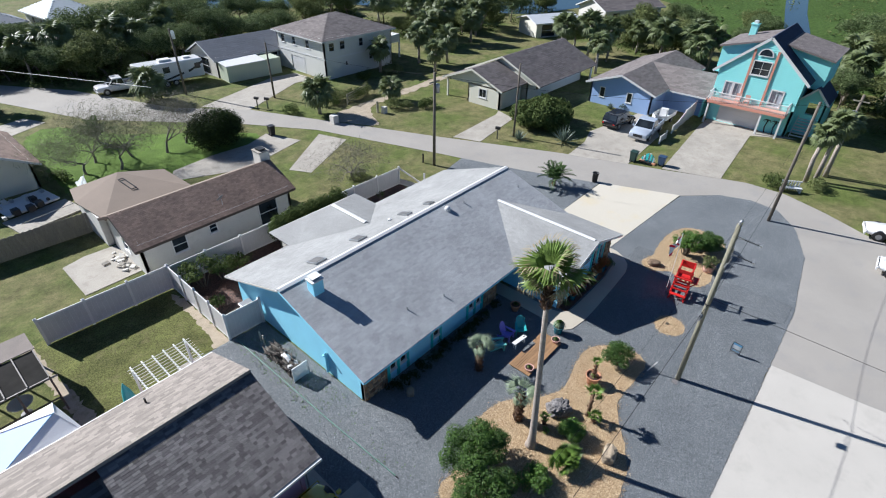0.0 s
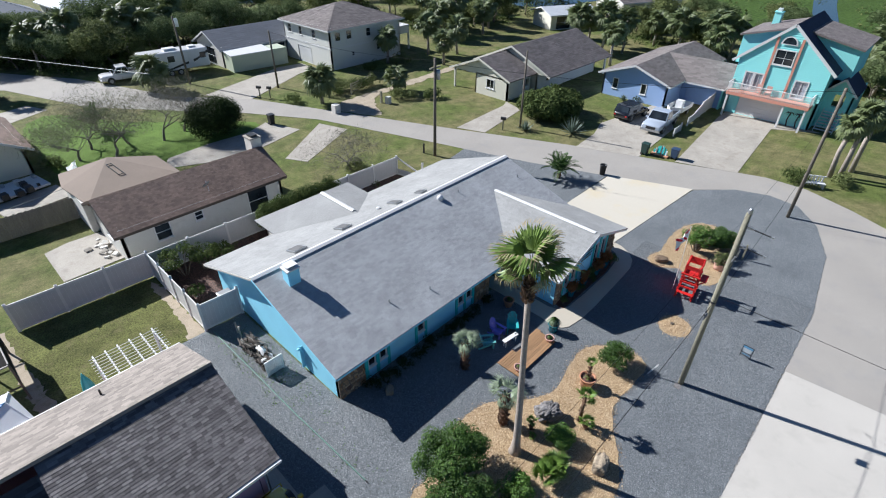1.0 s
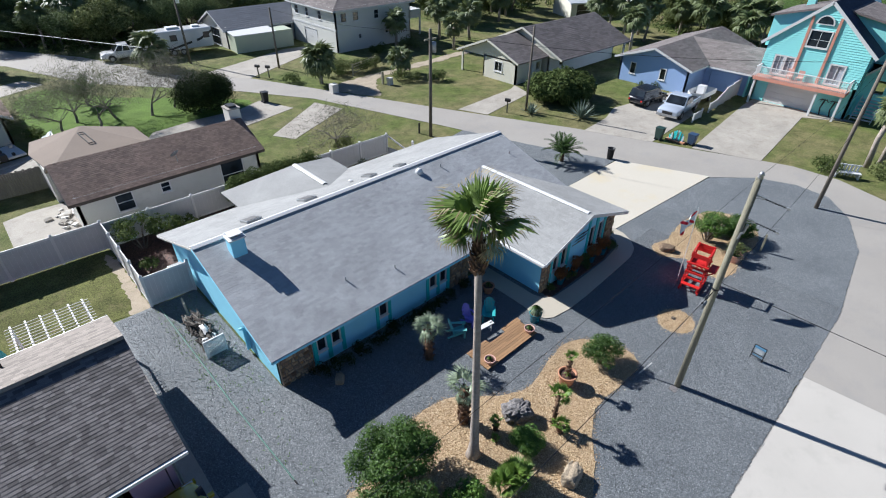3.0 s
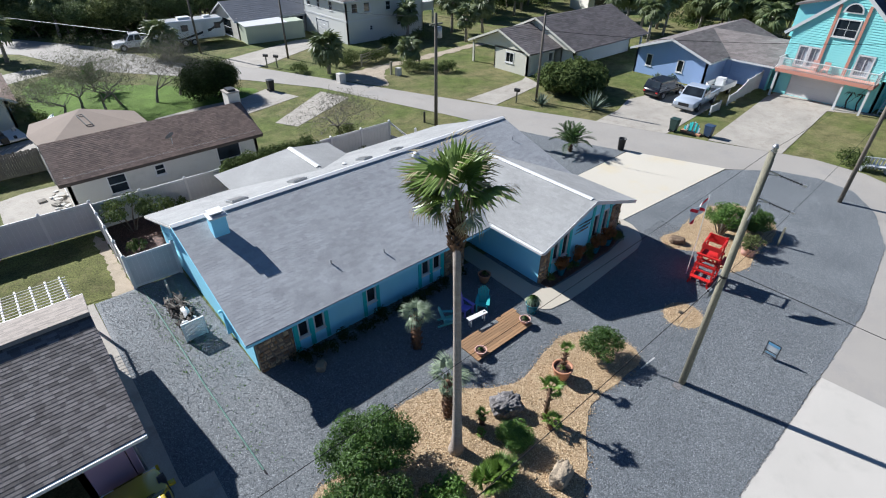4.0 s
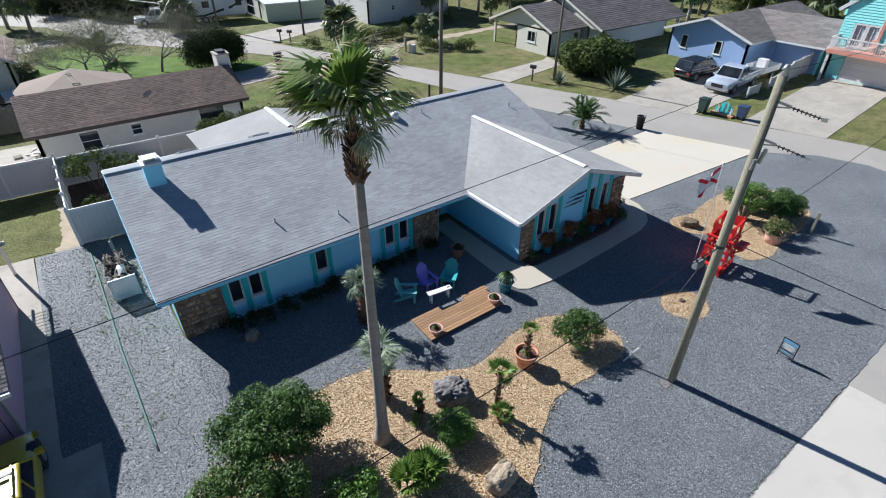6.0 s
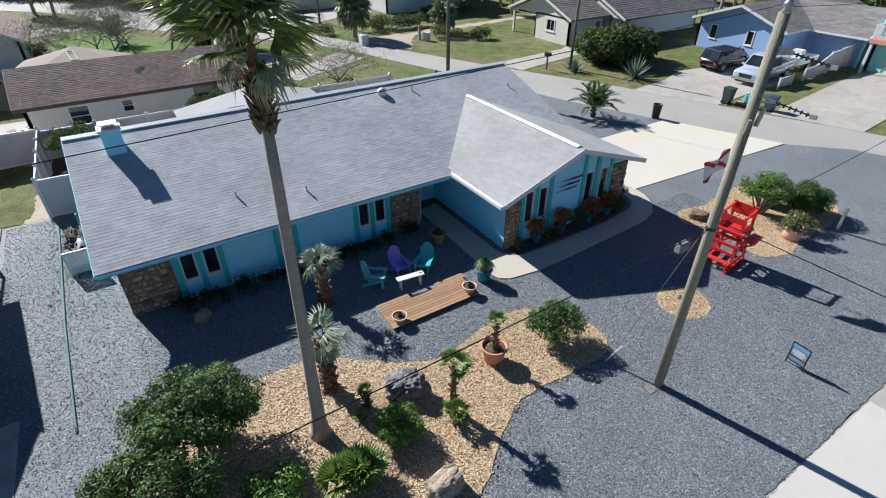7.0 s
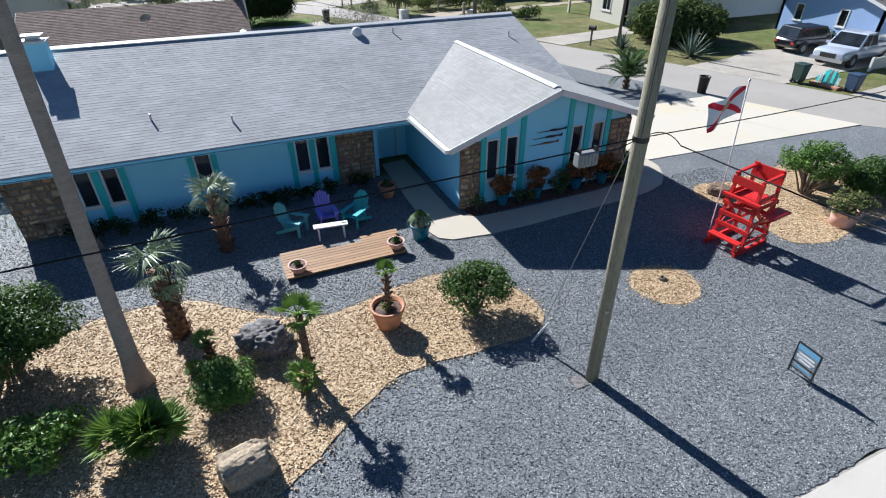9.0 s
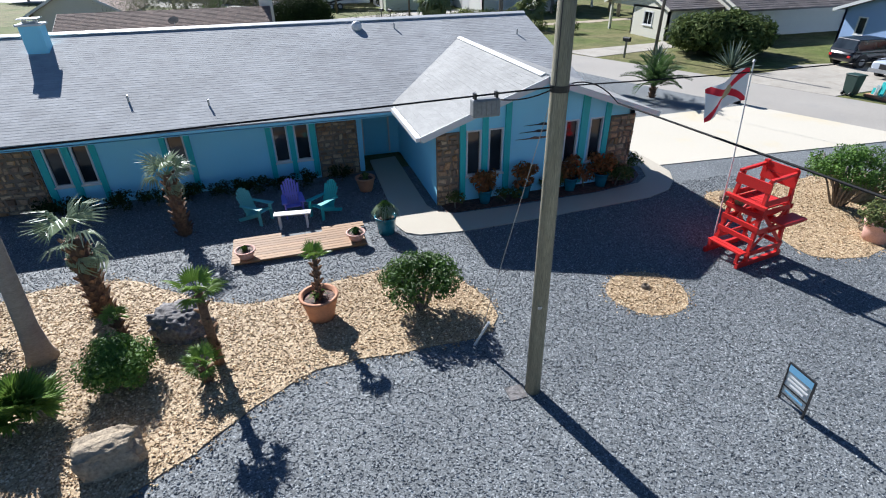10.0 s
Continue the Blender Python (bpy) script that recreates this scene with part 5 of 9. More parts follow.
# low side porch with its own gable
tp("wall", wall_mb((43.0, 4.2), (43.0, 1.8), 3.4, 0.18, [(0.8, 1.7, 2.2, 3.4)]), M_TURQ)
tp("wall", wall_mb((43.0, 1.8), (50.0, 1.8), 3.4, 0.18), M_TURQ)
for y in (1.55, 4.45):
    tp("roof", MB().slab([(42.5, y, 3.55), (47.5, y, 3.55), (47.5, 3.0, 5.05), (42.5, 3.0, 5.05)], 0.14), M_NAVYROOF, "navy porch roof slope")
    tp("bargeboard", MB().beam((42.48, y, 3.47), (42.48, 3.0, 4.97), 0.05, 0.18), M_WHITE)
tp("gable", MB().add([(43.0 + q, y, z) for q in (0.0, 0.15) for y, z in ((1.8, 3.4), (4.2, 3.4), (4.2, 3.7), (3.0, 4.88), (1.8, 3.7))], [(0, 1, 2, 3, 4), (9, 8, 7, 6, 5), (0, 5, 6, 1), (1, 6, 7, 2), (2, 7, 8, 3), (3, 8, 9, 4), (4, 9, 5, 0)]), M_TURQ)
BX = TX - 1.5
tp("balcony", MB().box(BX, TX, 4.6, TY1 - 0.1, 2.25, 2.55), M_CORAL, "coral-edged balcony deck")
for y in np.arange(4.66, TY1 - 0.15, 0.16):
    tp("baluster", MB().box(BX + 0.03, BX + 0.07, y, y + 0.04, 2.55, 3.45), M_WHITE)
for y in (4.62, TY1 - 0.16):
    for x in np.arange(BX + 0.15, TX, 0.18):
        tp("baluster", MB().box(x, x + 0.04, y, y + 0.04, 2.55, 3.45), M_WHITE)
tp("handrail", MB().box(BX, BX + 0.1, 4.6, TY1 - 0.1, 3.45, 3.52).box(BX + 0.1, TX, 4.6, 4.68, 3.45, 3.52).box(BX + 0.1, TX, TY1 - 0.18, TY1 - 0.1, 3.45, 3.52), M_WHITE)
for y in (4.8, 6.75, TY1 - 0.3):
    tp("post", MB().box(BX + 0.1, BX + 0.28, y - 0.09, y + 0.09, 0, 2.25), M_WHITE)
for y in (9.6, 8.7):
    tp("balcony_chair", MB().box(BX + 0.8, BX + 1.3, y - 0.25, y + 0.25, 2.9, 2.96).box(BX + 1.25, BX + 1.3, y - 0.25, y + 0.25, 2.96, 3.5).box(BX + 0.8, BX + 0.86, y - 0.25, y - 0.19, 2.55, 2.9).box(BX + 0.8, BX + 0.86, y + 0.19, y + 0.25, 2.55, 2.9).box(BX + 1.24, BX + 1.3, y - 0.25, y - 0.19, 2.55, 2.9).box(BX + 1.24, BX + 1.3, y + 0.19, y + 0.25, 2.55, 2.9), M_PINKPOT)
for i in range(9):
    tp("step", MB().box(41.4 + i * 0.24, 41.68 + i * 0.24, 2.2, 3.8, 0.2 + i * 0.24, 0.25 + i * 0.24), M_WHITE)
for y in (2.2, 3.8):
    tp("stringer", MB().beam((41.3, y, 0.1), (43.6, y, 2.4), 0.06, 0.25), M_WHITE)
for y in (6.1, 5.3):     # two metal palm ornaments by the garage
    mb = MB().tube([(TX - 0.14, y, 0), (TX - 0.45, y + 0.08, 0.7), (TX - 0.14, y, 1.4)], 0.06, 7)
    for a in range(7):
        q = a * math.tau / 7
        mb.tube([(TX - 0.14, y, 1.4), (TX - 0.5 + 0.25 * math.cos(q), y + 0.25 * math.sin(q), 1.52), (TX - 0.5 + 0.45 * math.cos(q), y + 0.45 * math.sin(q), 1.3)], [0.02, 0.035, 0.005], 5)
    tp("palm_ornament", mb, M_BLACK, "dark metal palm ornament")

# ---------------------------------------------------------------- plants: builders
def mesh_np(name, verts, faces, mat):
    me = bpy.data.meshes.new(name)
    me.from_pydata(verts, [], faces)
    me.update()
    me.materials.append(mat)
    return me


def leaf_cloud(clumps, per, size, seed, flat=0.35, droop=0.0, slim=0.45):
    """Small pointed leaves on the skin of clumps (centre, radius), looking outwards and up."""
    rng = np.random.default_rng(seed)
    verts, faces = [], []
    for (cx, cy, cz), rad in clumps:
        n = max(8 if slim > 0.2 else 4, int(per * rad * rad))
        d = rng.normal(size=(n, 3))
        d /= np.linalg.norm(d, axis=1)[:, None]
        r = rad * (0.72 + 0.36 * rng.random(n))
        p = d * r[:, None] * np.array([1, 1, 0.85]) + np.array([cx, cy, cz])
        nrm = d * 0.8 + np.array([0, 0, flat]) + rng.normal(scale=0.45, size=(n, 3))
        nrm /= np.linalg.norm(nrm, axis=1)[:, None]
        t = np.cross(nrm, rng.normal(size=(n, 3)))
        t /= np.linalg.norm(t, axis=1)[:, None] + 1e-9
        t[:, 2] -= droop
        b = np.cross(nrm, t)
        s = size * (0.6 + 0.8 * rng.random(n))
        for i in range(n):
            k = len(verts)
            a, w = t[i] * s[i], b[i] * s[i] * slim
            verts += [tuple(p[i] - a * 0.5), tuple(p[i] + w * 0.5 + nrm[i] * s[i] * 0.08), tuple(p[i] + a * 0.55), tuple(p[i] - w * 0.5 + nrm[i] * s[i] * 0.08)]
            faces.append((k, k + 1, k + 2, k + 3))
    return verts, faces


def branches(rng, base, height, spread, levels=3, r0=0.09, forks=3, upright=0.6, first=0.34, decay=(0.62, 0.85)):
    """Trunk and limbs as one mesh, and the ends of the twigs."""
    mb, tips = MB(), []

    def grow(p, d, length, r, lvl):
        pts, rad, q = [p], [r], p
        for i in range(3):
            d = (d + Vector((rng.gauss(0, 0.2), rng.gauss(0, 0.2), rng.gauss(0, 0.12)))).normalized()
            q = q + d * (length / 3)
            pts.append(q)
            rad.append(r * (1 - 0.14 * (i + 1)))
        mb.tube(pts, rad, 7 if lvl == 0 else 5, cap=lvl == levels)
        if lvl == levels:
            tips.append(q)
            return
        for k in range(forks if lvl else forks + 1):
            a = rng.random() * math.tau
            side = Vector((math.cos(a), math.sin(a), 0)) * spread
            grow(q, (d * upright + side + UP * 0.25).normalized(), length * rng.uniform(*decay), rad[-1] * 0.74, lvl + 1)
        if lvl:
            tips.append(q)

    grow(Vector(base), UP, height * first, r0, 0)
    return mb, tips


def tree(name, loc, label, height, spread, leaf_m, seed, per=420, leaf=0.16, clump=0.55, levels=3, r0=0.1, group="", first=0.34, bark=None, slim=0.45, crown="crown", decay=(0.62, 0.85)):
    rng = random.Random(seed)
    ob = thing(name, loc, label, "tree", group=group)
    mb, tips = branches(rng, (0, 0, -0.05), height, spread, levels, r0, first=first, decay=decay)
    part("trunk", mb, bark or M_BARK, ob, smooth=True)
    cl = [((t.x, t.y, t.z), clump * rng.uniform(0.6, 1.15)) for t in tips]
    v, f = leaf_cloud(cl, per, leaf, seed, slim=slim)
    part(crown, mesh_np(crown, v, f, leaf_m), None, ob)
    return ob


def shrub(name, loc, label, rx, ry, h, leaf_m, seed, clumps=14, per=600, leaf=0.09, stems=True, group="", cr=None):
    rng = random.Random(seed)
    ob = thing(name, loc, label, "bush", group=group)
    cl = []
    for i in range(clumps):
        a, q = rng.random() * math.tau, math.sqrt(rng.random())
        x, y = math.cos(a) * q * rx * 0.85, math.sin(a) * q * ry * 0.85
        r = rng.uniform(*(cr or ((0.17, 0.36) if stems else (0.26, 0.44)))) * min(rx, ry, h)
        z = h * (0.35 + 0.5 * rng.random() * (1 - 0.5 * q * q)) if not stems else h * (0.5 + 0.35 * rng.random() * (1 - 0.6 * q * q))
        cl.append(((x, y, max(z, r * 0.8)), r))
    for c, r in cl[: max(4, clumps // 3)] if stems else cl[:1]:
        part("stem", MB().tube([(c[0] * 0.15, c[1] * 0.15, -0.03), (c[0] * 0.5, c[1] * 0.5, c[2] * 0.5), c], [0.03, 0.02, 0.012], 5), M_BARK, ob)
    v, f = leaf_cloud(cl, per, leaf, seed)
    part("foliage", mesh_np("foliage", v, f, leaf_m), None, ob)
    return ob


def fan_leaf_mesh(name, mat, petiole, radius, segs=22, spread=250, droop=0.35, seed=0, width=0.085):
    """A fan palm leaf along +x: stalk and pleated fingers."""
    rng = random.Random(seed)
    mb = MB()
    mb.tube([(0, 0, 0), (petiole * 0.5, 0, petiole * 0.05), (petiole * 0.98, 0, 0), (petiole, 0, 0)], [0.022, 0.016, 0.012, 0.0], 5, cap=False)
    for i in range(segs):
        a = radians(-spread / 2 + spread * (i + 0.5) / segs + rng.uniform(-3, 3))
        L = radius * (1.0 - 0.28 * abs(a) / radians(spread / 2)) * rng.uniform(0.88, 1.08)
        c, s = math.cos(a), math.sin(a)
        w = width * radius
        dr = droop * L * rng.uniform(0.7, 1.5)
        p0 = Vector((petiole, 0, 0))
        p1 = p0 + Vector((c, s, 0)) * L * 0.55 + Vector((0, 0, -0.12 * dr))
        p2 = p0 + Vector((c, s, 0)) * L * (1 - 0.1 * droop) + Vector((0, 0, -dr))
        sd = Vector((-s, c, 0)) * w
        up = Vector((0, 0, w * 0.55))
        mb.add([p0, p1 + sd - up, p1 + up * 0.3, p1 - sd - up, p2], [(0, 2, 1), (0, 3, 2), (1, 2, 4), (2, 3, 4)])
    bm = bmesh.new()
    me = mb.mesh(name)
    bm.from_mesh(me)
    bmesh.ops.remove_doubles(bm, verts=bm.verts, dist=1e-4)
    bm.to_mesh(me)
    bm.free()
    me.materials.append(mat)
    return me


def feather_leaf_mesh(name, mat, length, pairs=22, leaflet=0.28, arch=0.5, seed=0, w=0.012):
    """A feather leaf along +x, arching."""
    rng = random.Random(seed)
    mb = MB()
    pos = lambda t: Vector((length * t, 0, length * arch * (0.9 * t - 1.15 * t * t)))
    mb.tube([pos(i / 7) for i in range(8)], [0.018 * (1 - 0.1 * i) for i in range(8)], 5)
    for i in range(pairs):
        t = 0.12 + 0.88 * i / pairs
        p = pos(t)
        L = leaflet * (1 - 0.55 * abs(2 * t - 0.9) ** 2) * rng.uniform(0.9, 1.1)
        for s in (-1, 1):
            q = p + Vector((L * 0.55, s * L * 0.8, L * 0.12))
            m = p + Vector((L * 0.25, s * L * 0.42, L * 0.14))
            mb.add([p, m + Vector((w, 0, 0)), q, m - Vector((w, 0, 0))], [(0, 1, 2, 3)])
    me = mb.mesh(name)
    me.materials.append(mat)
    return me


FAN_G = [fan_leaf_mesh("fan_leaf", L_PALM, 0.62, 1.0, 26, 205, 0.16 + 0.2 * k, k, width=0.078) for k in range(3)]
FAN_T = []
for _k in range(3):      # dry threads hanging from the finger ends of the large fans
    _r, _mb = random.Random(_k), MB()
    for _i in range(30):
        _a = radians(-105 + 7 * _i + _r.uniform(-3, 3))
        _L = 0.95 * (1.0 - 0.25 * abs(_a) / 1.85)
        _p = Vector((0.62 + _L * math.cos(_a), _L * math.sin(_a), -0.3 * (0.22 + 0.2 * _k)))
        _q = _p + Vector((math.cos(_a) * 0.12, math.sin(_a) * 0.12, -_r.uniform(0.18, 0.42)))
        _s = Vector((-math.sin(_a), math.cos(_a), 0)) * 0.016
        _mb.add([_p - _s, _p + _s, _q.lerp(_p, 0.5) + _s * 0.9 + Vector((0, 0, 0.05)), _q.lerp(_p, 0.5) - _s * 0.9 + Vector((0, 0, 0.05)), _q], [(0, 1, 2, 3), (3, 2, 4)])
    FAN_T.append(_mb.mesh("frayed_tip"))
    FAN_T[-1].materials.append(L_DRY)
FAN_D = [fan_leaf_mesh("dry_fan_leaf", L_DRY, 0.7, 0.85, 18, 170, 1.0, 5 + k, width=0.035) for k in range(2)]
FAN_S = [fan_leaf_mesh("silver_fan_leaf", L_SILVER, 0.5, 0.72, 16, 190, 0.3 + 0.35 * k, 8 + k, width=0.042) for k in range(2)]
FAN_B = [fan_leaf_mesh("bright_fan_leaf", L_BRIGHT, 0.26, 0.36, 18, 200, 0.2, 11 + k, width=0.06) for k in range(2)]
FAN_FAR = [fan_leaf_mesh("far_fan_leaf", L_SAGE, 0.9, 1.1, 13, 250, 0.55, 14 + k, width=0.13) for k in range(2)]


def frond_ring(ob, top, meshes, n, e0, e1, rng, scale=1.0, name="frond", power=1.0):
    """Leaves round the growing point, from angle e0 (upright ones) down to e1."""
    for i in range(n):
        q = ((i + 0.5) / n) ** power
        el = e0 + (e1 - e0) * q + rng.uniform(-7, 7)
        az = i * 137.5 + rng.uniform(-14, 14)
        m = Matrix.Translation(top) @ Matrix.Rotation(radians(az), 4, "Z") @ Matrix.Rotation(radians(-el), 4, "Y") @ Matrix.Rotation(radians(rng.uniform(-40, 40)), 4, "X") @ Matrix.Scale(scale * rng.uniform(0.85, 1.12), 4)
        part(name, rng.choice(meshes), None, ob, at=m)


def booted_trunk(ob, path, r0, r1, boots, rng, size=0.16):
    """A palm trunk with old leaf bases."""
    part("trunk", MB().tube(path, [r0 + (r1 - r0) * i / (len(path) - 1) for i in range(len(path))], 12), M_BOOT, ob, smooth=True)
    boots = int(boots * 1.5)
    a, b = Vector(path[0]), Vector(path[-1])
    for i in range(boots):
        q = i / boots
        p = a.lerp(b, q)
        ang = i * 2.4
        r = r0 + (r1 - r0) * q
        m = Matrix.Translation(p + Vector((math.cos(ang), math.sin(ang), 0)) * (r * 0.9)) @ Matrix.Rotation(ang, 4, "Z") @ Matrix.Rotation(radians(28), 4, "Y")
        part("leaf_base", MB().add([(-0.02, -size * 0.42, -size * 0.6), (-0.02, size * 0.42, -size * 0.6), (0.03, size * 0.3, size * 0.7), (0.03, -size * 0.3, size * 0.7), (0.05, 0, -size * 0.6), (0.07, 0, size * 0.8)], [(0, 4, 5, 3), (4, 1, 2, 5), (3, 5, 2), (0, 1, 4), (0, 3, 2, 1)]).moved(m), M_BOOT, ob)


# ---------------------------------------------------------------- the front bed
rng = random.Random(21)
tall = thing("palm_tree", (-8.45, 3.52, 0), "tall slender fan palm with a shaggy green crown", "palm tree")
pts = [(0, 0, -0.05), (0.0, 0, 0.25), (0.02, 0, 0.8), (0.09, 0.12, 2.5), (0.17, 0.28, 4.5), (0.25, 0.44, 6.6), (0.28, 0.54, 8.2)]
part("trunk", MB().tube(pts, [0.31, 0.22, 0.165, 0.135, 0.12, 0.11, 0.11], 14), M_TRUNK, tall, smooth=True)
for i in range(64):
    q = i / 64
    ang = i * 2.4
    z = 7.75 + q * 1.05
    r = 0.1 + 0.075 * math.sin(math.pi * min(1.0, 0.15 + q))
    m = Matrix.Translation((0.28 + math.cos(ang) * r, 0.54 + math.sin(ang) * r, z)) @ Matrix.Rotation(ang, 4, "Z") @ Matrix.Rotation(radians(26 + rng.uniform(-12, 14)), 4, "Y")
    part("leaf_base", MB().add([(-0.02, -0.06, -0.12), (-0.02, 0.06, -0.12), (0.03, 0.045, 0.13), (0.03, -0.045, 0.13), (0.05, 0, -0.12), (0.06, 0, 0.15)], [(0, 4, 5, 3), (4, 1, 2, 5), (3, 5, 2), (0, 1, 4), (0, 3, 2, 1)]).moved(m), M_BOOT, tall)
part("heart", MB().tube([(0.28, 0.54, 7.7), (0.28, 0.54, 9.15)], [0.13, 0.07], 10), M_BOOT, tall)


def ragged_fronds(ob, top, n, e0, e1, scale, dry):
    """Fans with pale frayed finger ends; the upper ones lean with the sea wind."""
    for i in range(n):
        q = (i + 0.5) / n
        el = e0 + (e1 - e0) * q + rng.uniform(-6, 6)
        az = i * 137.5 + rng.uniform(-12, 12)
        m = Matrix.Translation(top) @ Matrix.Rotation(radians(12), 4, Vector((-0.5, -0.86, 0))) @ Matrix.Rotation(radians(az), 4, "Z") @ Matrix.Rotation(radians(-el), 4, "Y") @ Matrix.Rotation(radians(rng.uniform(-35, 35)), 4, "X") @ Matrix.Scale(scale * rng.uniform(0.88, 1.1), 4)
        k = rng.randrange(3)
        part("frond", FAN_G[k], None, ob, at=m)
        if rng.random() < dry:
            part("frayed_tip", FAN_T[k], None, ob, at=m)


ragged_fronds(tall, (0.28, 0.54, 9.15), 12, 78, 18, 0.96, 0.8)
ragged_fronds(tall, (0.28, 0.54, 9.1), 2, 6, -6, 0.72, 1.0)
frond_ring(tall, (0.28, 0.54, 9.0), FAN_S, 4, 0, -32, rng, 0.95, name="fading_frond")
frond_ring(tall, (0.28, 0.54, 8.95), FAN_D, 4, -20, -50, rng, 0.5, name="dry_frond")

for (x, y, th, r0, sc, n, lab, e1) in ((-7.68, 4.75, 1.85, 0.2, 0.82, 8, "silver-green fan palm with a booted trunk and drooping leaves", 10), (-6.48, 8.05, 1.75, 0.17, 0.66, 13, "grey-green fan palm with an upright crown", 8)):
    ob = thing("palm_tree", (x, y, 0), lab, "palm tree", group="silver palms by the house")
    booted_trunk(ob, [(0, 0, -0.05), (0, 0, th)], r0, r0 * 0.8, 40, rng, 0.17)
    frond_ring(ob, (0, 0, th), FAN_S, n, 78, e1, rng, sc)
    if n < 20:
        frond_ring(ob, (0, 0, th), FAN_S[1:], 5, -45, -75, rng, sc * 0.9)

for (x, y, th, sc, n) in ((-5.25, 2.38, 1.6, 0.92, 9), (-5.42, 2.0, 0.35, 0.75, 11), (-7.1, 3.68, 0.5, 0.55, 8), (-7.42, 3.4, 0.08, 0.45, 6)):
    ob = thing("small_palm", (x, y, 0.05), "young fan palm with a short brown trunk in tan chips", "palm", group="young palms in the bed")
    booted_trunk(ob, [(0, 0, -0.05), (0, 0, th)], 0.09, 0.07, 10, rng, 0.1)
    frond_ring(ob, (0, 0, th), FAN_B, n, 75, 5, rng, sc)
ob = thing("palmetto", (-8.35, 2.0, 0.05), "bright green clump of saw palmetto fans", "palm")
for i in range(6):
    frond_ring(ob, (rng.uniform(-0.3, 0.3), rng.uniform(-0.32, 0.32), 0.16), FAN_B, 9, 86, 30, rng, 1.3)

shrub("clipped_bush", (-6.85, 2.45, 0.05), "dense round clipped green bush", 0.54, 0.54, 0.9, L_CLIP, 3, clumps=40, per=5200, leaf=0.06, stems=False, cr=(0.38, 0.5))
shrub("bush", (-10.95, 4.85, 0.05), "large dark green spreading shrub with open stems", 1.6, 1.3, 2.05, L_BUSH, 4, clumps=62, per=2600, leaf=0.085, cr=(0.16, 0.36))
shrub("bush", (-12.2, 3.2, 0.05), "large dark green shrub beside the gravel", 1.5, 1.2, 1.75, L_BUSH, 5, clumps=56, per=2600, leaf=0.085, cr=(0.16, 0.36))
shrub("bush", (-9.9, 2.4, 0.05), "low green broadleaf bush in tan chips", 0.75, 0.65, 0.8, L_CLIP, 6, clumps=24, per=1900, leaf=0.1, stems=False)
shrub("bush", (-1.25, 2.85, 0.05), "dark green leafy bush in tan chips", 0.88, 0.78, 1.28, L_BUSH, 7, clumps=56, per=3000, leaf=0.075)


def boulder(name, loc, label, sx, sy, sz, mat, seed, crag=0.35, cut=1.0):
    bm = bmesh.new()
    bmesh.ops.create_icosphere(bm, subdivisions=5, radius=1.0)
    for v in bm.verts:
        p = v.co.copy()
        k = 1 + 0.42 * noise.noise(p * 1.2 + Vector((seed, 0, 0))) + 0.22 * noise.noise(p * 2.6 + Vector((0, seed, 0)))
        k += crag * (0.5 - abs(noise.noise(p * 3.4 + Vector((seed, seed, 0))))) * 0.5 + crag * 0.16 * noise.noise(p * 9) + 0.05 * noise.noise(p * 16)
        q = p * k
        for ax, lim in ((0, 0.7 * cut), (1, 0.62 * cut), (2, 0.66 * cut)):        # flattened faces
            if abs(q[ax]) > lim:
                q[ax] = math.copysign(lim + (abs(q[ax]) - lim) * 0.3, q[ax])
        v.co = Vector((q.x * sx, q.y * sy, q.z * sz))
    me = bpy.data.meshes.new(name)
    bm.to_mesh(me)
    bm.free()
    ob = solo(name, me, mat, label, "rock", loc=loc, smooth=True)
    ob.rotation_euler.z = seed
    return ob


boulder("boulder", (-6.0, 3.55, 0.26), "dark craggy boulder with a pale flank in tan chips", 0.54, 0.44, 0.4, M_LAVA, 2.6, crag=0.9, cut=1.35)
boulder("boulder", (-6.62, 0.6, 0.2), "buff limestone boulder at the edge of the bed", 0.56, 0.36, 0.46, M_ROCK, 0.2)
boulder("boulder", (8.95, 5.0, 0.12), "low brown rock in the far bed", 0.5, 0.36, 0.3, M_BROWNROCK, 2.2)
boulder("boulder", (12.6, 4.1, 0.3), "pale flat rock between the flowering bushes", 0.6, 0.35, 0.5, M_ROCK, 3.1)
boulder("stone", (-10.0, 9.6, 0.1), "small grey garden rock near the wall", 0.3, 0.25, 0.25, M_ROCK, 4.0)


def bowl(name, loc, label, r, h, mat, flare=1.0):
    ob = thing(name, loc, label, "plant pot")
    part("pot", MB().lathe([(r * 0.62 * flare, 0), (r * 0.85, h * 0.55), (r, h * 0.93), (r * 1.05, h * 0.93), (r * 1.05, h), (r * 0.9, h), (r * 0.86, h * 0.85), (0.01, h * 0.84)], 24), mat, ob, smooth=True)
    part("soil", MB().lathe([(r * 0.85, h * 0.8), (r * 0.85, h * 0.86), (0.01, h * 0.9)], 20), M_SOIL, ob)
    return ob


def tuft(ob, z, r, n, h, mat, rng, w=0.02):
    """A spray of narrow leaves."""
    mb = MB()
    for i in range(n):
        a, q = rng.random() * math.tau, rng.uniform(0.3, 1.0)
        d = Vector((math.cos(a), math.sin(a), 0))
        s = Vector((-d.y, d.x, 0)) * w
        p0, p1, p2 = d * r * 0.15 + UP * z, d * r * q * 0.6 + UP * (z + h * (1.1 - 0.4 * q)), d * r * q + UP * (z + h * (1.0 - 0.8 * q))
        mb.add([p0 - s, p0 + s, p1 + s, p1 - s, p2], [(0, 1, 2, 3), (3, 2, 4)])
    part("plant", mb, mat, ob)


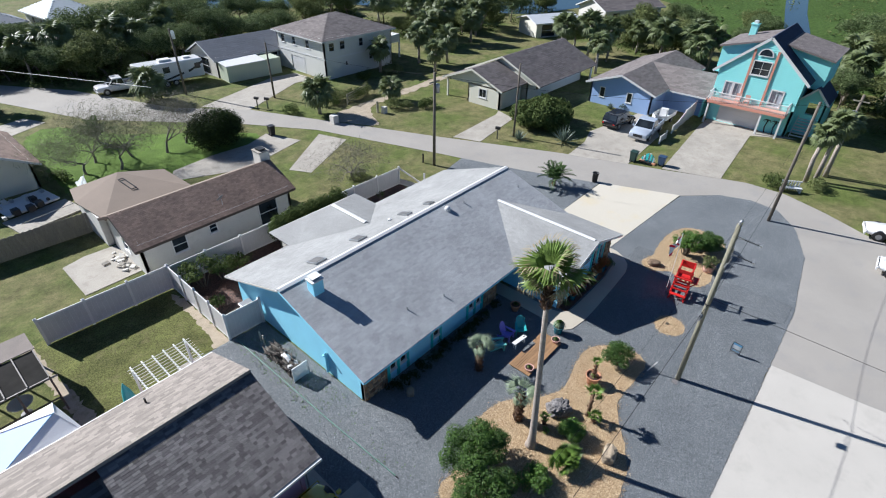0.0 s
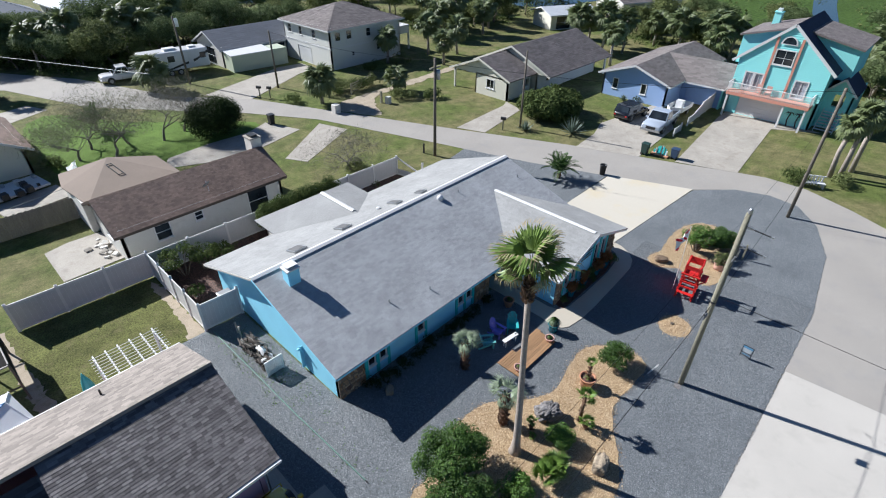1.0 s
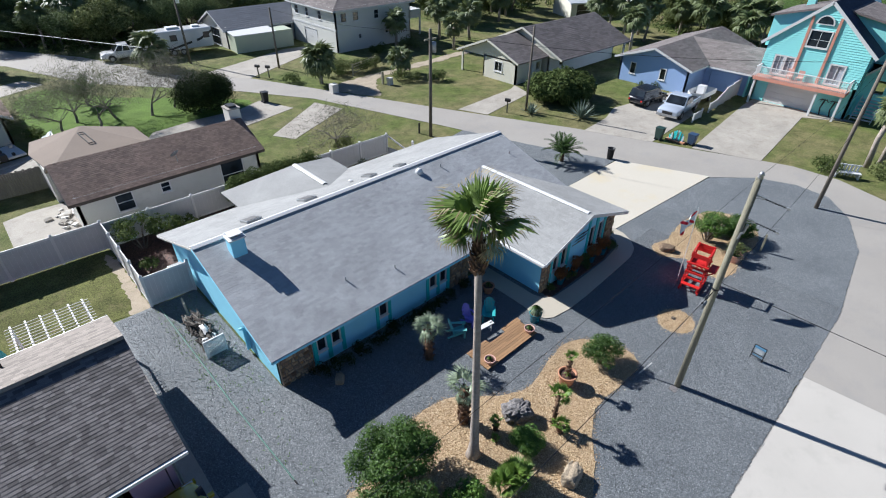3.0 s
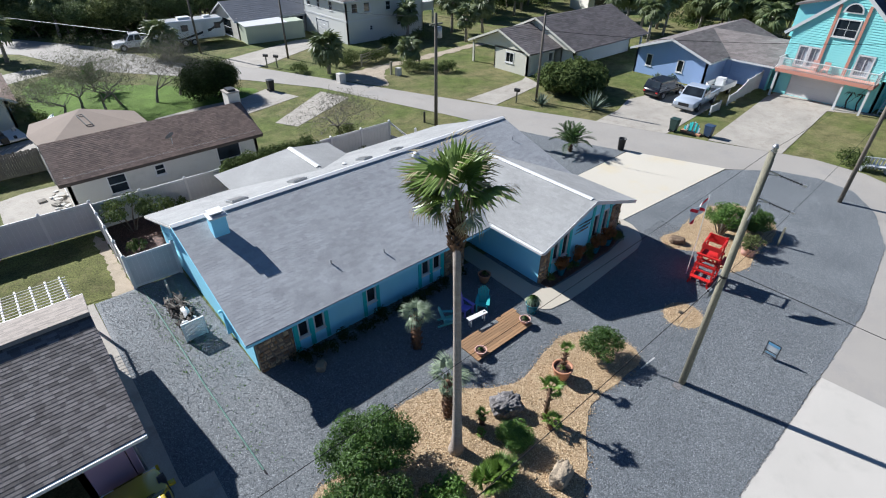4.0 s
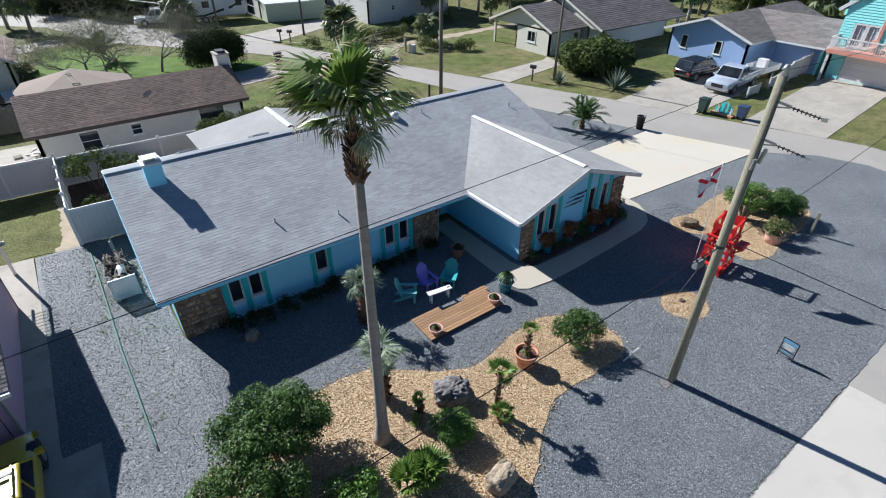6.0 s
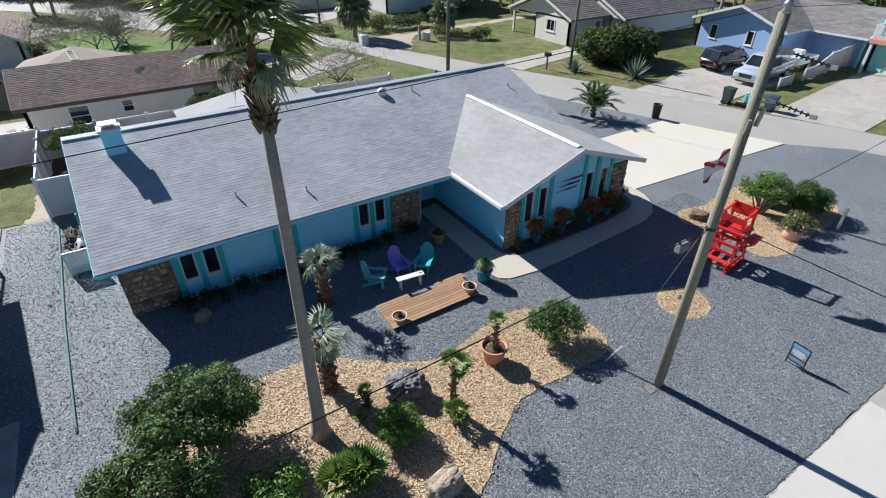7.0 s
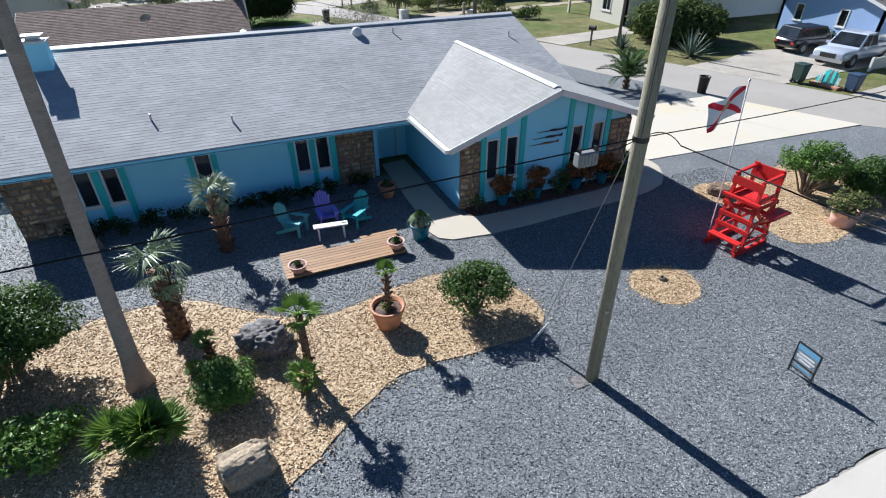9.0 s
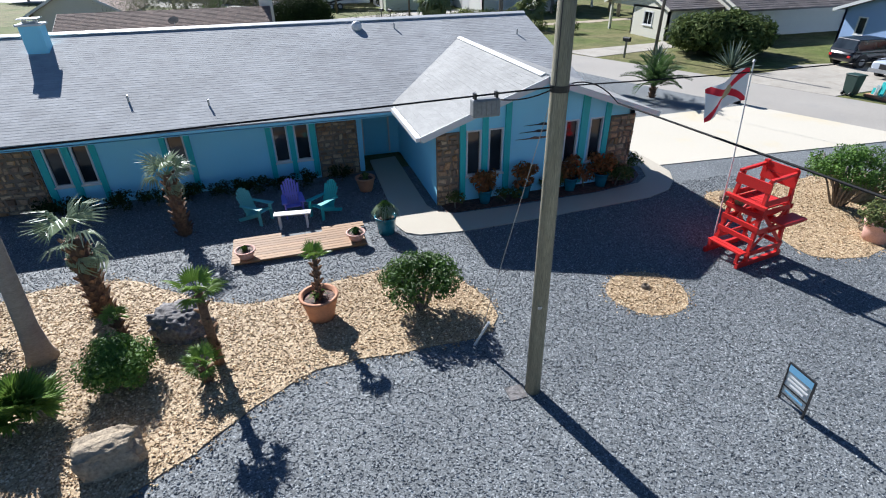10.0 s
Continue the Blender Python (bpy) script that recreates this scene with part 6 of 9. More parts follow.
rng = random.Random(8)
p = bowl("bowl_planter", (-4.84, 6.02, 0.15), "shallow pink clay bowl planter with a small plant", 0.24, 0.22, M_PINKPOT)
tuft(p, 0.17, 0.16, 26, 0.16, L_BUSH, rng)
p = bowl("bowl_planter", (-2.13, 6.08, 0.15), "shallow pink clay bowl planter full of leaves", 0.24, 0.22, M_PINKPOT)
tuft(p, 0.17, 0.2, 60, 0.18, L_BUSH, rng)
p = bowl("plant_pot", (-1.27, 6.42, 0.03), "blue glazed pot with a bushy pale-tipped plant", 0.29, 0.5, M_BLUEPOT, 1.2)
tuft(p, 0.4, 0.46, 260, 0.5, L_SILVER, rng, 0.013)
tuft(p, 0.4, 0.36, 200, 0.55, L_BUSH, rng, 0.014)
p = bowl("plant_pot", (-3.3, 3.2, 0.06), "large terracotta pot holding a young palm", 0.38, 0.56, M_TERRA, 1.1)
booted_trunk(p, [(0, 0, 0.46), (0.03, 0.02, 1.38)], 0.07, 0.05, 18, rng, 0.09)
frond_ring(p, (0.03, 0.02, 1.38), FAN_B, 7, 78, 25, rng, 0.66)
tuft(p, 0.47, 0.25, 24, 0.2, L_BRIGHT, rng)
p = bowl("plant_pot", (-1.32, 9.35, 0.03), "terracotta pot in the shade by the door", 0.3, 0.46, M_TERRA)
tuft(p, 0.33, 0.25, 30, 0.3, L_OAK, rng)

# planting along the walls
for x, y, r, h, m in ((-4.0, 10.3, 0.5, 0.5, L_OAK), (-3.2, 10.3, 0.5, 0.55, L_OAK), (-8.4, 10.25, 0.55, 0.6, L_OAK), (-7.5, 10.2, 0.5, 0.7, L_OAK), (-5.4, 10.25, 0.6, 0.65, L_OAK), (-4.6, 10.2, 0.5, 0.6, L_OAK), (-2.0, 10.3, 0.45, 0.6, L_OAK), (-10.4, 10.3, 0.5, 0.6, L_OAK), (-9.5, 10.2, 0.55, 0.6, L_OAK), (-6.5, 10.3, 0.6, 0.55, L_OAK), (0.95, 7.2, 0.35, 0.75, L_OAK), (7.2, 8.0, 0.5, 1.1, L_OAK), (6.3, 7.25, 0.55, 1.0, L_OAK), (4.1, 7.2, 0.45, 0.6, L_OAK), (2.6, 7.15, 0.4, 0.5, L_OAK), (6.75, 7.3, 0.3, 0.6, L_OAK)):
    # darker leaves along the front wall: the shade below the eave as colour
    shrub("wall_bush", (x, y, 0.03), "low green bush against the blue wall", r, r * 0.8, h, L_DARK if y > 10 else m, int(x * 10) + 200, clumps=16, per=1900, leaf=0.08, stems=False, group="bushes along the house")
for i, (x, y, h) in enumerate(((1.9, 7.3, 0.75), (3.15, 7.28, 0.8), (4.75, 7.32, 0.75), (5.85, 7.32, 0.7))):
    p = bowl("plant_pot", (x, y, 0.06), "teal glazed pot holding a croton with orange leaves", 0.22, 0.42, M_BLUEPOT, 1.15)
    cl = [((rng.uniform(-0.26, 0.26), rng.uniform(-0.16, 0.16), 0.42 + rng.uniform(0.05, h * 0.75)), rng.uniform(0.1, 0.2)) for _ in range(16)]
    v, f = leaf_cloud(cl, 1500, 0.13, 900 + i)
    part("croton_leaves", mesh_np("croton_leaves", v, f, L_CROTON), None, p, "red and orange croton leaves")
for i, x in enumerate((4.2, 5.3, 6.35)):
    shrub("croton", (x, 7.38, 0.05), "croton plant with red and orange leaves", 0.42, 0.3, 0.8 + 0.15 * (i % 2), L_CROTON if i % 2 else L_OLIVE, 40 + i, clumps=18, per=1500, leaf=0.12, stems=False, cr=(0.3, 0.5), group="crotons below the wing windows")

# deck
deck = thing("deck", (-3.53, 6.48, 0), "small low deck of brown cedar planks on gravel", "deck")
for y in (-0.55, 0.0, 0.3):
    part("joist", MB().box(-1.6, 1.6, y - 0.03, y + 0.03, 0.03, 0.12), M_DECK, deck)
PL_W = 0.118
for i in range(10):
    y = -0.68 + i * (PL_W + 0.009)
    if i < 8:
        c = -0.35 + 0.5 * (i % 3)
        part("plank", MB().box(-1.66, c, y, y + PL_W, 0.12, 0.15), M_DECK, deck, bev=0.004)
        part("plank", MB().box(c + 0.005, 1.62, y, y + PL_W, 0.12, 0.15), M_DECK, deck, bev=0.004)
    else:
        part("plank", MB().box(-1.66, -0.45, y, y + PL_W, 0.12, 0.15), M_DECK, deck, bev=0.004)
        part("plank", MB().box(0.6, 1.72, y, y + PL_W, 0.12, 0.15), M_DECK, deck, bev=0.004)


def adirondack(loc, rz, mat, label):
    ob = thing("adirondack_chair", loc, label, "chair", group="chairs by the deck", rz=rz)
    for x in (-0.27, 0.27):
        part("front_leg", MB().box(x - 0.02, x + 0.02, -0.42, -0.32, 0, 0.53), mat, ob)
        part("rear_leg", MB().beam((x * 0.9, -0.36, 0.36), (x * 0.9, 0.48, 0.04), 0.03, 0.1), mat, ob)
        part("armrest", MB().add([(x - 0.09, -0.47, 0.53), (x + 0.09, -0.47, 0.53), (x + 0.07, 0.3, 0.53), (x - 0.04, 0.3, 0.53), (x - 0.09, -0.47, 0.555), (x + 0.09, -0.47, 0.555), (x + 0.07, 0.3, 0.555), (x - 0.04, 0.3, 0.555)], [(0, 3, 2, 1), (4, 5, 6, 7), (0, 1, 5, 4), (1, 2, 6, 5), (2, 3, 7, 6), (3, 0, 4, 7)]), mat, ob)
    for i in range(6):
        y = -0.38 + i * 0.095
        z = 0.37 - i * 0.028
        part("seat_slat", MB().box(-0.25, 0.25, y, y + 0.082, z, z + 0.02), mat, ob)
    tops = (0.84, 0.93, 0.98, 1.0, 0.98, 0.93, 0.84)
    for i, h in enumerate(tops):
        a = (i - 3) * 0.055
        x0, x1 = (i - 3) * 0.066, (i - 3) * 0.083
        part("back_slat", MB().beam((x0, 0.14, 0.24), (x1, 0.14 + (h - 0.24) * 0.42, h), 0.062, 0.02), mat, ob)
    part("back_rail", MB().box(-0.27, 0.27, 0.3, 0.33, 0.5, 0.57).box(-0.22, 0.22, 0.17, 0.2, 0.2, 0.28), mat, ob)
    ob.scale = (0.9, 0.9, 0.94)
    return ob


adirondack((-4.62, 8.25, 0.03), 52, M_PALETEAL, "faded pale teal adirondack chair on gravel")
adirondack((-3.58, 8.4, 0.03), 4, M_PURPLE, "violet painted adirondack chair on gravel")
adirondack((-2.72, 8.05, 0.03), -50, M_TEAL, "teal painted adirondack chair near the deck")
bench = thing("low_bench", (-3.63, 7.48, 0.03), "low white bench table before the chairs", "bench", rz=-7)
part("top", MB().box(-0.49, 0.49, -0.12, 0.12, 0.43, 0.465), M_WHITE, bench, bev=0.008)
part("handle_slot", MB().box(0.32, 0.44, -0.02, 0.03, 0.4655, 0.469), M_BLACK, bench)
for x in (-0.36, 0.36):
    part("leg", MB().box(x - 0.025, x + 0.025, -0.09, -0.05, 0, 0.43).box(x - 0.025, x + 0.025, 0.05, 0.09, 0, 0.43).box(x - 0.02, x + 0.02, -0.05, 0.05, 0.36, 0.43), M_WHITE, bench)

# ---------------------------------------------------------------- lifeguard stand and flag
lg = thing("lifeguard_stand", (6.98, 2.62, 0.03), "tall bright red wooden lifeguard chair on gravel", "lifeguard chair", rz=8)
R = M_RED
LH = 2.15
legs = [((-0.6, -0.52, 0), (-0.42, -0.4, LH - 0.15)), ((-0.6, 0.52, 0), (-0.42, 0.4, LH - 0.15)), ((0.6, -0.52, 0), (0.42, -0.4, LH)), ((0.6, 0.52, 0), (0.42, 0.4, LH))]
for a, b in legs:
    part("leg", MB().beam(a, b, 0.09, 0.09), R, lg)
for z in (0.34, 0.85, 1.3):
    k = z / LH
    for s in (-1, 1):
        y = s * (0.52 - 0.12 * k + 0.06)
        part("side_rail", MB().beam((-0.64 + 0.18 * k, y, z), (0.64 - 0.18 * k, y, z), 0.035, 0.11), R, lg)
    part("rear_rail", MB().beam((0.63 - 0.18 * k, -0.55, z), (0.63 - 0.18 * k, 0.55, z), 0.035, 0.11), R, lg)
for s in (-1, 1):
    part("brace", MB().beam((-0.56, s * 0.5, 0.36), (0.5, s * 0.47, 1.28), 0.03, 0.08), R, lg)
    part("brace", MB().beam((0.56, s * 0.53, 0.36), (-0.46, s * 0.5, 1.28), 0.03, 0.08), R, lg)
    part("armrest", MB().beam((-0.5, s * 0.44, 2.02), (0.46, s * 0.44, 2.06), 0.08, 0.06), R, lg)
    part("side_board", MB().beam((-0.5, s * 0.45, 1.48), (0.47, s * 0.45, 1.48), 0.035, 0.12), R, lg)
    part("skid", MB().beam((-0.92, s * 0.52, 0.07), (0.72, s * 0.52, 0.07), 0.08, 0.12), R, lg)
for a, b in (((0.54, -0.5, 0.4), (0.46, 0.44, 1.25)), ((0.54, 0.5, 0.4), (0.46, -0.44, 1.25))):
    part("brace", MB().beam(a, b, 0.03, 0.08), R, lg)
for z in (0.62, 0.92, 1.2):
    x = -0.62 + 0.18 * z / LH
    part("rung", MB().box(x - 0.04, x + 0.02, -0.55, 0.55, z - 0.05, z + 0.05), R, lg)
for i in range(5):
    part("seat_plank", MB().box(-0.44 + i * 0.172, -0.44 + i * 0.172 + 0.158, -0.46, 0.46, 1.36, 1.395), R, lg)
for i in range(2):
    part("back_plank", MB().box(0.4, 0.435, -0.5, 0.5, 1.72 + i * 0.21, 1.72 + i * 0.21 + 0.2), R, lg)
part("front_board", MB().box(-0.5, -0.46, -0.5, 0.5, 1.74, 1.96), R, lg)
part("front_rail", MB().box(-0.62, -0.52, -0.6, 0.6, 1.4, 1.47), R, lg)
for i in range(2):
    part("step_plank", MB().box(-0.9 + i * 0.13, -0.9 + i * 0.13 + 0.115, -0.52, 0.52, 0.34, 0.375), R, lg)
for y in (-0.45, 0.45):
    part("step_leg", MB().box(-0.9, -0.83, y - 0.04, y + 0.04, 0.1, 0.34), R, lg)
part("side_table", MB().box(-0.25, 0.6, -0.98, -0.56, 1.1, 1.14), R, lg)
for x in (-0.1, 0.5):
    part("side_brace", MB().beam((x, -0.54, 0.78), (x, -0.95, 1.1), 0.05, 0.05), R, lg)

lg.scale = (0.93, 0.86, 1.05)

M_FLAG = bpy.data.materials.new("flag_cloth")
_nt, _p = nodes_of(M_FLAG)
_uv = _nt.nodes.new("ShaderNodeAttribute")
_uv.attribute_name = "cloth"
_sep = _nt.nodes.new("ShaderNodeSeparateXYZ")
_nt.links.new(_uv.outputs["Vector"], _sep.inputs[0])


def mnode(nt, op, a, b=None):
    n = nt.nodes.new("ShaderNodeMath")
    n.operation = op
    for i, q in enumerate((a, b)):
        if q is None:
            continue
        if isinstance(q, (int, float)):
            n.inputs[i].default_value = q
        else:
            nt.links.new(q, n.inputs[i])
    return n.outputs[0]


_d1 = mnode(_nt, "ABSOLUTE", mnode(_nt, "SUBTRACT", _sep.outputs[0], _sep.outputs[1]))
_d2 = mnode(_nt, "ABSOLUTE", mnode(_nt, "SUBTRACT", mnode(_nt, "ADD", _sep.outputs[0], _sep.outputs[1]), 1.0))
_cross = mnode(_nt, "LESS_THAN", mnode(_nt, "MINIMUM", _d1, _d2), 0.11)
_cx, _cy = mnode(_nt, "SUBTRACT", _sep.outputs[0], 0.5), mnode(_nt, "SUBTRACT", _sep.outputs[1], 0.5)
_disc = mnode(_nt, "LESS_THAN", mnode(_nt, "ADD", mnode(_nt, "MULTIPLY", mnode(_nt, "MULTIPLY", _cx, _cx), 2.2), mnode(_nt, "MULTIPLY", _cy, _cy)), 0.035)
_c = mix_node(_nt, (0.78, 0.78, 0.78), (0.62, 0.02, 0.04), _cross)
_c = mix_node(_nt, _c, (0.45, 0.38, 0.22), _disc)
_nt.links.new(_c, _p.inputs["Base Color"])
_p.inputs["Roughness"].default_value = 0.85


def flag_mesh(w, h, wave=0.09, sag=0.25, nx=26, ny=14):
    me = bpy.data.meshes.new("cloth")
    vs, fs, uv = [], [], []
    for j in range(ny + 1):
        for i in range(nx + 1):
            u, v = i / nx, j / ny
            vs.append((u * w * (1 - 0.12 * sag), wave * u * math.sin(u * 9 + v * 2.2) + 0.04 * math.sin(v * 6 + u * 4) * u, v * h - sag * u * u * w + 0.03 * math.sin(u * 7)))
            uv.append((u, v, 0))
    for j in range(ny):
        for i in range(nx):
            k = j * (nx + 1) + i
            fs.append((k, k + 1, k + nx + 2, k + nx + 1))
    me.from_pydata(vs, [], fs)
    at = me.attributes.new("cloth", "FLOAT_VECTOR", "POINT")
    at.data.foreach_set("vector", np.array(uv, dtype=np.float32).ravel())
    me.update()
    return me


fl = thing("flag_pole", (6.55, 3.3, 0.05), "white flagpole with a red saltire flag on white cloth", "flag")
part("pole", MB().tube([(0.1, 0, 0), (0.0, 0, 2.2), (-0.16, 0.05, 4.4)], 0.016, 8), M_WHITE, fl)
part("finial", MB().lathe([(0.01, 0), (0.035, 0.03), (0.01, 0.07)], 10, (-0.16, 0.05, 4.4)), M_STEEL, fl)
part("flag", flag_mesh(0.9, 0.7, wave=0.12, sag=0.45), M_FLAG, fl, "white flag with a red diagonal cross", smooth=True, at=pose(-0.13, 0.04, 3.6, 0, 6, 166))

# the far bed
M_GREYBARK = surface("pale_grey_bark", (0.24, 0.215, 0.185), 0.95, 14, 2.0, 0.3, 0.8, 0.02)
ob = shrub("flowering_bush", (11.55, 3.9, 0.05), "leafy bush on grey forking stems in tan chips", 1.15, 1.1, 2.0, L_CLIP, 61, clumps=64, per=2300, leaf=0.085, cr=(0.13, 0.25))
for a in range(4):
    q = Vector((math.cos(a * 1.6 + 0.4), math.sin(a * 1.6 + 0.4), 0))
    part("stem", MB().tube([(0, 0, -0.05), q * 0.12 + UP * 0.35, q * 0.5 + UP * 0.95, q * 0.75 + UP * 1.4], [0.06, 0.05, 0.035, 0.02], 7), M_GREYBARK, ob, smooth=True)
shrub("flowering_bush", (13.1, 2.9, 0.05), "dense rounded green bush in tan chips", 0.95, 0.9, 1.3, L_BUSH, 62, clumps=44, per=3000, leaf=0.08, stems=False, cr=(0.34, 0.46))
p = bowl("plant_pot", (10.65, 2.05, 0.05), "round pale pink pot with a leafy plant", 0.4, 0.5, M_PINKPOT, 1.25)
cl = [((rng.uniform(-0.4, 0.4), rng.uniform(-0.35, 0.35), 0.5 + rng.uniform(0.0, 0.42)), rng.uniform(0.12, 0.22)) for _ in range(22)]
v, f = leaf_cloud(cl, 1500, 0.1, 931)
part("plant", mesh_np("plant", v, f, L_OLIVE), None, p, "yellowish green leaves")
pst = thing("garden_post", (12.8, 1.35, 0.03), "short weathered wooden post in gravel", "post")
part("post", MB().box(-0.05, 0.05, -0.05, 0.05, -0.05, 1.1), M_POLE, pst)

# cut stump in the round patch
solo("stump", MB().lathe([(0.1, 0.0), (0.085, 0.06), (0.06, 0.08), (0.03, 0.04)], 12), M_BARK, "small dark cut stump in tan chips", "stump", loc=(3.72, 2.05, 0.04))

# yard sign
sg = thing("yard_sign", (3.84, -1.63, 0.03), "small blue and white yard sign in a black metal frame", "sign", rz=-3)
tilt = Matrix.Rotation(radians(-5), 4, "Y")
for y in (-0.235, 0.235):
    part("frame_bar", MB().box(-0.014, 0.014, y - 0.014, y + 0.014, -0.05, 0.82).moved(tilt), M_BLACK, sg)
for z in (0.16, 0.34, 0.81):
    part("frame_bar", MB().box(-0.014, 0.014, -0.235, 0.235, z - 0.014, z + 0.014).moved(tilt), M_BLACK, sg)
M_SIGN = leaf_mat("sign_pale_sheet", (0.8, 0.86, 0.9), (0.9, 0.93, 0.95), 0.45, 0.82)
M_SIGNB = surface("sign_blue", (0.16, 0.36, 0.55), 0.4, 20, 2.0, 0.05, 0.0, 0.001)
part("panel", MB().box(-0.008, 0.008, -0.225, 0.225, 0.355, 0.795).moved(tilt), M_SIGN, sg, "pale blue sign panel")
part("lower_panel", MB().box(-0.008, 0.008, -0.225, 0.225, 0.175, 0.325).moved(tilt), M_SIGN, sg)
part("band", MB().box(-0.014, -0.008, -0.22, 0.22, 0.66, 0.79).moved(tilt), M_SIGNB, sg)
for w, z in ((0.16, 0.58), (0.19, 0.5), (0.13, 0.42), (0.17, 0.25)):
    part("text_bar", MB().box(-0.013, -0.008, -w, w, z - 0.02, z + 0.02).moved(tilt), M_WHITE if z > 0.3 else M_SIGNB, sg)


# ---------------------------------------------------------------- poles and wires
M_WIRE = surface("cable_sheath", (0.018, 0.018, 0.02), 0.85, 30, 2.0, 0.2, 0.0, 0.001, spec=0.15)
M_OLDPOLE = surface("dark_weathered_pole", (0.17, 0.145, 0.115), 0.9, 22, 1.5, 0.3, 0.7, 0.01, stretch=(6, 6, 0.35))


def pole(loc, h, label, r=0.15, lean=(0, 0), wood=None):
    ob = thing("utility_pole", loc, label, "utility pole")
    part("pole", MB().tube([(0, 0, -0.1), (lean[0] * 0.5, lean[1] * 0.5, h * 0.5), (lean[0], lean[1], h)], [r, r * 0.9, r * 0.76], 14), wood or M_OLDPOLE, ob, smooth=True)
    return ob


def wire(a, b, sag, r, label, mat=None, n=18):
    a, b = Vector(a), Vector(b)
    pts = [a.lerp(b, i / n) - UP * (sag * 4 * (i / n) * (1 - i / n)) for i in range(n + 1)]
    return solo("overhead_wire", MB().tube(pts, r, 5), mat or M_WIRE, label, "wire")


up1 = pole((-0.03, 0.02, 0), 9.5, "weathered wooden utility pole rising from the gravel", 0.128, (-0.15, 0.0), M_POLE)
part("collar", MB().tube([(-0.08, 0.0, 5.12), (-0.08, 0.0, 5.2)], 0.122, 14), M_BLACK, up1)
for z, n in ((8.95, 7), (8.1, 6)):      # strain insulators held out over the street
    part("bracket", MB().beam((-0.15, -0.08, z), (-0.1, -0.36, z - 0.05), 0.03, 0.05).beam((-0.15, -0.08, z - 0.12), (-0.1, -0.36, z - 0.07), 0.02, 0.03), M_STEEL, up1)
    part("insulator_rod", MB().tube([(-0.1, -0.34, z - 0.06), (0.0, -0.98, z - 0.16)], 0.014, 6), M_BLACK, up1)
    for i in range(n):
        q = i / (n - 1)
        c = Vector((-0.1, -0.42, z - 0.075)).lerp(Vector((-0.01, -0.9, z - 0.15)), q)
        d = Vector((0.015, -0.095, -0.015)).normalized() * 0.012
        part("insulator_disc", MB().tube([c - d, c + d], 0.04, 10), M_BLACK, up1)
    part("clamp", MB().box(-0.03, 0.03, -1.06, -0.96, z - 0.2, z - 0.13), M_STEEL, up1)
part("fuse_holder", MB().tube([(-0.28, -0.1, 7.4), (-0.33, -0.14, 7.68)], 0.032, 8), M_SPLICE, up1)
part("arrester", MB().tube([(-0.02, -0.12, 7.5), (0.0, -0.16, 7.85)], 0.045, 8), M_STEEL, up1)
part("ground_wire", MB().tube([(-0.22, -0.12, 9.3), (-0.24, -0.13, 7.6), (-0.21, -0.13, 5.2)], 0.008, 5), M_BLACK, up1)
part("cap_insulator", MB().lathe([(0.05, 0), (0.09, 0.05), (0.05, 0.1), (0.09, 0.14), (0.04, 0.24)], 12, (-0.18, -0.03, 9.48)), M_STEEL, up1, smooth=True)
part("ground_plate", MB().box(-0.45, -0.14, -0.12, 0.18, 0.02, 0.05), M_LAVA, up1)
part("staple", MB().box(-0.13, -0.07, -0.14, -0.12, 1.9, 1.94), M_STEEL, up1)
wire((-42, 0.4, 9.2), (-0.32, -0.03, 9.65), 0.3, 0.005, "thin top power wire along the street")
wire((-42, 0.1, 5.1), (-0.2, 0.0, 5.18), 0.25, 0.011, "thick telephone cable along the street")
wire((0.0, 0.0, 5.18), (20.5, 0.5, 6.0), 0.35, 0.009, "telephone cable towards the next pole")
wire((-0.3, 0.0, 9.6), (20.5, 0.5, 9.6), 0.4, 0.005, "top power wire towards the next pole")
wire((0.76, 0.04, 4.9), (-1.05, -16, 6.2), 0.0, 0.011, "thick cable crossing the street")
wire((-0.95, 0.0, 5.1), (-0.18, 0.02, 5.16), 0.06, 0.008, "slack loop of telephone cable beside the pole", n=8)
wire((0.05, 0.02, 5.2), (0.76, 0.04, 4.9), -0.1, 0.008, "bent loop of telephone cable at the pole", n=8)
wire((-0.55, 1.35, 0.1), (-0.12, 0.1, 5.2), 0.0, 0.005, "steel guy wire of the utility pole", M_STEEL)
sp = thing("splice_box", (-1.08, 0.0, 5.02), "grey ribbed cable splice box hanging on the telephone cable", "cable box")
part("case", MB().box(-0.17, 0.17, -0.07, 0.07, -0.11, 0.1), M_SPLICE, sp, bev=0.02)
for i in range(5):
    part("rib", MB().box(-0.13 + i * 0.06, -0.11 + i * 0.06, -0.08, 0.08, -0.08, 0.08), M_SPLICE, sp)
part("clamp", MB().box(-0.15, -0.12, -0.03, 0.03, 0.1, 0.17).box(0.12, 0.15, -0.03, 0.03, 0.1, 0.17), M_BLACK, sp)
gd = thing("guy_guard", (-0.58, 1.42, 0.03), "white plastic guard on the guy wire", "guy guard")
part("guard", MB().tube([(0, 0, 0), (0.15, -0.3, 0.75)], 0.025, 8), M_WHITE, gd)

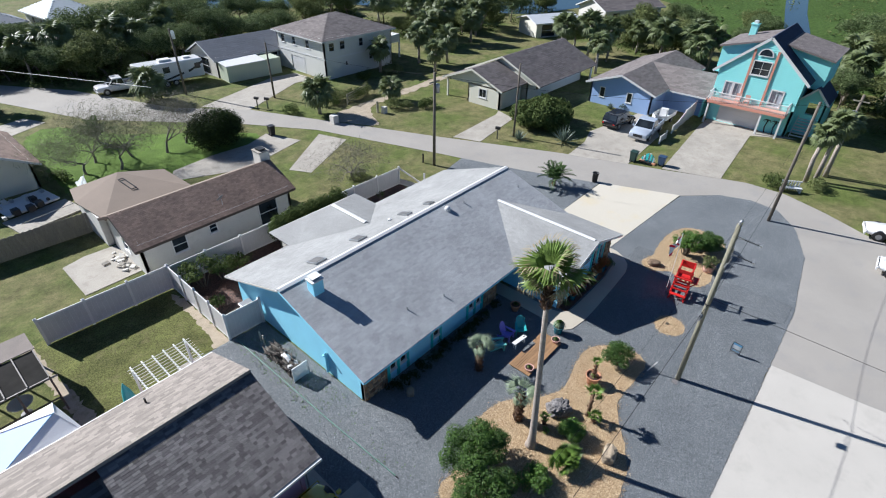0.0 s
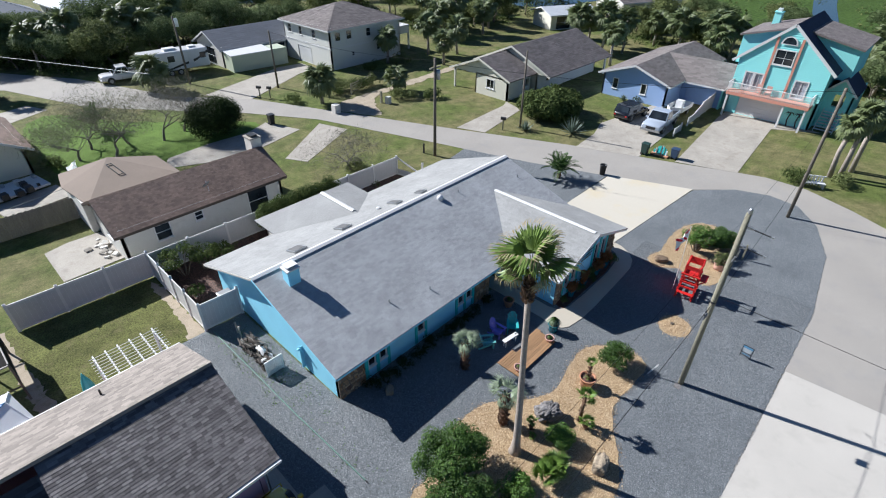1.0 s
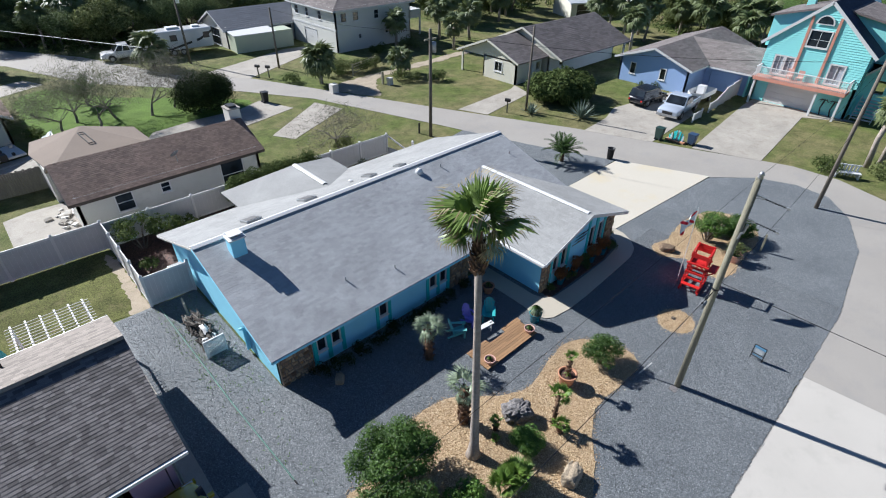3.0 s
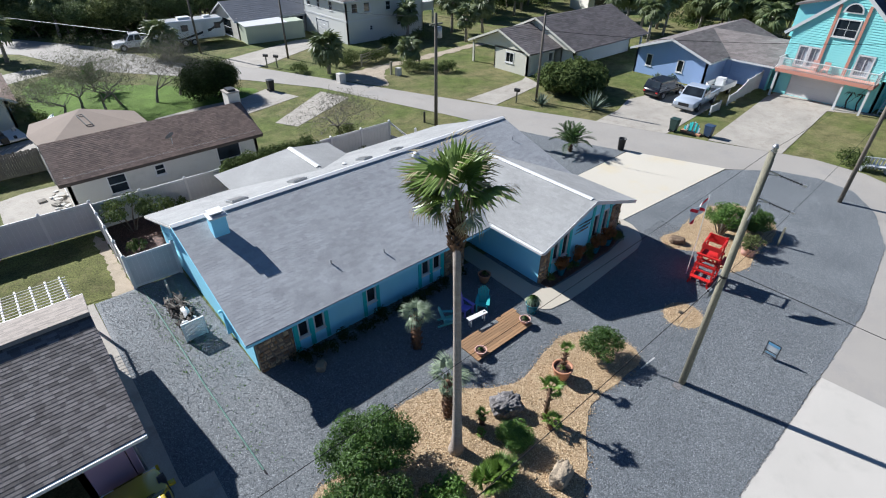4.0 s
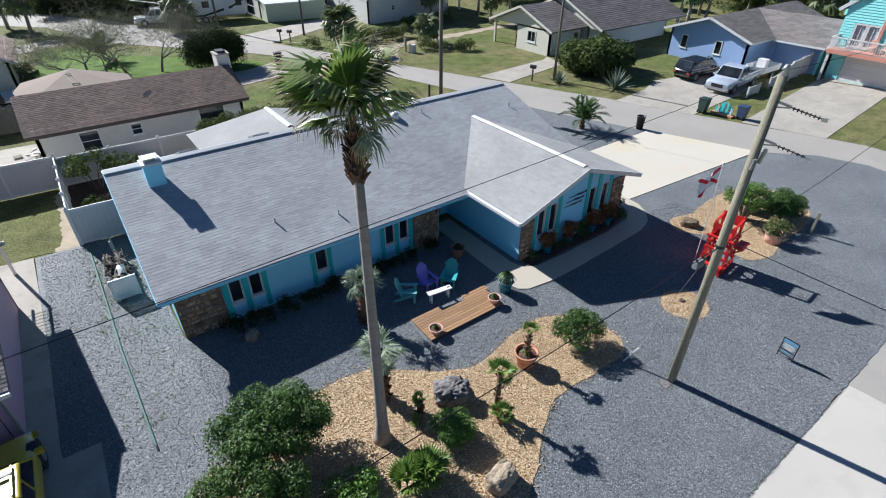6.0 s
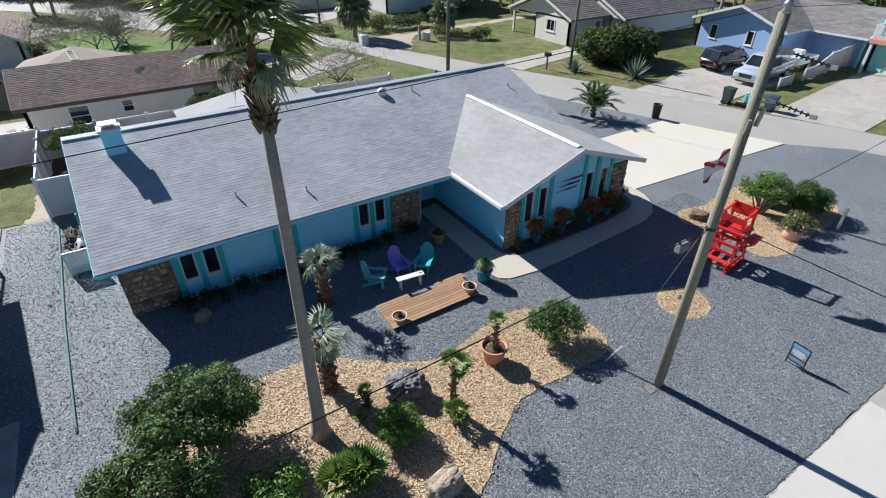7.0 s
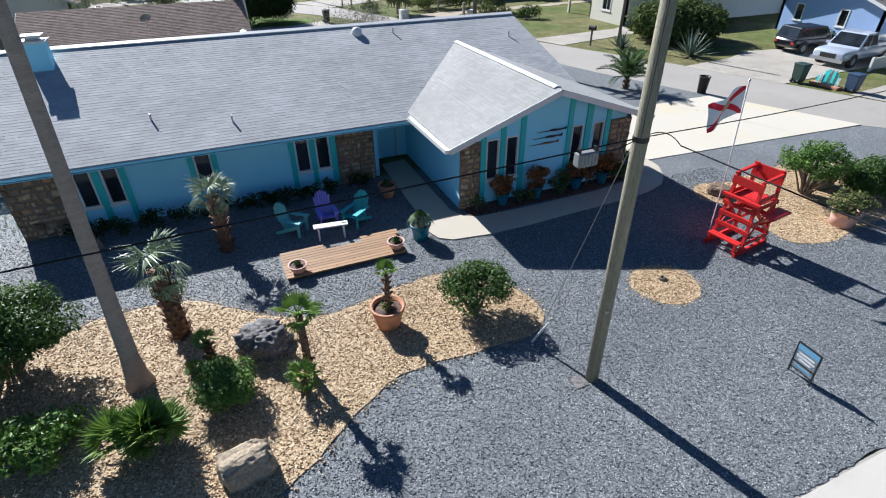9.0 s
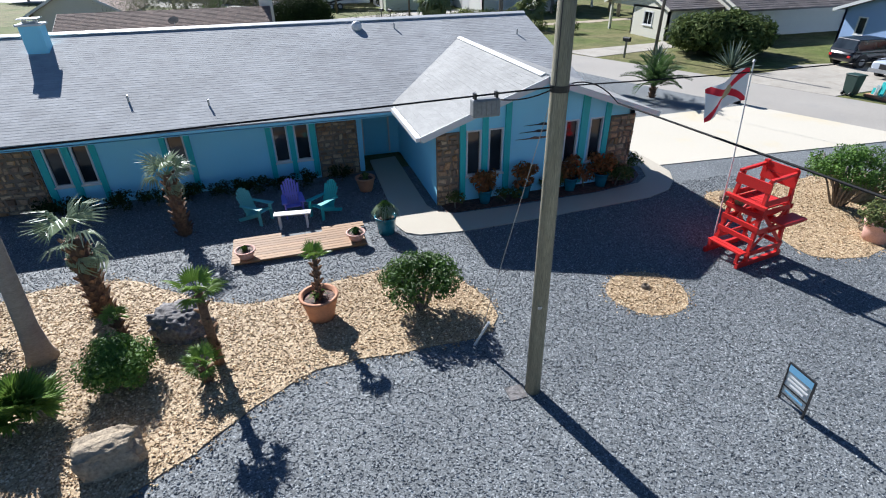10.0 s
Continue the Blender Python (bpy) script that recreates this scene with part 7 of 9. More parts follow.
# ---------------------------------------------------------------- fences and the side yard
def vinyl_fence(label, pts, h=1.75, bay=2.35, end=None):
    ob = thing("fence", (pts[0][0], pts[0][1], 0), label, "fence", group="white vinyl fence")
    for k, (a, b) in enumerate(zip(pts[:-1], pts[1:])):
        d = math.dist(a, b)
        n = max(1, round(d / bay))
        fr = wall_frame(a, b)
        for i in range(n + 1):
            if i == n and k < len(pts) - 2:
                continue
            u = d * i / n
            part("post", MB().box(u - 0.065, u + 0.065, -0.065, 0.065, 0, h + 0.08).add([(u - 0.08, -0.08, h + 0.08), (u + 0.08, -0.08, h + 0.08), (u + 0.08, 0.08, h + 0.08), (u - 0.08, 0.08, h + 0.08), (u, 0, h + 0.15)], [(0, 1, 2, 3), (0, 1, 4), (1, 2, 4), (2, 3, 4), (3, 0, 4)]).moved(fr), M_VINYL, ob, world=True)
        for i in range(n):
            u0, u1 = d * i / n + 0.065, d * (i + 1) / n - 0.065
            h1 = h if end is None or k < len(pts) - 2 else end
            part("top_rail", MB().beam((u0, 0, h - 0.06), (u1, 0, h1 - 0.06), 0.05, 0.12).moved(fr), M_VINYL, ob, world=True)
            part("bottom_rail", MB().beam((u0, 0, 0.12), (u1, 0, 0.12), 0.05, 0.12).moved(fr), M_VINYL, ob, world=True)
            m = 9
            for j in range(m):      # tongue-and-groove boards with shallow joints
                mb = MB()
                a0, a1 = u0 + (u1 - u0) * j / m, u0 + (u1 - u0) * (j + 1) / m
                mb.add([(a0 + 0.006, -0.012, 0.18), (a1 - 0.006, -0.012, 0.18), (a1 - 0.006, -0.012, h1 - 0.12), (a0 + 0.006, -0.012, h1 - 0.12), (a0 + 0.006, 0.012, 0.18), (a1 - 0.006, 0.012, 0.18), (a1 - 0.006, 0.012, h1 - 0.12), (a0 + 0.006, 0.012, h1 - 0.12)], [(0, 1, 2, 3), (7, 6, 5, 4), (0, 4, 5, 1), (1, 5, 6, 2), (2, 6, 7, 3), (3, 7, 4, 0)])
                part("board", mb.moved(fr), M_VINYL_SHADE, ob, world=True)
            part("backing", MB().box(u0, u1, -0.004, 0.004, 0.18, min(h, h1) - 0.12).moved(fr), M_VINYL, ob, world=True)
    return ob


vinyl_fence("tall white vinyl privacy fence along the lawn", [(-20.85, 26.5), (-14.05, 26.3)])
vinyl_fence("white vinyl fence between lawn and house", [(-14.05, 26.3), (-14.05, 19.6), (-12.0, 19.5)], bay=1.7)
vinyl_fence("white vinyl fence behind the house", [(-14.05, 26.35), (5.4, 26.1), (5.9, 23.6)], h=1.6, end=0.7)
M_HOSE = surface("green_hose", (0.13, 0.25, 0.2), 0.5, 20, 1.0, 0.3, 0.1, 0.001)
sw = thing("edging_pipe", (-13.85, 13, 0), "thin green pipe edging laid across the gravel", "edging")
part("pipe", MB().tube([(0.02, 6.2, 0.07), (0.08, 1.8, 0.08), (0.11, -1.4, 0.07), (0.19, -4, 0.08), (0.26, -6.05, 0.07)], 0.027, 7), M_HOSE, sw)
part("end_cap", MB().tube([(0.26, -6.03, 0.07), (0.27, -6.2, 0.05)], 0.032, 8), M_BLACK, sw)

# firewood pile with a lattice screen
M_LOG = surface("dark_driftwood", (0.13, 0.11, 0.095), 0.95, 18, 2.0, 0.4, 0.7, 0.01, random_by="object", rvary=0.6)
M_OLDWOOD = surface("weathered_grey_boards", (0.22, 0.2, 0.17), 0.95, 18, 1.2, 0.35, 0.5, 0.006, stretch=(5, 5, 0.5))
fw = thing("woodpile", (-13.08, 16.0, 0.03), "heap of driftwood logs behind a white lattice screen", "woodpile")
rng = random.Random(31)
for i in range(230):
    y = rng.uniform(-1.35, 1.1)
    z = rng.uniform(0.05, 0.72) * (1 - 0.3 * abs(y) / 1.4)
    a = rng.gauss(1.57, 0.6)
    L = rng.uniform(0.25, 0.6)
    c = Vector((rng.uniform(-0.36, 0.38), y, z))
    d = Vector((math.cos(a) * 0.4 + rng.gauss(0, 0.3), math.sin(a), rng.gauss(0, 0.18))) * L / 2
    k = rng.uniform(0.6, 1.1)
    part("log", MB().tube([c - d, c + Vector((0, 0, rng.uniform(-0.03, 0.03))), c + d], [0.035 * k, 0.042 * k, 0.03 * k], 6), M_LOG if i % 4 else M_OLDWOOD, fw)
for cx, cy, cz, sx, sy in ((0.12, -0.3, 0.7, 0.14, 0.34), (-0.14, -0.95, 0.6, 0.16, 0.15), (0.3, -0.85, 0.52, 0.1, 0.24)):   # pale rags thrown over the heap
    vs, fs = [], []
    for jj in range(9):
        for ii in range(9):
            u, v = ii / 4 - 1, jj / 4 - 1
            k = 1 + 0.25 * noise.noise(Vector((u * 2, v * 2, cx * 9)))
            vs.append((cx + u * sx * k, cy + v * sy * k, cz - 0.12 * (u * u + v * v) + 0.07 * noise.noise(Vector((u * 2.3, v * 2.3, cy * 7)))))
    for jj in range(8):
        for ii in range(8):
            k = jj * 9 + ii
            fs.append((k, k + 1, k + 10, k + 9))
    part("rag", MB().add(vs, fs), M_WHITE, fw, "crumpled white cloth", smooth=True)
part("screen_frame", MB().box(-0.4, -0.34, -1.62, -1.56, 0, 0.95).box(0.44, 0.5, -1.62, -1.56, 0, 0.95).box(-0.34, 0.44, -1.62, -1.56, 0.88, 0.95).box(-0.34, 0.44, -1.62, -1.56, 0.06, 0.13), M_WHITE, fw)
for i in range(22):
    for s in (1, -1):
        x = -1.0 + i * 0.075
        pts = []
        for t in (0.0, 1.0):
            pts.append((x + (t if s > 0 else 1 - t) * 0.75, 0.13 + t * 0.75))
        (ax, az), (bx, bz) = pts
        lo, hi = -0.34, 0.44
        if ax > bx:
            ax, az, bx, bz = bx, bz, ax, az
        if bx <= lo or ax >= hi:
            continue
        q0, q1 = max(0, (lo - ax) / (bx - ax)), min(1, (hi - ax) / (bx - ax))
        part("lath", MB().beam((ax + (bx - ax) * q0, -1.59 + 0.008 * s, az + (bz - az) * q0), (ax + (bx - ax) * q1, -1.59 + 0.008 * s, az + (bz - az) * q1), 0.01, 0.03), M_WHITE, fw)
for y in (1.75, 2.2):
    part("post", MB().box(-0.15 + y * 0.1, -0.08 + y * 0.1, y, y + 0.07, 0, 0.75), M_OLDCONC, fw)
wb = thing("storage_bin", (-12.35, 20.4, 0.05), "small white garden storage bin behind the fence", "storage bin")
part("bin", MB().box(-0.25, 0.35, -0.4, 0.4, 0, 0.9), M_WHITE, wb, bev=0.03)
part("lid", MB().box(-0.3, 0.4, -0.45, 0.45, 0.9, 0.98), M_STEEL, wb, bev=0.02)
hose = thing("hose_tap", (-11.95, 13.6, 0), "blue-painted hose bracket on the end wall", "hose tap")
part("bracket", MB().box(-0.08, 0.1, -0.03, 0.03, 0.2, 1.5), M_BLUE, hose)
part("arm", MB().box(-0.2, 0.1, -0.04, 0.04, 1.4, 1.5), M_BLUE, hose)

rng = random.Random(64)
rub = thing("rubble_heap", (-14.95, 31.6, 0.04), "low heap of broken pale concrete on the patio", "rubble")
for i in range(26):
    q = rng.uniform(0.12, 0.34)
    m = Matrix.Translation((rng.gauss(-0.1, 0.32), rng.gauss(0, 0.75), q * 0.2)) @ Euler((rng.uniform(-0.3, 0.3), rng.uniform(-0.3, 0.3), rng.uniform(0, 3))).to_matrix().to_4x4()
    part("chunk", MB().obox(m, q * 1.5, q, q * 0.5), M_WSTUCCO if i % 2 else M_OLDCONC, rub, bev=0.02)

# pergola, umbrella, tent and screen room of the neighbour
pg = thing("pergola", (-17.7, 17.9, 0), "open white slatted pergola over the back lawn", "pergola")
for i in range(6):
    x = -1.25 + i * 0.5
    part("rafter", MB().beam((x, -1.2, 2.28), (x, 0.95, 2.28), 0.06, 0.1), M_WHITE, pg)
for i in range(9):
    y = -0.95 + i * 0.21
    part("slat", MB().box(-1.45, 1.45, y, y + 0.02, 2.34, 2.36), M_WSTUCCO, pg)
for x in (-1.25, 1.25):
    part("post", MB().box(x - 0.05, x + 0.05, 0.75, 0.85, 0, 2.22), M_WHITE, pg)
um = thing("patio_umbrella", (-19.6, 17.9, 0), "closed teal patio umbrella behind the beige roof", "umbrella")
part("pole", MB().tube([(0, 0, 0), (0, 0, 2.3)], 0.025, 8), M_STEEL, um)
part("canopy", MB().lathe([(0.24, 1.1), (0.3, 1.3), (0.18, 2.0), (0.02, 2.5)], 9), M_TEAL, um)
part("base", MB().lathe([(0.3, 0), (0.28, 0.08), (0.05, 0.1)], 14), M_BLACK, um)
M_TENT = surface("white_tent_cloth", (0.86, 0.86, 0.86), 0.7, 30, 1.0, 0.04, 0.1, 0.003)
# white cloth as well; the bluish shade of one panel is its colour
M_TENT_SHADE = surface("white_tent_cloth_shaded", (0.42, 0.5, 0.8), 0.7, 30, 1.0, 0.05, 0.1, 0.003)
tt = thing("canopy_tent", (-24.3, 18.4, 0), "white peaked canopy tent with a bluish shaded panel", "tent")
AP, TC = (2.2, -0.3, 2.72), ((-0.1, -1.1, 1.9), (-0.1, 1.3, 1.9), (2.3, 1.3, 1.9), (2.9, -1.9, 1.9))
for k in range(4):
    a, b = TC[k], TC[(k + 1) % 4]
    part("canopy", MB().slab([a, b, AP], 0.012), M_TENT_SHADE if k == 0 else M_TENT, tt)
    part("hip_seam", MB().tube([(a[0], a[1], a[2] + 0.02), (AP[0], AP[1], AP[2] + 0.02)], 0.022, 6), M_SIGNB if k == 0 else M_TENT, tt)
    part("valance", MB().slab([a, b, (b[0], b[1], b[2] - 0.24), (a[0], a[1], a[2] - 0.24)], 0.012), M_TENT, tt)
    part("leg", MB().tube([(a[0], a[1], 0), a], 0.025, 6), M_STEEL, tt)
M_BRONZE = surface("bronze_frame", (0.1, 0.085, 0.075), 0.5, 40, 2.0, 0.2, 0.1, 0.001)
M_MESH = leaf_mat("insect_screen", (0.07, 0.065, 0.06), (0.09, 0.085, 0.08), 0.8, 0.5)
sc = thing("screen_room", (-23.6, 23.0, 0), "bronze framed screen room with a dark mesh roof", "screen room")
for x in (-2.2, -0.7, 0.7, 2.0):
    for y in (-2.0, 2.0):
        part("post", MB().box(x - 0.04, x + 0.04, y - 0.04, y + 0.04, 0, 2.2), M_BRONZE, sc)
for z in (0.9, 2.2):
    for y in (-2.0, 2.0):
        part("rail", MB().box(-2.2, 2.0, y - 0.03, y + 0.03, z - 0.03, z + 0.03), M_BRONZE, sc)
    part("rail", MB().box(1.97, 2.03, -2.0, 2.0, z - 0.03, z + 0.03), M_BRONZE, sc)
part("roof_panel", MB().slab([(-2.5, 0.2, 2.5), (2.1, 0.2, 2.5), (2.1, 2.1, 2.25), (-2.5, 2.1, 2.25)], 0.05), surface("brown_panel", (0.17, 0.14, 0.12), 0.8, 30, 1.0, 0.25, 0.3, 0.004), sc)
part("roof_mesh", MB().slab([(-2.2, -2.0, 2.22), (2.0, -2.0, 2.22), (2.0, 0.2, 2.42), (-2.2, 0.2, 2.42)], 0.006), M_MESH, sc, "dark insect mesh")
part("side_mesh", MB().box(1.99, 2.0, -1.96, 1.96, 0.93, 2.17), M_MESH, sc)
for i in range(6):
    part("rafter", MB().beam((-2.2 + i * 0.84, -2.0, 2.26), (-2.2 + i * 0.84, 0.2, 2.46), 0.05, 0.07), M_BRONZE, sc)
tbl = thing("patio_table", (-23.0, 22.2, 0), "pale round patio table inside the screen room", "table")
part("top", MB().lathe([(0.5, 0.7), (0.52, 0.73), (0.5, 0.75)], 20), M_WSTUCCO, tbl)
part("leg", MB().lathe([(0.25, 0.0), (0.05, 0.06), (0.04, 0.7)], 12), M_BLACK, tbl)
solo("bare_soil", MB().prism(outline([(-22.2, 27.5), (-21.6, 27.2), (-21.3, 23.0), (-20.9, 19.4), (-21.6, 19.0), (-21.7, 22.5)], step=0.2, amp=0.14), -0.05, 0.022), M_SAND, "bare sandy edge of the back lawn", "soil", "structure")

# plants behind the house
rng = random.Random(77)
for x, y, r, h in ((-12.7, 25.0, 1.25, 2.4), (-11.5, 24.9, 1.1, 1.9), (-13.1, 22.6, 0.6, 0.8), (-10.2, 25.3, 0.8, 1.0)):
    shrub("bush", (x, y, 0.03), "dark bush in the bark bed by the fence", r, r * 0.9, h, L_OAK, int(x * 7) + 300, clumps=22, per=700, leaf=0.16, group="bushes behind the house")
for i in range(6):
    shrub("hedge", (-6.6 + i * 1.0, 25.55, 0.0), "clipped dark green hedge along the fence", 0.85, 0.55, 2.8, L_OAK, 320 + i, clumps=60, per=1100, leaf=0.11, stems=False, group="hedge by the fence", cr=(0.5, 0.75))
for x in (-9.5, 0.5, 2.5):
    shrub("bush", (x, 25.2, 0.03), "low shrub in the bark bed", 0.5, 0.5, 0.8, L_OAK, int(x * 9) + 350, clumps=9, per=700, leaf=0.1, group="bushes behind the house")
p = bowl("plant_pot", (-10.9, 24.2, 0.05), "orange clay pot by the fence", 0.2, 0.35, M_TERRA)
tuft(p, 0.3, 0.3, 30, 0.3, L_BUSH, rng)

# satellite dish on the brown roof
ds = thing("satellite_dish", (-8.67, 28.95, 2.75), "grey satellite dish on the brown shingle roof", "satellite dish")
part("mast", MB().tube([(0, 0, 0.0), (0, -0.02, 0.4)], 0.025, 8), M_STEEL, ds)
part("reflector", MB().lathe([(0.02, 0.0), (0.2, 0.03), (0.34, 0.09), (0.36, 0.1), (0.34, 0.11), (0.02, 0.03)], 20).moved(pose(0, 0.05, 0.45, -48, 0, 25) @ Matrix.Scale(0.8, 4)), M_SPLICE, ds, smooth=True)
part("arm", MB().beam((0, 0.08, 0.4), (0.1, 0.45, 0.55), 0.025, 0.025), M_STEEL, ds)


# ---------------------------------------------------------------- street furniture and vehicles
def bin_thing(loc, label, mat, r=0.27, h=0.85, square=False, rz=0):
    ob = thing("trash_can", loc, label, "trash can", rz=rz)
    if square:
        part("body", MB().add([(-0.22, -0.25, 0.05), (0.22, -0.25, 0.05), (0.22, 0.25, 0.05), (-0.22, 0.25, 0.05), (-0.28, -0.32, h), (0.28, -0.32, h), (0.28, 0.32, h), (-0.28, 0.32, h)], [(0, 3, 2, 1), (4, 5, 6, 7), (0, 1, 5, 4), (1, 2, 6, 5), (2, 3, 7, 6), (3, 0, 4, 7)]), mat, ob, bev=0.03)
        part("lid", MB().box(-0.3, 0.33, -0.34, 0.34, h, h + 0.07), mat, ob, bev=0.03)
        for y in (-0.2, 0.2):
            part("wheel", MB().tube([(-0.25, y - 0.03, 0.1), (-0.25, y + 0.03, 0.1)], 0.1, 10), M_BLACK, ob)
    else:
        part("body", MB().lathe([(r * 0.8, 0), (r, h * 0.95), (r * 1.08, h * 0.95), (r * 1.08, h), (r * 0.92, h), (r * 0.75, 0.1), (0.01, 0.08)], 18), mat, ob, smooth=True)
    return ob


M_DKGREEN = surface("dark_green_plastic", (0.02, 0.05, 0.04), 0.5, 30, 2, 0.1, 0.1, 0.001)
M_NAVYP = surface("dark_blue_plastic", (0.03, 0.06, 0.12), 0.5, 30, 2, 0.1, 0.1, 0.001)
bin_thing((17.45, 13.95, 0.05), "black open trash can at the driveway", M_BLACK)
bin_thing((23.95, 13.35, 0.02), "dark green wheeled bin at the kerb", M_DKGREEN, h=0.95, square=True)
bin_thing((24.9, 11.0, 0.02), "dark blue wheeled bin at the kerb", M_NAVYP, h=0.85, square=True)
bin_thing((4.15, 43.4, 0.02), "dark wheeled bin on the drive", M_BLACK, h=0.95, square=True)
st = thing("beach_boards", (24.6, 12.2, 0.02), "stack of upright teal painted boards by the bins", "boards")
for i in range(8):
    part("board", MB().box(-0.03, 0.03, -0.62 + i * 0.16, -0.62 + i * 0.16 + 0.12, 0.0, 0.55 + 0.35 * math.sin(i * 0.5)).moved(pose(0.05 * (i % 2), 0, 0, 0, 8, 0)), M_TRIM if i % 3 else M_SIGN, st)
part("base", MB().box(-0.25, 0.25, -0.8, 0.75, 0, 0.12), M_TERRA, st)


def wheel(parent, x, y, r, w=0.2):
    t = part("wheel", MB().tube([(x, y - w / 2, r), (x, y - w / 2 + 0.02, r), (x, y + w / 2 - 0.02, r), (x, y + w / 2, r)], [r * 0.92, r, r, r * 0.92], 18), M_BLACK, parent)
    part("rim", MB().tube([(x, y - w / 2 - 0.008, r), (x, y + w / 2 + 0.008, r)], r * 0.6, 12), M_STEEL, t)


def car_paint(name, col):
    m = surface(name, col, 0.25, 60, 1.0, 0.04, 0.0, 0.001)
    m.node_tree.nodes["Principled BSDF"].inputs["Coat Weight"].default_value = 0.6
    return m


def car(name, loc, rz, label, paint, L, W, H, kind="suv"):
    """A car along +x (its nose at +x)."""
    ob = thing(name, loc, label, "car", rz=rz)
    h0, h1 = 0.32, H * 0.56
    a = L / 2
    w = W / 2
    if kind == "pickup":
        st = [(-1.0, 0.46, 0.96, 0.93), (-0.97, 0.4, 1.0, 0.98), (-0.5, 0.36, 1.0, 1.0), (0.1, 0.34, 1.0, 1.0), (0.55, 0.36, 1.0, 1.0), (0.86, 0.38, 0.97, 0.98), (0.97, 0.4, 0.9, 0.93), (1.0, 0.48, 0.82, 0.86)]
    else:
        st = [(-1.0, 0.44, 0.84, 0.8), (-0.95, 0.34, 1.0, 0.92), (-0.6, 0.3, 1.03, 1.0), (0.0, 0.27, 1.0, 1.0), (0.5, 0.29, 0.98, 1.0), (0.8, 0.31, 0.9, 0.96), (0.95, 0.34, 0.8, 0.87), (1.0, 0.42, 0.66, 0.74)]
    ring, mb = [], MB()
    for x, z0, zt, f in st:
        zt *= h1
        half = [(f * w * 0.86, z0), (f * w, z0 + 0.14), (f * w, z0 + 0.62 * (zt - z0)), (f * w * 0.965, zt - 0.05), (f * w * 0.86, zt)]
        ring.append([(x * a, -y, z) for y, z in half] + [(x * a, y, z) for y, z in reversed(half)])
    n = 10
    mb.add([p for r in ring for p in r], [(k * n + i, k * n + (i + 1) % n, (k + 1) * n + (i + 1) % n, (k + 1) * n + i) for k in range(len(ring) - 1) for i in range(n)] + [tuple(reversed(range(n))), tuple(range((len(ring) - 1) * n, len(ring) * n))])
    part("body", mb, paint, ob, smooth=True, bev=0.02)
    if kind == "pickup":
        c = [(a * 0.52, h1), (a * 0.26, H), (-a * 0.12, H), (-a * 0.2, h1)]
    elif kind == "suv":
        c = [(a * 0.5, h1), (a * 0.2, H), (-a * 0.85, H), (-a * 0.97, h1)]
    else:
        c = [(a * 0.42, h1), (a * 0.08, H), (-a * 0.45, H), (-a * 0.8, h1)]
    k = 0.86
    part("cabin", MB().add([(x, -w * (1 if z < H else k) * 0.96, z) for x, z in c] + [(x, w * (1 if z < H else k) * 0.96, z) for x, z in c], [(0, 1, 2, 3), (7, 6, 5, 4), (0, 4, 5, 1), (1, 5, 6, 2), (2, 6, 7, 3)]), paint, ob, bev=0.04)
    e = 0.012

    def lerp2(p, q, t):
        return (p[0] + (q[0] - p[0]) * t, p[1] + (q[1] - p[1]) * t)
    f0, f1 = lerp2(c[0], c[1], 0.12), lerp2(c[0], c[1], 0.9)
    part("windscreen", MB().add([(f0[0] + e, -w * 0.86, f0[1] + e), (f0[0] + e, w * 0.86, f0[1] + e), (f1[0] + e, w * 0.76, f1[1] + e), (f1[0] + e, -w * 0.76, f1[1] + e)], [(0, 1, 2, 3)]), M_GLASS, ob)
    r0, r1 = lerp2(c[3], c[2], 0.2), lerp2(c[3], c[2], 0.9)
    part("rear_window", MB().add([(r0[0] - e, -w * 0.84, r0[1] + e), (r0[0] - e, w * 0.84, r0[1] + e), (r1[0] - e, w * 0.76, r1[1] + e), (r1[0] - e, -w * 0.76, r1[1] + e)], [(0, 1, 2, 3)]), M_GLASS, ob)
    for s in (-1, 1):
        g0, g1 = lerp2(c[0], c[1], 0.15), lerp2(c[0], c[1], 0.88)
        q0, q1 = lerp2(c[3], c[2], 0.15), lerp2(c[3], c[2], 0.88)
        yy = lambda z: s * (w * 0.96 * (1 - (1 - k) * (z - h1) / (H - h1)) + e)
        m0, m1 = (g0[0] + q0[0]) / 2, (g1[0] + q1[0]) / 2
        for A, B, C, D in (((g0[0] - 0.12, g0[1]), (m0 + 0.05, q0[1]), (m1 + 0.05, q1[1]), (g1[0] - 0.08, g1[1])), ((m0 - 0.05, g0[1]), (q0[0] + 0.1, q0[1]), (q1[0] + 0.08, q1[1]), (m1 - 0.05, g1[1]))):
            part("side_window", MB().add([(x, yy(z), z) for x, z in (A, B, C, D)], [(0, 1, 2, 3)]), M_GLASS, ob)
        part("headlight", MB().box(a * 0.93, a * 0.985, s * w * 0.66 - 0.17, s * w * 0.66 + 0.17, h1 * 0.6, h1 * 0.76), M_WHITE, ob)
        part("tail_light", MB().box(-a - 0.015, -a + 0.05, s * w * 0.72 - 0.09, s * w * 0.72 + 0.09, h1 * 0.66, h1 * 0.8), M_RED, ob)
        part("mirror", MB().box(a * 0.38, a * 0.38 + 0.12, s * (w + 0.02), s * (w + 0.2), h1 + 0.02, h1 + 0.16), paint, ob)
        for x in (-a * 0.62, a * 0.62):
            wheel(ob, x, s * (w - 0.08), 0.34)
            # black disc in place of the dark hollow round the wheel
            part("wheel_arch", MB().tube([(x, s * (w - 0.2), 0.37), (x, s * (w + 0.006), 0.37)], 0.42, 18), M_BLACK, ob)
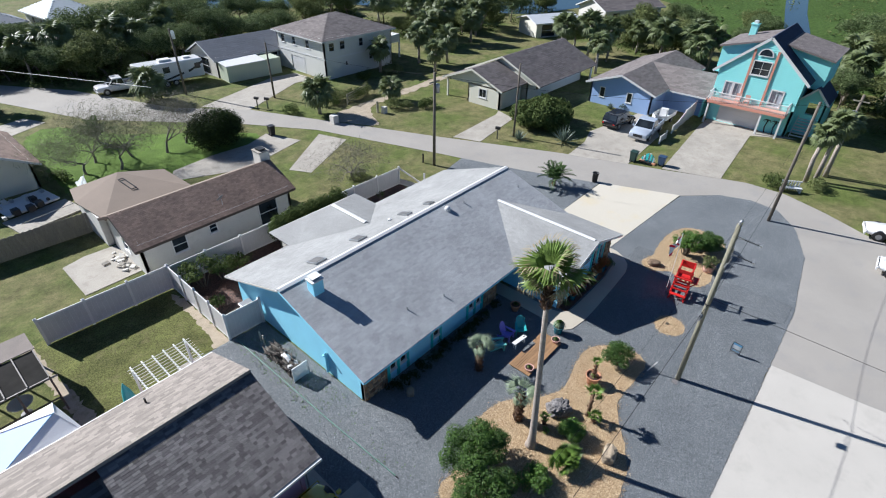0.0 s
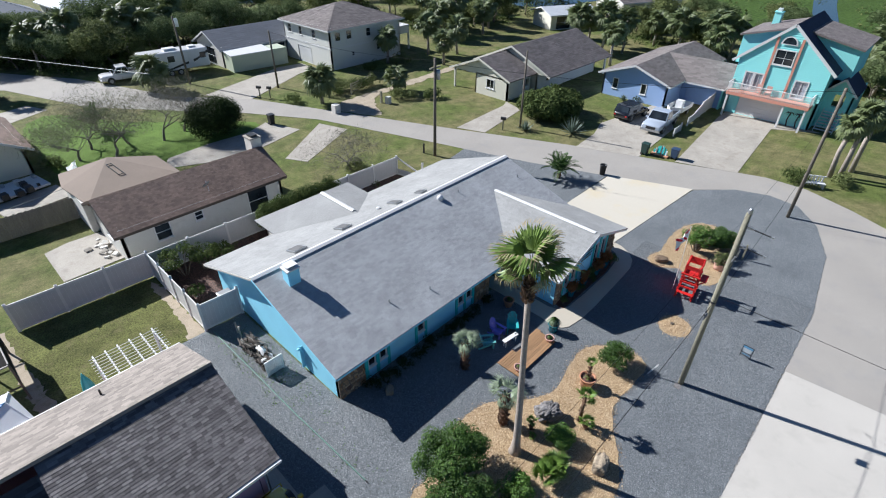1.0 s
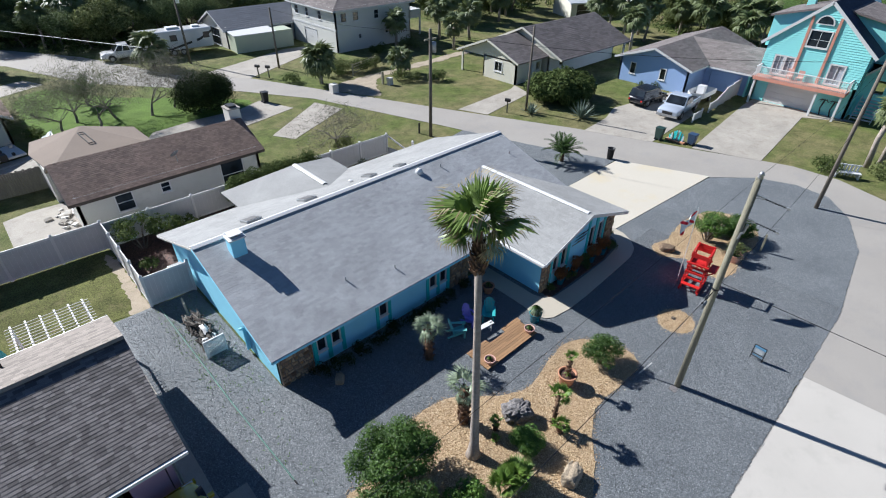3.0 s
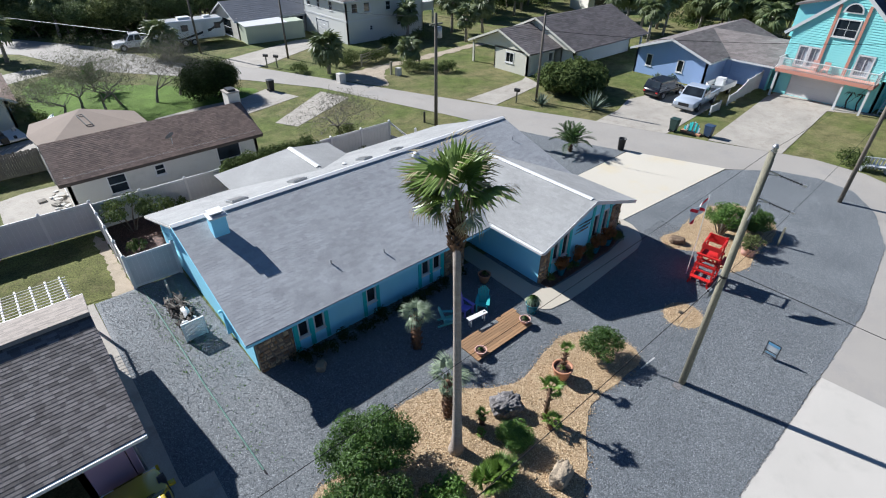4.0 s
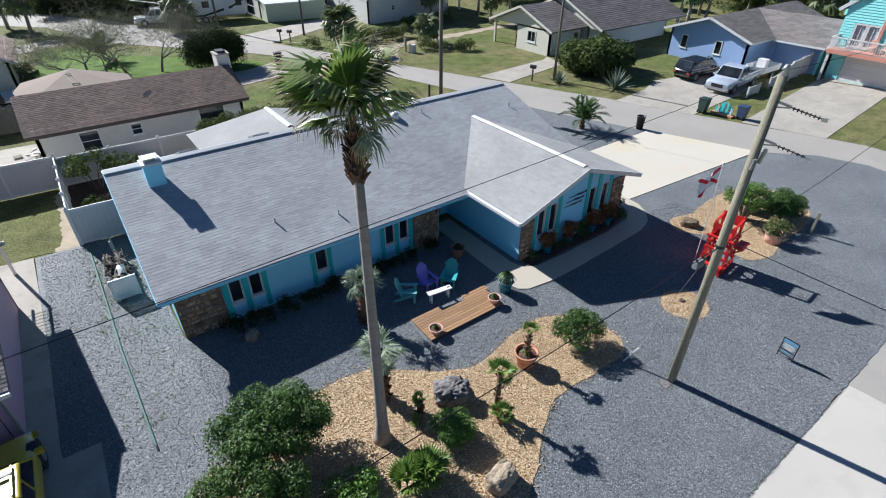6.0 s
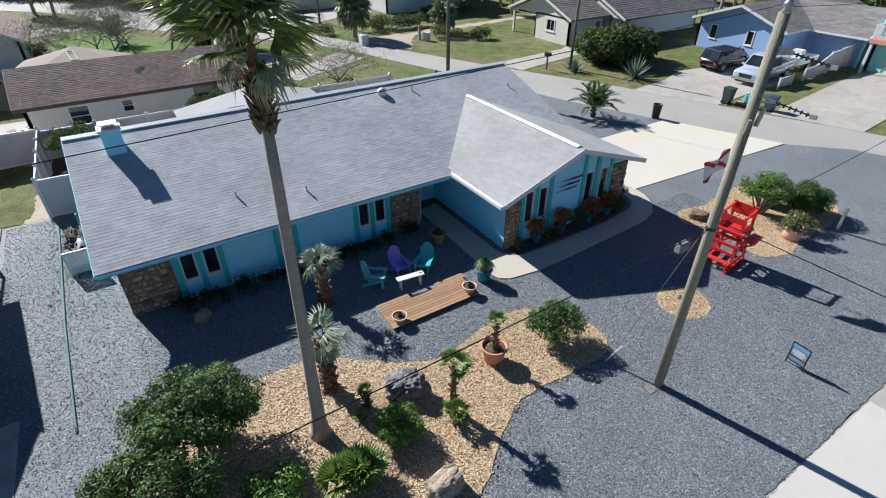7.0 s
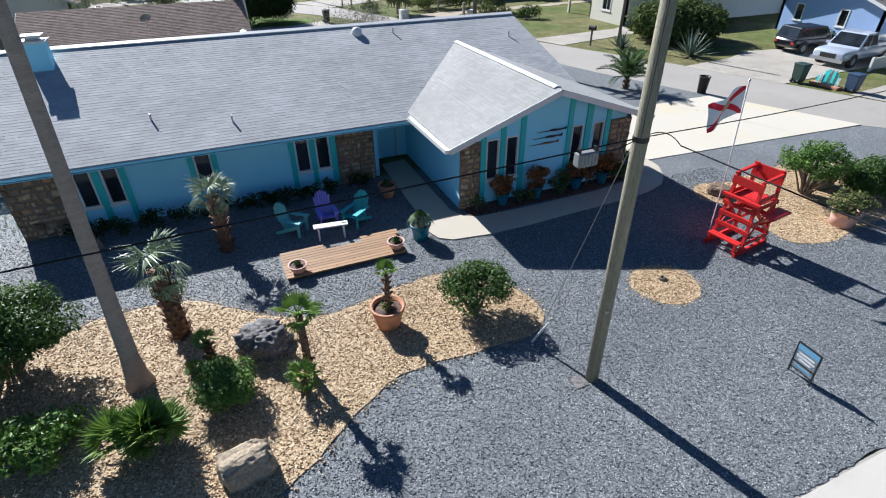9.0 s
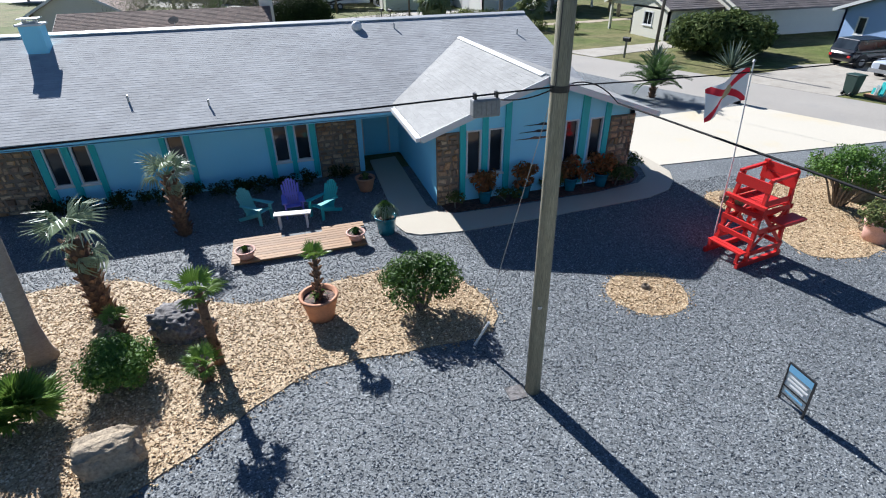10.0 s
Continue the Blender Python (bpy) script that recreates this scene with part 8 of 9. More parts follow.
    part("grille", MB().box(a * 0.98, a + 0.012, -w * 0.46, w * 0.46, h1 * 0.5, h1 * (0.78 if kind == "pickup" else 0.62)), M_BLACK, ob)
    part("bumper", MB().box(a - 0.02, a + 0.06, -w * 0.95, w * 0.95, h0, h0 + 0.2), M_STEEL if kind == "pickup" else paint, ob)
    if kind == "pickup":
        part("cargo_bed", MB().box(-a * 0.95, -a * 0.24, -w * 0.85, w * 0.85, h1 + 0.004, h1 + 0.02), M_BLACK, ob)
        for s in (-1, 1):
            part("bed_side", MB().box(-a * 0.97, -a * 0.22, s * w * 0.92 - 0.05, s * w * 0.92 + 0.05, h1, h1 + 0.16), paint, ob)
    return ob


P_BLACK, P_SILVER, P_YELLOW, P_WHITE = car_paint("black_car_paint", (0.008, 0.009, 0.014)), car_paint("silver_car_paint", (0.42, 0.47, 0.55)), car_paint("yellow_car_paint", (0.5, 0.38, 0.03)), car_paint("white_car_paint", (0.75, 0.75, 0.75))
car("suv", (31.9, 18.7, 0.03), -5, "black parked suv on the worn concrete drive", P_BLACK, 4.3, 1.8, 1.6, "suv")
car("pickup_truck", (31.4, 15.3, 0.03), 184, "silver crew-cab pickup parked on the drive", P_SILVER, 5.5, 2.0, 1.8, "pickup")
yc = car("car", (-16.9, 6.95, 0.05), 90, "yellow compact car with its nose under the carport eave", P_YELLOW, 3.9, 1.75, 1.42, "sedan")
for y in (-0.6, 0.6):
    part("roof_rail", MB().beam((-0.8, y, 1.47), (0.1, y, 1.47), 0.04, 0.05), M_STEEL, yc)
part("roof_bar", MB().beam((-0.15, -0.62, 1.5), (-0.15, 0.62, 1.5), 0.07, 0.03), M_BLACK, yc)
part("wiper", MB().beam((0.84, -0.5, 0.82), (0.76, 0.1, 0.87), 0.02, 0.015).beam((0.84, 0.15, 0.82), (0.76, 0.65, 0.87), 0.02, 0.015), M_BLACK, yc)
car("car", (24.2, -7.2, 0.03), 100, "white sedan parked at the street edge", P_WHITE, 4.5, 1.8, 1.45, "sedan")
car("car", (19.0, -8.6, 0.03), 92, "white car parked on the asphalt", P_WHITE, 4.5, 1.8, 1.45, "suv")
bt = thing("boat", (36.2, 15.5, 0.03), "small white skiff on a trailer", "boat", rz=180)
part("hull", MB().add([(-1.8, -0.8, 0.55), (1.0, -0.8, 0.55), (2.2, 0, 0.75), (1.0, 0.8, 0.55), (-1.8, 0.8, 0.55), (-1.8, -0.85, 1.05), (1.0, -0.85, 1.1), (2.4, 0, 1.25), (1.0, 0.85, 1.1), (-1.8, 0.85, 1.05)], [(0, 1, 2, 3, 4), (0, 5, 6, 1), (1, 6, 7, 2), (2, 7, 8, 3), (3, 8, 9, 4), (4, 9, 5, 0)]), M_WHITE, bt, bev=0.02)
part("console", MB().box(-0.4, 0.2, -0.35, 0.35, 0.6, 1.5), M_WHITE, bt)
part("trailer", MB().box(-1.6, 1.8, -0.5, -0.4, 0.4, 0.5).box(-1.6, 1.8, 0.4, 0.5, 0.4, 0.5).box(1.8, 3.0, -0.06, 0.06, 0.4, 0.5), M_STEEL, bt)
for s in (-1, 1):
    wheel(bt, -0.6, s * 0.75, 0.3)

# low white fence by the drive
wf = thing("fence", (30, 13.2, 0), "low white vinyl fence beside the drive", "fence")
FH = (0.75, 0.8, 0.85, 0.95, 1.55, 1.6, 1.7)
for i, (x, y) in enumerate([(29.9 + 1.85 * k, 13.2 + 0.08 * k) for k in range(7)]):
    part("post", MB().box(x - 0.06, x + 0.06, y - 0.06, y + 0.06, 0, FH[i] + 0.08), M_VINYL, wf, world=True)
    if i < 6 and i != 1:
        for k in range(6):      # upright boards below a rail that follows the slope
            a, b = x + 0.07 + 0.286 * k, x + 0.346 + 0.286 * k
            ha, hb = (FH[i] + (FH[i + 1] - FH[i]) * (q - x) / 1.85 for q in (a, b))
            part("board", MB().add([(a, y, 0.1), (b, y, 0.1), (b, y, hb - 0.06), (a, y, ha - 0.06), (a, y + 0.03, 0.1), (b, y + 0.03, 0.1), (b, y + 0.03, hb - 0.06), (a, y + 0.03, ha - 0.06)], [(0, 1, 2, 3), (7, 6, 5, 4), (0, 4, 5, 1), (1, 5, 6, 2), (2, 6, 7, 3), (3, 7, 4, 0)]), M_VINYL_SHADE, wf, world=True)
        part("rail", MB().beam((x + 0.06, y + 0.015, FH[i] - 0.03), (x + 1.79, y + 0.015, FH[i + 1] - 0.03), 0.06, 0.09), M_VINYL, wf, world=True)

# slatted white bench-like fence piece and mailboxes
wbn = thing("garden_bench", (27.4, 0.7, 0.02), "white slatted garden bench under the palms", "bench", rz=-62)
for i in range(7):
    part("slat", MB().box(-0.75 + i * 0.22, -0.75 + i * 0.22 + 0.1, 0.2, 0.24, 0.1, 0.95), M_WHITE, wbn)
part("seat", MB().box(-0.8, 0.8, -0.25, 0.2, 0.4, 0.45), M_WHITE, wbn)
part("rail", MB().box(-0.8, 0.8, 0.18, 0.26, 0.86, 0.93), M_WHITE, wbn)
for x in (-0.72, 0.72):
    part("leg", MB().box(x - 0.04, x + 0.04, -0.22, 0.2, 0, 0.4), M_WHITE, wbn)


def mailbox(loc, rz):
    ob = thing("mailbox", loc, "black roadside mailbox on a wooden post", "mailbox", rz=rz, group="roadside mailboxes")
    part("post", MB().box(-0.05, 0.05, -0.05, 0.05, 0, 1.05), M_POLE, ob)
    part("box", MB().box(-0.12, 0.12, -0.25, 0.25, 1.05, 1.22).tube([(0, -0.25, 1.22), (0, 0.25, 1.22)], 0.12, 12), M_BLACK, ob)


for x, y, r in ((19.4, 26.0, 20), (7.6, 51.6, 30), (8.3, 50.6, 30)):
    mailbox((x, y, 0), r)
ub = thing("utility_box", (10.7, 41.5, 0), "pale square utility cabinet on the verge", "utility box")
part("case", MB().box(-0.35, 0.35, -0.35, 0.35, 0, 0.9), M_WSTUCCO, ub, bev=0.02)
solo("dirt_track", MB().prism(outline([(11.7, 43.3), (11.8, 40.2), (13.6, 37.8), (15.7, 41.2), (17.5, 42.7), (24, 43.1), (32, 43.8), (38, 43.7), (38, 44.9), (32, 45.2), (24, 44.5), (17, 44.2), (15.2, 44.0)], step=0.5, amp=0.2), -0.05, 0.022), M_SAND, "sandy two-track drive between the bushes", "track", "structure")
gt = thing("gate", (15.6, 45.2, 0), "open grey timber field gate beside the track", "gate")
for q in (0.0, 1.0):
    part("gate_post", MB().box(4.1 * q - 0.06, 4.1 * q + 0.06, 1.4 * q - 0.06, 1.4 * q + 0.06, -0.05, 1.25), M_POLE, gt)
for z in (0.3, 0.6, 0.9, 1.15):
    part("gate_rail", MB().beam((0.06, 0.02, z), (4.04, 1.38, z), 0.04, 0.09), M_POLE, gt)
gp = thing("utility_box", (16.6, 39.9, 0), "small pale utility pedestal by the track", "utility box")
part("case", MB().box(-0.25, 0.25, -0.25, 0.25, 0, 0.75), M_WSTUCCO, gp, bev=0.02)
gq = thing("post", (16.2, 40.6, 0), "short weathered timber post by the track", "post")
part("post", MB().box(-0.1, 0.1, -0.1, 0.1, -0.05, 1.3), M_POLE, gq)
fh = thing("mailbox", (10.0, 27.6, 0), "dark bracket post beside the utility pole", "post")
part("post", MB().box(-0.06, 0.06, -0.06, 0.06, 0, 0.9), M_BLACK, fh)

# further utility poles
p2 = pole((20.75, 0.75, 0), 9.4, "weathered wooden utility pole at the bend", 0.125)
p3 = pole((10.3, 26.5, 0), 8.4, "wooden utility pole with a grey transformer", 0.14)
part("transformer", MB().lathe([(0.2, 0), (0.2, 0.7), (0.12, 0.78)], 14, (0.25, -0.1, 6.7)), M_STEEL, p3, smooth=True)
part("crossarm", MB().box(-0.6, 0.6, -0.05, 0.05, 7.6, 7.72), M_POLE, p3)
pole((21.2, 25.2, 0), 7.4, "slim grey utility pole on the lawn", 0.11)
pole((11.0, 53.4, 0), 6.4, "wooden utility pole by the drive", 0.12)
p6 = pole((4.2, 62.0, 0), 7.6, "wooden utility pole behind the palms", 0.13)
part("transformer", MB().lathe([(0.2, 0), (0.2, 0.8), (0.12, 0.9)], 12, (0.2, -0.2, 6.5)), M_SIGN, p6, smooth=True)
p7 = pole((33.4, -1.0, 0), 7.4, "wooden utility pole with a transformer by the palms", 0.14)
part("transformer", MB().lathe([(0.22, 0), (0.22, 0.8), (0.12, 0.9)], 14, (-0.3, 0.1, 5.2)), M_STEEL, p7, smooth=True)
part("crossarm", MB().box(-0.08, 0.0, -0.6, 0.6, 6.8, 6.9), M_POLE, p7)
wire((-27, 105.5, 3.75), (-3.0, 52.0, 4.62), 0.0, 0.022, "pale service wire over the far street", M_WHITE)
wire((20.45, 0.6, 9.3), (33.4, -1.0, 6.9), 0.4, 0.012, "power wire to the transformer pole")
wire((20.45, 0.6, 9.3), (10.3, 26.5, 8.2), 0.6, 0.012, "power wire along the street bend")
wire((10.3, 26.5, 8.2), (11.0, 53.4, 6.3), 0.5, 0.012, "power wire along the far street")

# RV, truck, sheds on the far side
rv = thing("motorhome", (5.1, 67.6, 0), "long white travel trailer with dark swoosh stripes", "travel trailer", rz=-6)
part("body", MB().box(-4.0, 4.0, -1.2, 1.2, 0.65, 2.9), P_WHITE, rv, bev=0.15)
part("roof_pod", MB().box(-1.0, 0.4, -0.5, 0.5, 2.9, 3.15).box(2.0, 2.8, -0.4, 0.4, 2.9, 3.1), M_WHITE, rv)
part("stripe", MB().add([(-4.15, -1.21, 1.0), (-1.0, -1.21, 0.95), (2.5, -1.21, 1.8), (4.15, -1.21, 2.7), (4.15, -1.21, 2.4), (2.3, -1.21, 1.45), (-1.0, -1.21, 0.75), (-4.15, -1.21, 0.8)], [(0, 1, 6, 7), (1, 2, 5, 6), (2, 3, 4, 5)]), M_BLACK, rv)
for x, w in ((-3.2, 0.9), (-1.0, 0.8), (2.9, 0.7)):
    part("window", MB().box(x, x + w, -1.22, -1.2, 1.7, 2.4), M_GLASS, rv)
part("door", MB().box(1.4, 2.0, -1.225, -1.2, 0.8, 2.6), M_WHITE, rv)
for x in (-0.9, 0.2):
    for s in (-1, 1):
        wheel(rv, x, s * 1.1, 0.38)
car("pickup_truck", (-0.6, 69.0, 0.02), 172, "white pickup parked before the travel trailer", P_WHITE, 5.4, 2.0, 1.8, "pickup")
house_body("garage", (16.0, 69.0, 0), "grey-roofed white garage beside the two-storey house", 11.0, 7.0, 2.6, 1.6, 0.5, M_WSTUCCO, surface("grey_metal_roof", (0.2, 0.21, 0.23), 0.6, 40, 0.5, 0.12, 0.2, 0.003, random_by="island", rvary=0.15), course=0.4, tab=1.2,
                 openings={"W": [(2.0, 5.0, 0.05, 2.2)], "S": [(6.5, 7.6, 1.0, 2.0), (8.2, 9.3, 1.0, 2.0)]})
ws = thing("shed", (14.2, 63.6, 0), "pale green box shed with a white roof", "shed", rz=-5)
part("wall", MB().box(-3.8, 3.8, -1.3, 1.3, 0, 2.1), surface("pale_green_metal", (0.5, 0.55, 0.42), 0.5, 30, 0.6, 0.06, 0.1, 0.002), ws)
part("roof", MB().slab([(-3.9, -1.4, 2.1), (1.6, -1.4, 2.1), (1.6, 1.4, 2.3), (-3.9, 1.4, 2.3)], 0.1), M_WHITE, ws)
house_body("house", (6.6, 110.4, 0), "far pale house with a light blue-grey hip roof", 7.9, 11.0, 3.45, 2.2, 0.6, M_WSTUCCO, surface("pale_blue_roof", (0.42, 0.47, 0.5), 0.7, 20, 0.4, 0.08, 0.2, 0.004), hip=True, course=0.5, tab=1.5, rz=4, openings={"S": [(1.2, 2.3, 1.6, 2.8), (5.0, 6.4, 1.2, 3.0)], "W": [(3, 4, 1.4, 2.6), (6.5, 7.5, 1.4, 2.6)]})
house_body("house", (-5.4, 110.5, 0), "far grey-roofed house among the trees", 10.5, 7, 3.1, 1.5, 0.6, M_WSTUCCO, surface("slate_grey_roof", (0.26, 0.28, 0.31), 0.7, 20, 0.4, 0.08, 0.2, 0.004), hip=True, course=0.5, tab=1.5, rz=4)
house_body("house", (67.0, 49.5, 0), "far open shed with a pale metal roof", 9, 6, 2.6, 0.8, 0.5, M_CREAM, surface("pale_metal_roof", (0.6, 0.62, 0.64), 0.4, 20, 0.4, 0.06, 0.1, 0.002), course=0.5, tab=2.0, rz=-25, openings={"S": [(1, 4, 0.1, 2.2)]})
house_body("house", (90, 46.5, 0), "far grey-roofed bungalow by the water", 15, 8, 2.8, 1.6, 0.6, M_WSTUCCO, M_SHINGLE_F, course=0.5, tab=1.5, rz=-22, openings={"S": [(2, 4, 0.9, 2.0), (8, 10, 0.9, 2.0)]})
house_body("house", (-18.6, 51.6, 0), "beige house with a brown roof on the corner", 8.5, 6.6, 2.5, 1.8, 0.6, M_CREAM, M_SHINGLE_BR, course=0.25, tab=0.6, rz=90, openings={"E": [(1.0, 2.0, 0.9, 2.0)], "S": [(2, 3, 0.9, 2), (6, 7, 0.9, 2)]})

# wooden fence and odds and ends behind the brown-roofed house
wdf = thing("fence", (-17, 36, 0), "weathered grey wooden board fence", "fence")
for i in range(58):
    x = -22.4 + i * 0.13
    part("board", MB().box(x, x + 0.122, 37.3 - i * 0.006, 37.325 - i * 0.006, 0, 1.6 + 0.04 * math.sin(i * 2.3)), M_OLDWOOD, wdf, world=True)
for z in (0.4, 1.2):
    part("rail", MB().beam((-22.4, 37.37, z), (-14.9, 37.02, z), 0.06, 0.09), M_OLDWOOD, wdf, world=True)
lf = thing("flag", (-13.3, 42.6, 0), "small garden flag on a slanted stick", "flag")
part("stick", MB().tube([(-0.9, -0.4, -0.02), (0.3, 0.2, 1.9)], 0.02, 6), M_WHITE, lf)
part("cloth", flag_mesh(0.8, 0.9, 0.06, 0.3), M_SIGN, lf, at=pose(0.25, 0.2, 0.9, 0, 0, 200))
tb = thing("deck_platform", (-17.0, 43.8, 0), "white painted low deck platform with clutter", "deck", rz=10)
part("platform", MB().box(-1.7, 1.9, -0.6, 2.0, 0.25, 0.4), M_WHITE, tb)
part("ground_slab", MB().box(-2.2, 2.2, -3.4, -0.6, 0.0, 0.12), M_OLDCONC, tb)
for i in range(9):
    part("lattice", MB().beam((-1.7 + i * 0.4, -2.25, 0.3), (-1.5 + i * 0.4, -3.6, 0.9), 0.03, 0.03), M_STEEL, tb)
rng = random.Random(5)
for i in range(12):
    x, y, s = rng.uniform(-2.2, 1.6), rng.uniform(-1.8, 1.6), rng.uniform(0.15, 0.45)
    part("crate", MB().box(x, x + s, y, y + s * 1.3, 0.4, 0.4 + s), rng.choice((M_BLACK, M_STEEL, M_WSTUCCO)), tb, bev=0.01)

# ---------------------------------------------------------------- palms, trees and woods further off
def far_palm(loc, h, label, seed, n=26, sc=1.0, e1=-50, group="sabal palms"):
    rng = random.Random(seed)
    ob = thing("palm_tree", loc, label, "palm tree", group=group)
    part("trunk", MB().tube([(0, 0, -0.1), (0.05 * h * rng.uniform(-1, 1), 0.05 * h * rng.uniform(-1, 1), h * 0.5), (0, 0, h)], [0.22, 0.17, 0.19], 9), M_TRUNK, ob, smooth=True)
    frond_ring(ob, (0, 0, h), FAN_FAR, n, 82, e1, rng, sc)
    return ob


SAB = "grey-green sabal palm with a rounded crown"
for i, (x, y, h, n, sc) in enumerate(((11.4, 45.0, 2.6, 34, 1.1), (0.4, 62.6, 2.2, 34, 1.2), (27.7, 52.6, 3.2, 26, 1.0), (32.5, 46.5, 3.0, 24, 1.0), (20.2, 42.5, 1.6, 22, 0.9), (30.6, 0.1, 4.4, 26, 0.72), (31.3, -0.5, 5.3, 28, 0.76), (33.0, -1.0, 4.9, 26, 0.74),
                                       (51, 55, 3.6, 26, 1.1), (55.5, 57.5, 4.2, 26, 1.2), (60, 42.5, 3.4, 26, 1.2), (55, 37.5, 4.4, 24, 1.1), (59.3, 35.0, 3.6, 26, 1.1), (64, 31, 3.5, 26, 1.1), (48.6, 30.2, 4.2, 24, 1.05), (38, 49, 3.6, 26, 1.1), (35, 52, 4.0, 26, 1.1), (43, 58, 3.8, 26, 1.2), (-13.5, 71.5, 3.4, 22, 1.1), (-15.5, 76, 3.2, 22, 1.1), (42, -6.5, 4.2, 26, 1.1), (45, -9, 3.6, 26, 1.2), (55, -4, 4.0, 26, 1.2), (57.5, 10.5, 3.6, 26, 1.2), (58, 1.5, 4.6, 26, 1.2), (62, -2.5, 4.2, 26, 1.2), (66, 3, 4.8, 26, 1.3), (52, -8, 4.4, 26, 1.2), (48.5, -5.5, 3.8, 24, 1.1))):
    far_palm((x, y, 0), h, SAB, 500 + i, n, sc)

# feather palms and agaves
L_DATE = leaf_mat("date_palm_green", (0.05, 0.1, 0.03), (0.14, 0.22, 0.07), 0.5)
FEATHER = [feather_leaf_mesh("feather_leaf", L_DATE, 1.25, 22, 0.3, 0.6, k, w=0.03) for k in range(2)]
cy = thing("cycad_palm", (14.35, 16.2, 0.02), "small pygmy date palm with arching feather leaves", "palm tree")
booted_trunk(cy, [(0, 0, -0.05), (0, 0, 0.55)], 0.14, 0.12, 14, rng, 0.14)
frond_ring(cy, (0, 0, 0.55), FEATHER, 26, 75, 5, rng, 1.3)
cy = thing("cycad_palm", (-8.6, 53.8, 0.02), "young feather palm on the bright lawn", "palm tree")
frond_ring(cy, (0, 0, 0.5), FEATHER, 14, 75, 25, rng, 1.8)
part("trunk", MB().tube([(0, 0, -0.05), (0, 0, 0.6)], 0.12, 8), M_TRUNK, cy)


def agave(loc, r, n, seed):
    rng = random.Random(seed)
    ob = thing("agave", loc, "spiky blue-grey agave on the lawn", "agave", group="agaves by the street")
    for i in range(n):
        el, az = 80 - 75 * (i / n), i * 137.5
        L = r * rng.uniform(0.85, 1.1)
        m = Matrix.Rotation(radians(az), 4, "Z") @ Matrix.Rotation(radians(-el), 4, "Y")
        part("leaf", MB().add([(0, -0.05, 0), (0, 0.05, 0), (L * 0.4, 0.075, 0.03), (L * 0.4, -0.075, 0.03), (L, 0, 0.1), (L * 0.4, 0, -0.03)], [(0, 1, 2, 5), (0, 5, 3), (2, 4, 5), (5, 4, 3), (0, 3, 2, 1), (3, 4, 2)]).moved(m), L_AGAVE, ob)


agave((20.8, 24.3, 0.02), 1.2, 30, 1)
agave((23.4, 20.6, 0.02), 1.7, 40, 2)
agave((36.3, 21.8, 0.02), 0.7, 22, 3)

shrub("big_bush", (26.2, 25.2, 0), "huge rounded bush of broad leaves by the cottage", 3.3, 2.9, 2.8, L_OAK, 71, clumps=56, per=260, leaf=0.36, stems=False)
shrub("big_bush", (-0.9, 45.0, 0), "large dark round bush on the bright lawn", 2.4, 2.2, 3.2, L_DARK, 72, clumps=70, per=420, leaf=0.17, stems=False, cr=(0.36, 0.62))
for i, (x, y, r, h) in enumerate(((15.5, 47, 1.4, 1.4), (17.5, 46.2, 1.3, 1.3), (19.5, 46.5, 1.2, 1.4), (14, 46.3, 1.1, 1.1), (18.2, 40.3, 1.1, 1.3), (21.3, 37.5, 1.1, 1.2), (19.6, 39.2, 0.8, 1.0), (9.3, 47.4, 1.0, 1.0), (3.6, 29.6, 1.0, 1.0), (27.5, 2.0, 1.1, 1.1), (29.5, -1.0, 1.0, 1.0), (37.2, 20.6, 0.6, 0.7), (-15.0, 51.5, 1.2, 1.4), (-13.6, 47.5, 1.0, 0.9), (28.5, 50.8, 1.4, 1.5), (24, 51.5, 1.2, 1.2))):
    shrub("bush", (x, y, 0), "dark green garden bush", r, r, h, L_OAK if i % 2 else L_OLIVE, 400 + i, clumps=16, per=380, leaf=0.17, stems=False, group="bushes by the street")

BT = "sparse grey bare-limbed tree"
for i, (x, y, h, s) in enumerate(((-9.6, 46.2, 8.6, 1.1), (-12.0, 47.2, 7.6, 1.15), (-7.6, 48.2, 8.4, 1.0), (-5.2, 46.6, 8.6, 0.95), (-3.0, 47.6, 7.8, 0.95), (-10.6, 49.0, 7.8, 1.0), (3.3, 29.6, 6.6, 1.35))):
    tree("bare_tree", (x, y, -0.55), BT, h, s, L_GREYTWIG if i in (3, 4, 6) else L_OLIVEGREY, 600 + i, per=9, leaf=0.42, clump=0.75, levels=5, r0=0.15, first=0.2, group="bare trees on the lawn", slim=0.05, crown="crown", bark=M_GREYBARK, decay=(0.76, 0.96))

OAKS = [tree("oak_tree", (-40 + 3 * k, 100, 0), "dark green coastal oak with an uneven crown", 6.5 + k, 0.8, L_WOOD if k % 2 else L_OLIVE, 700 + k, per=110, leaf=0.3, clump=1.5, levels=3, r0=0.2, group="woods behind the houses") for k in range(4)]
rng = random.Random(99)
spots = []


def scatter(n, x0, x1, y0, y1, keep=lambda x, y: True):
    k = 0
    while k < n:
        x, y = rng.uniform(x0, x1), rng.uniform(y0, y1)
        if keep(x, y) and all((x - a) ** 2 + (y - b) ** 2 > 7 for a, b in spots):
            spots.append((x, y))
            k += 1


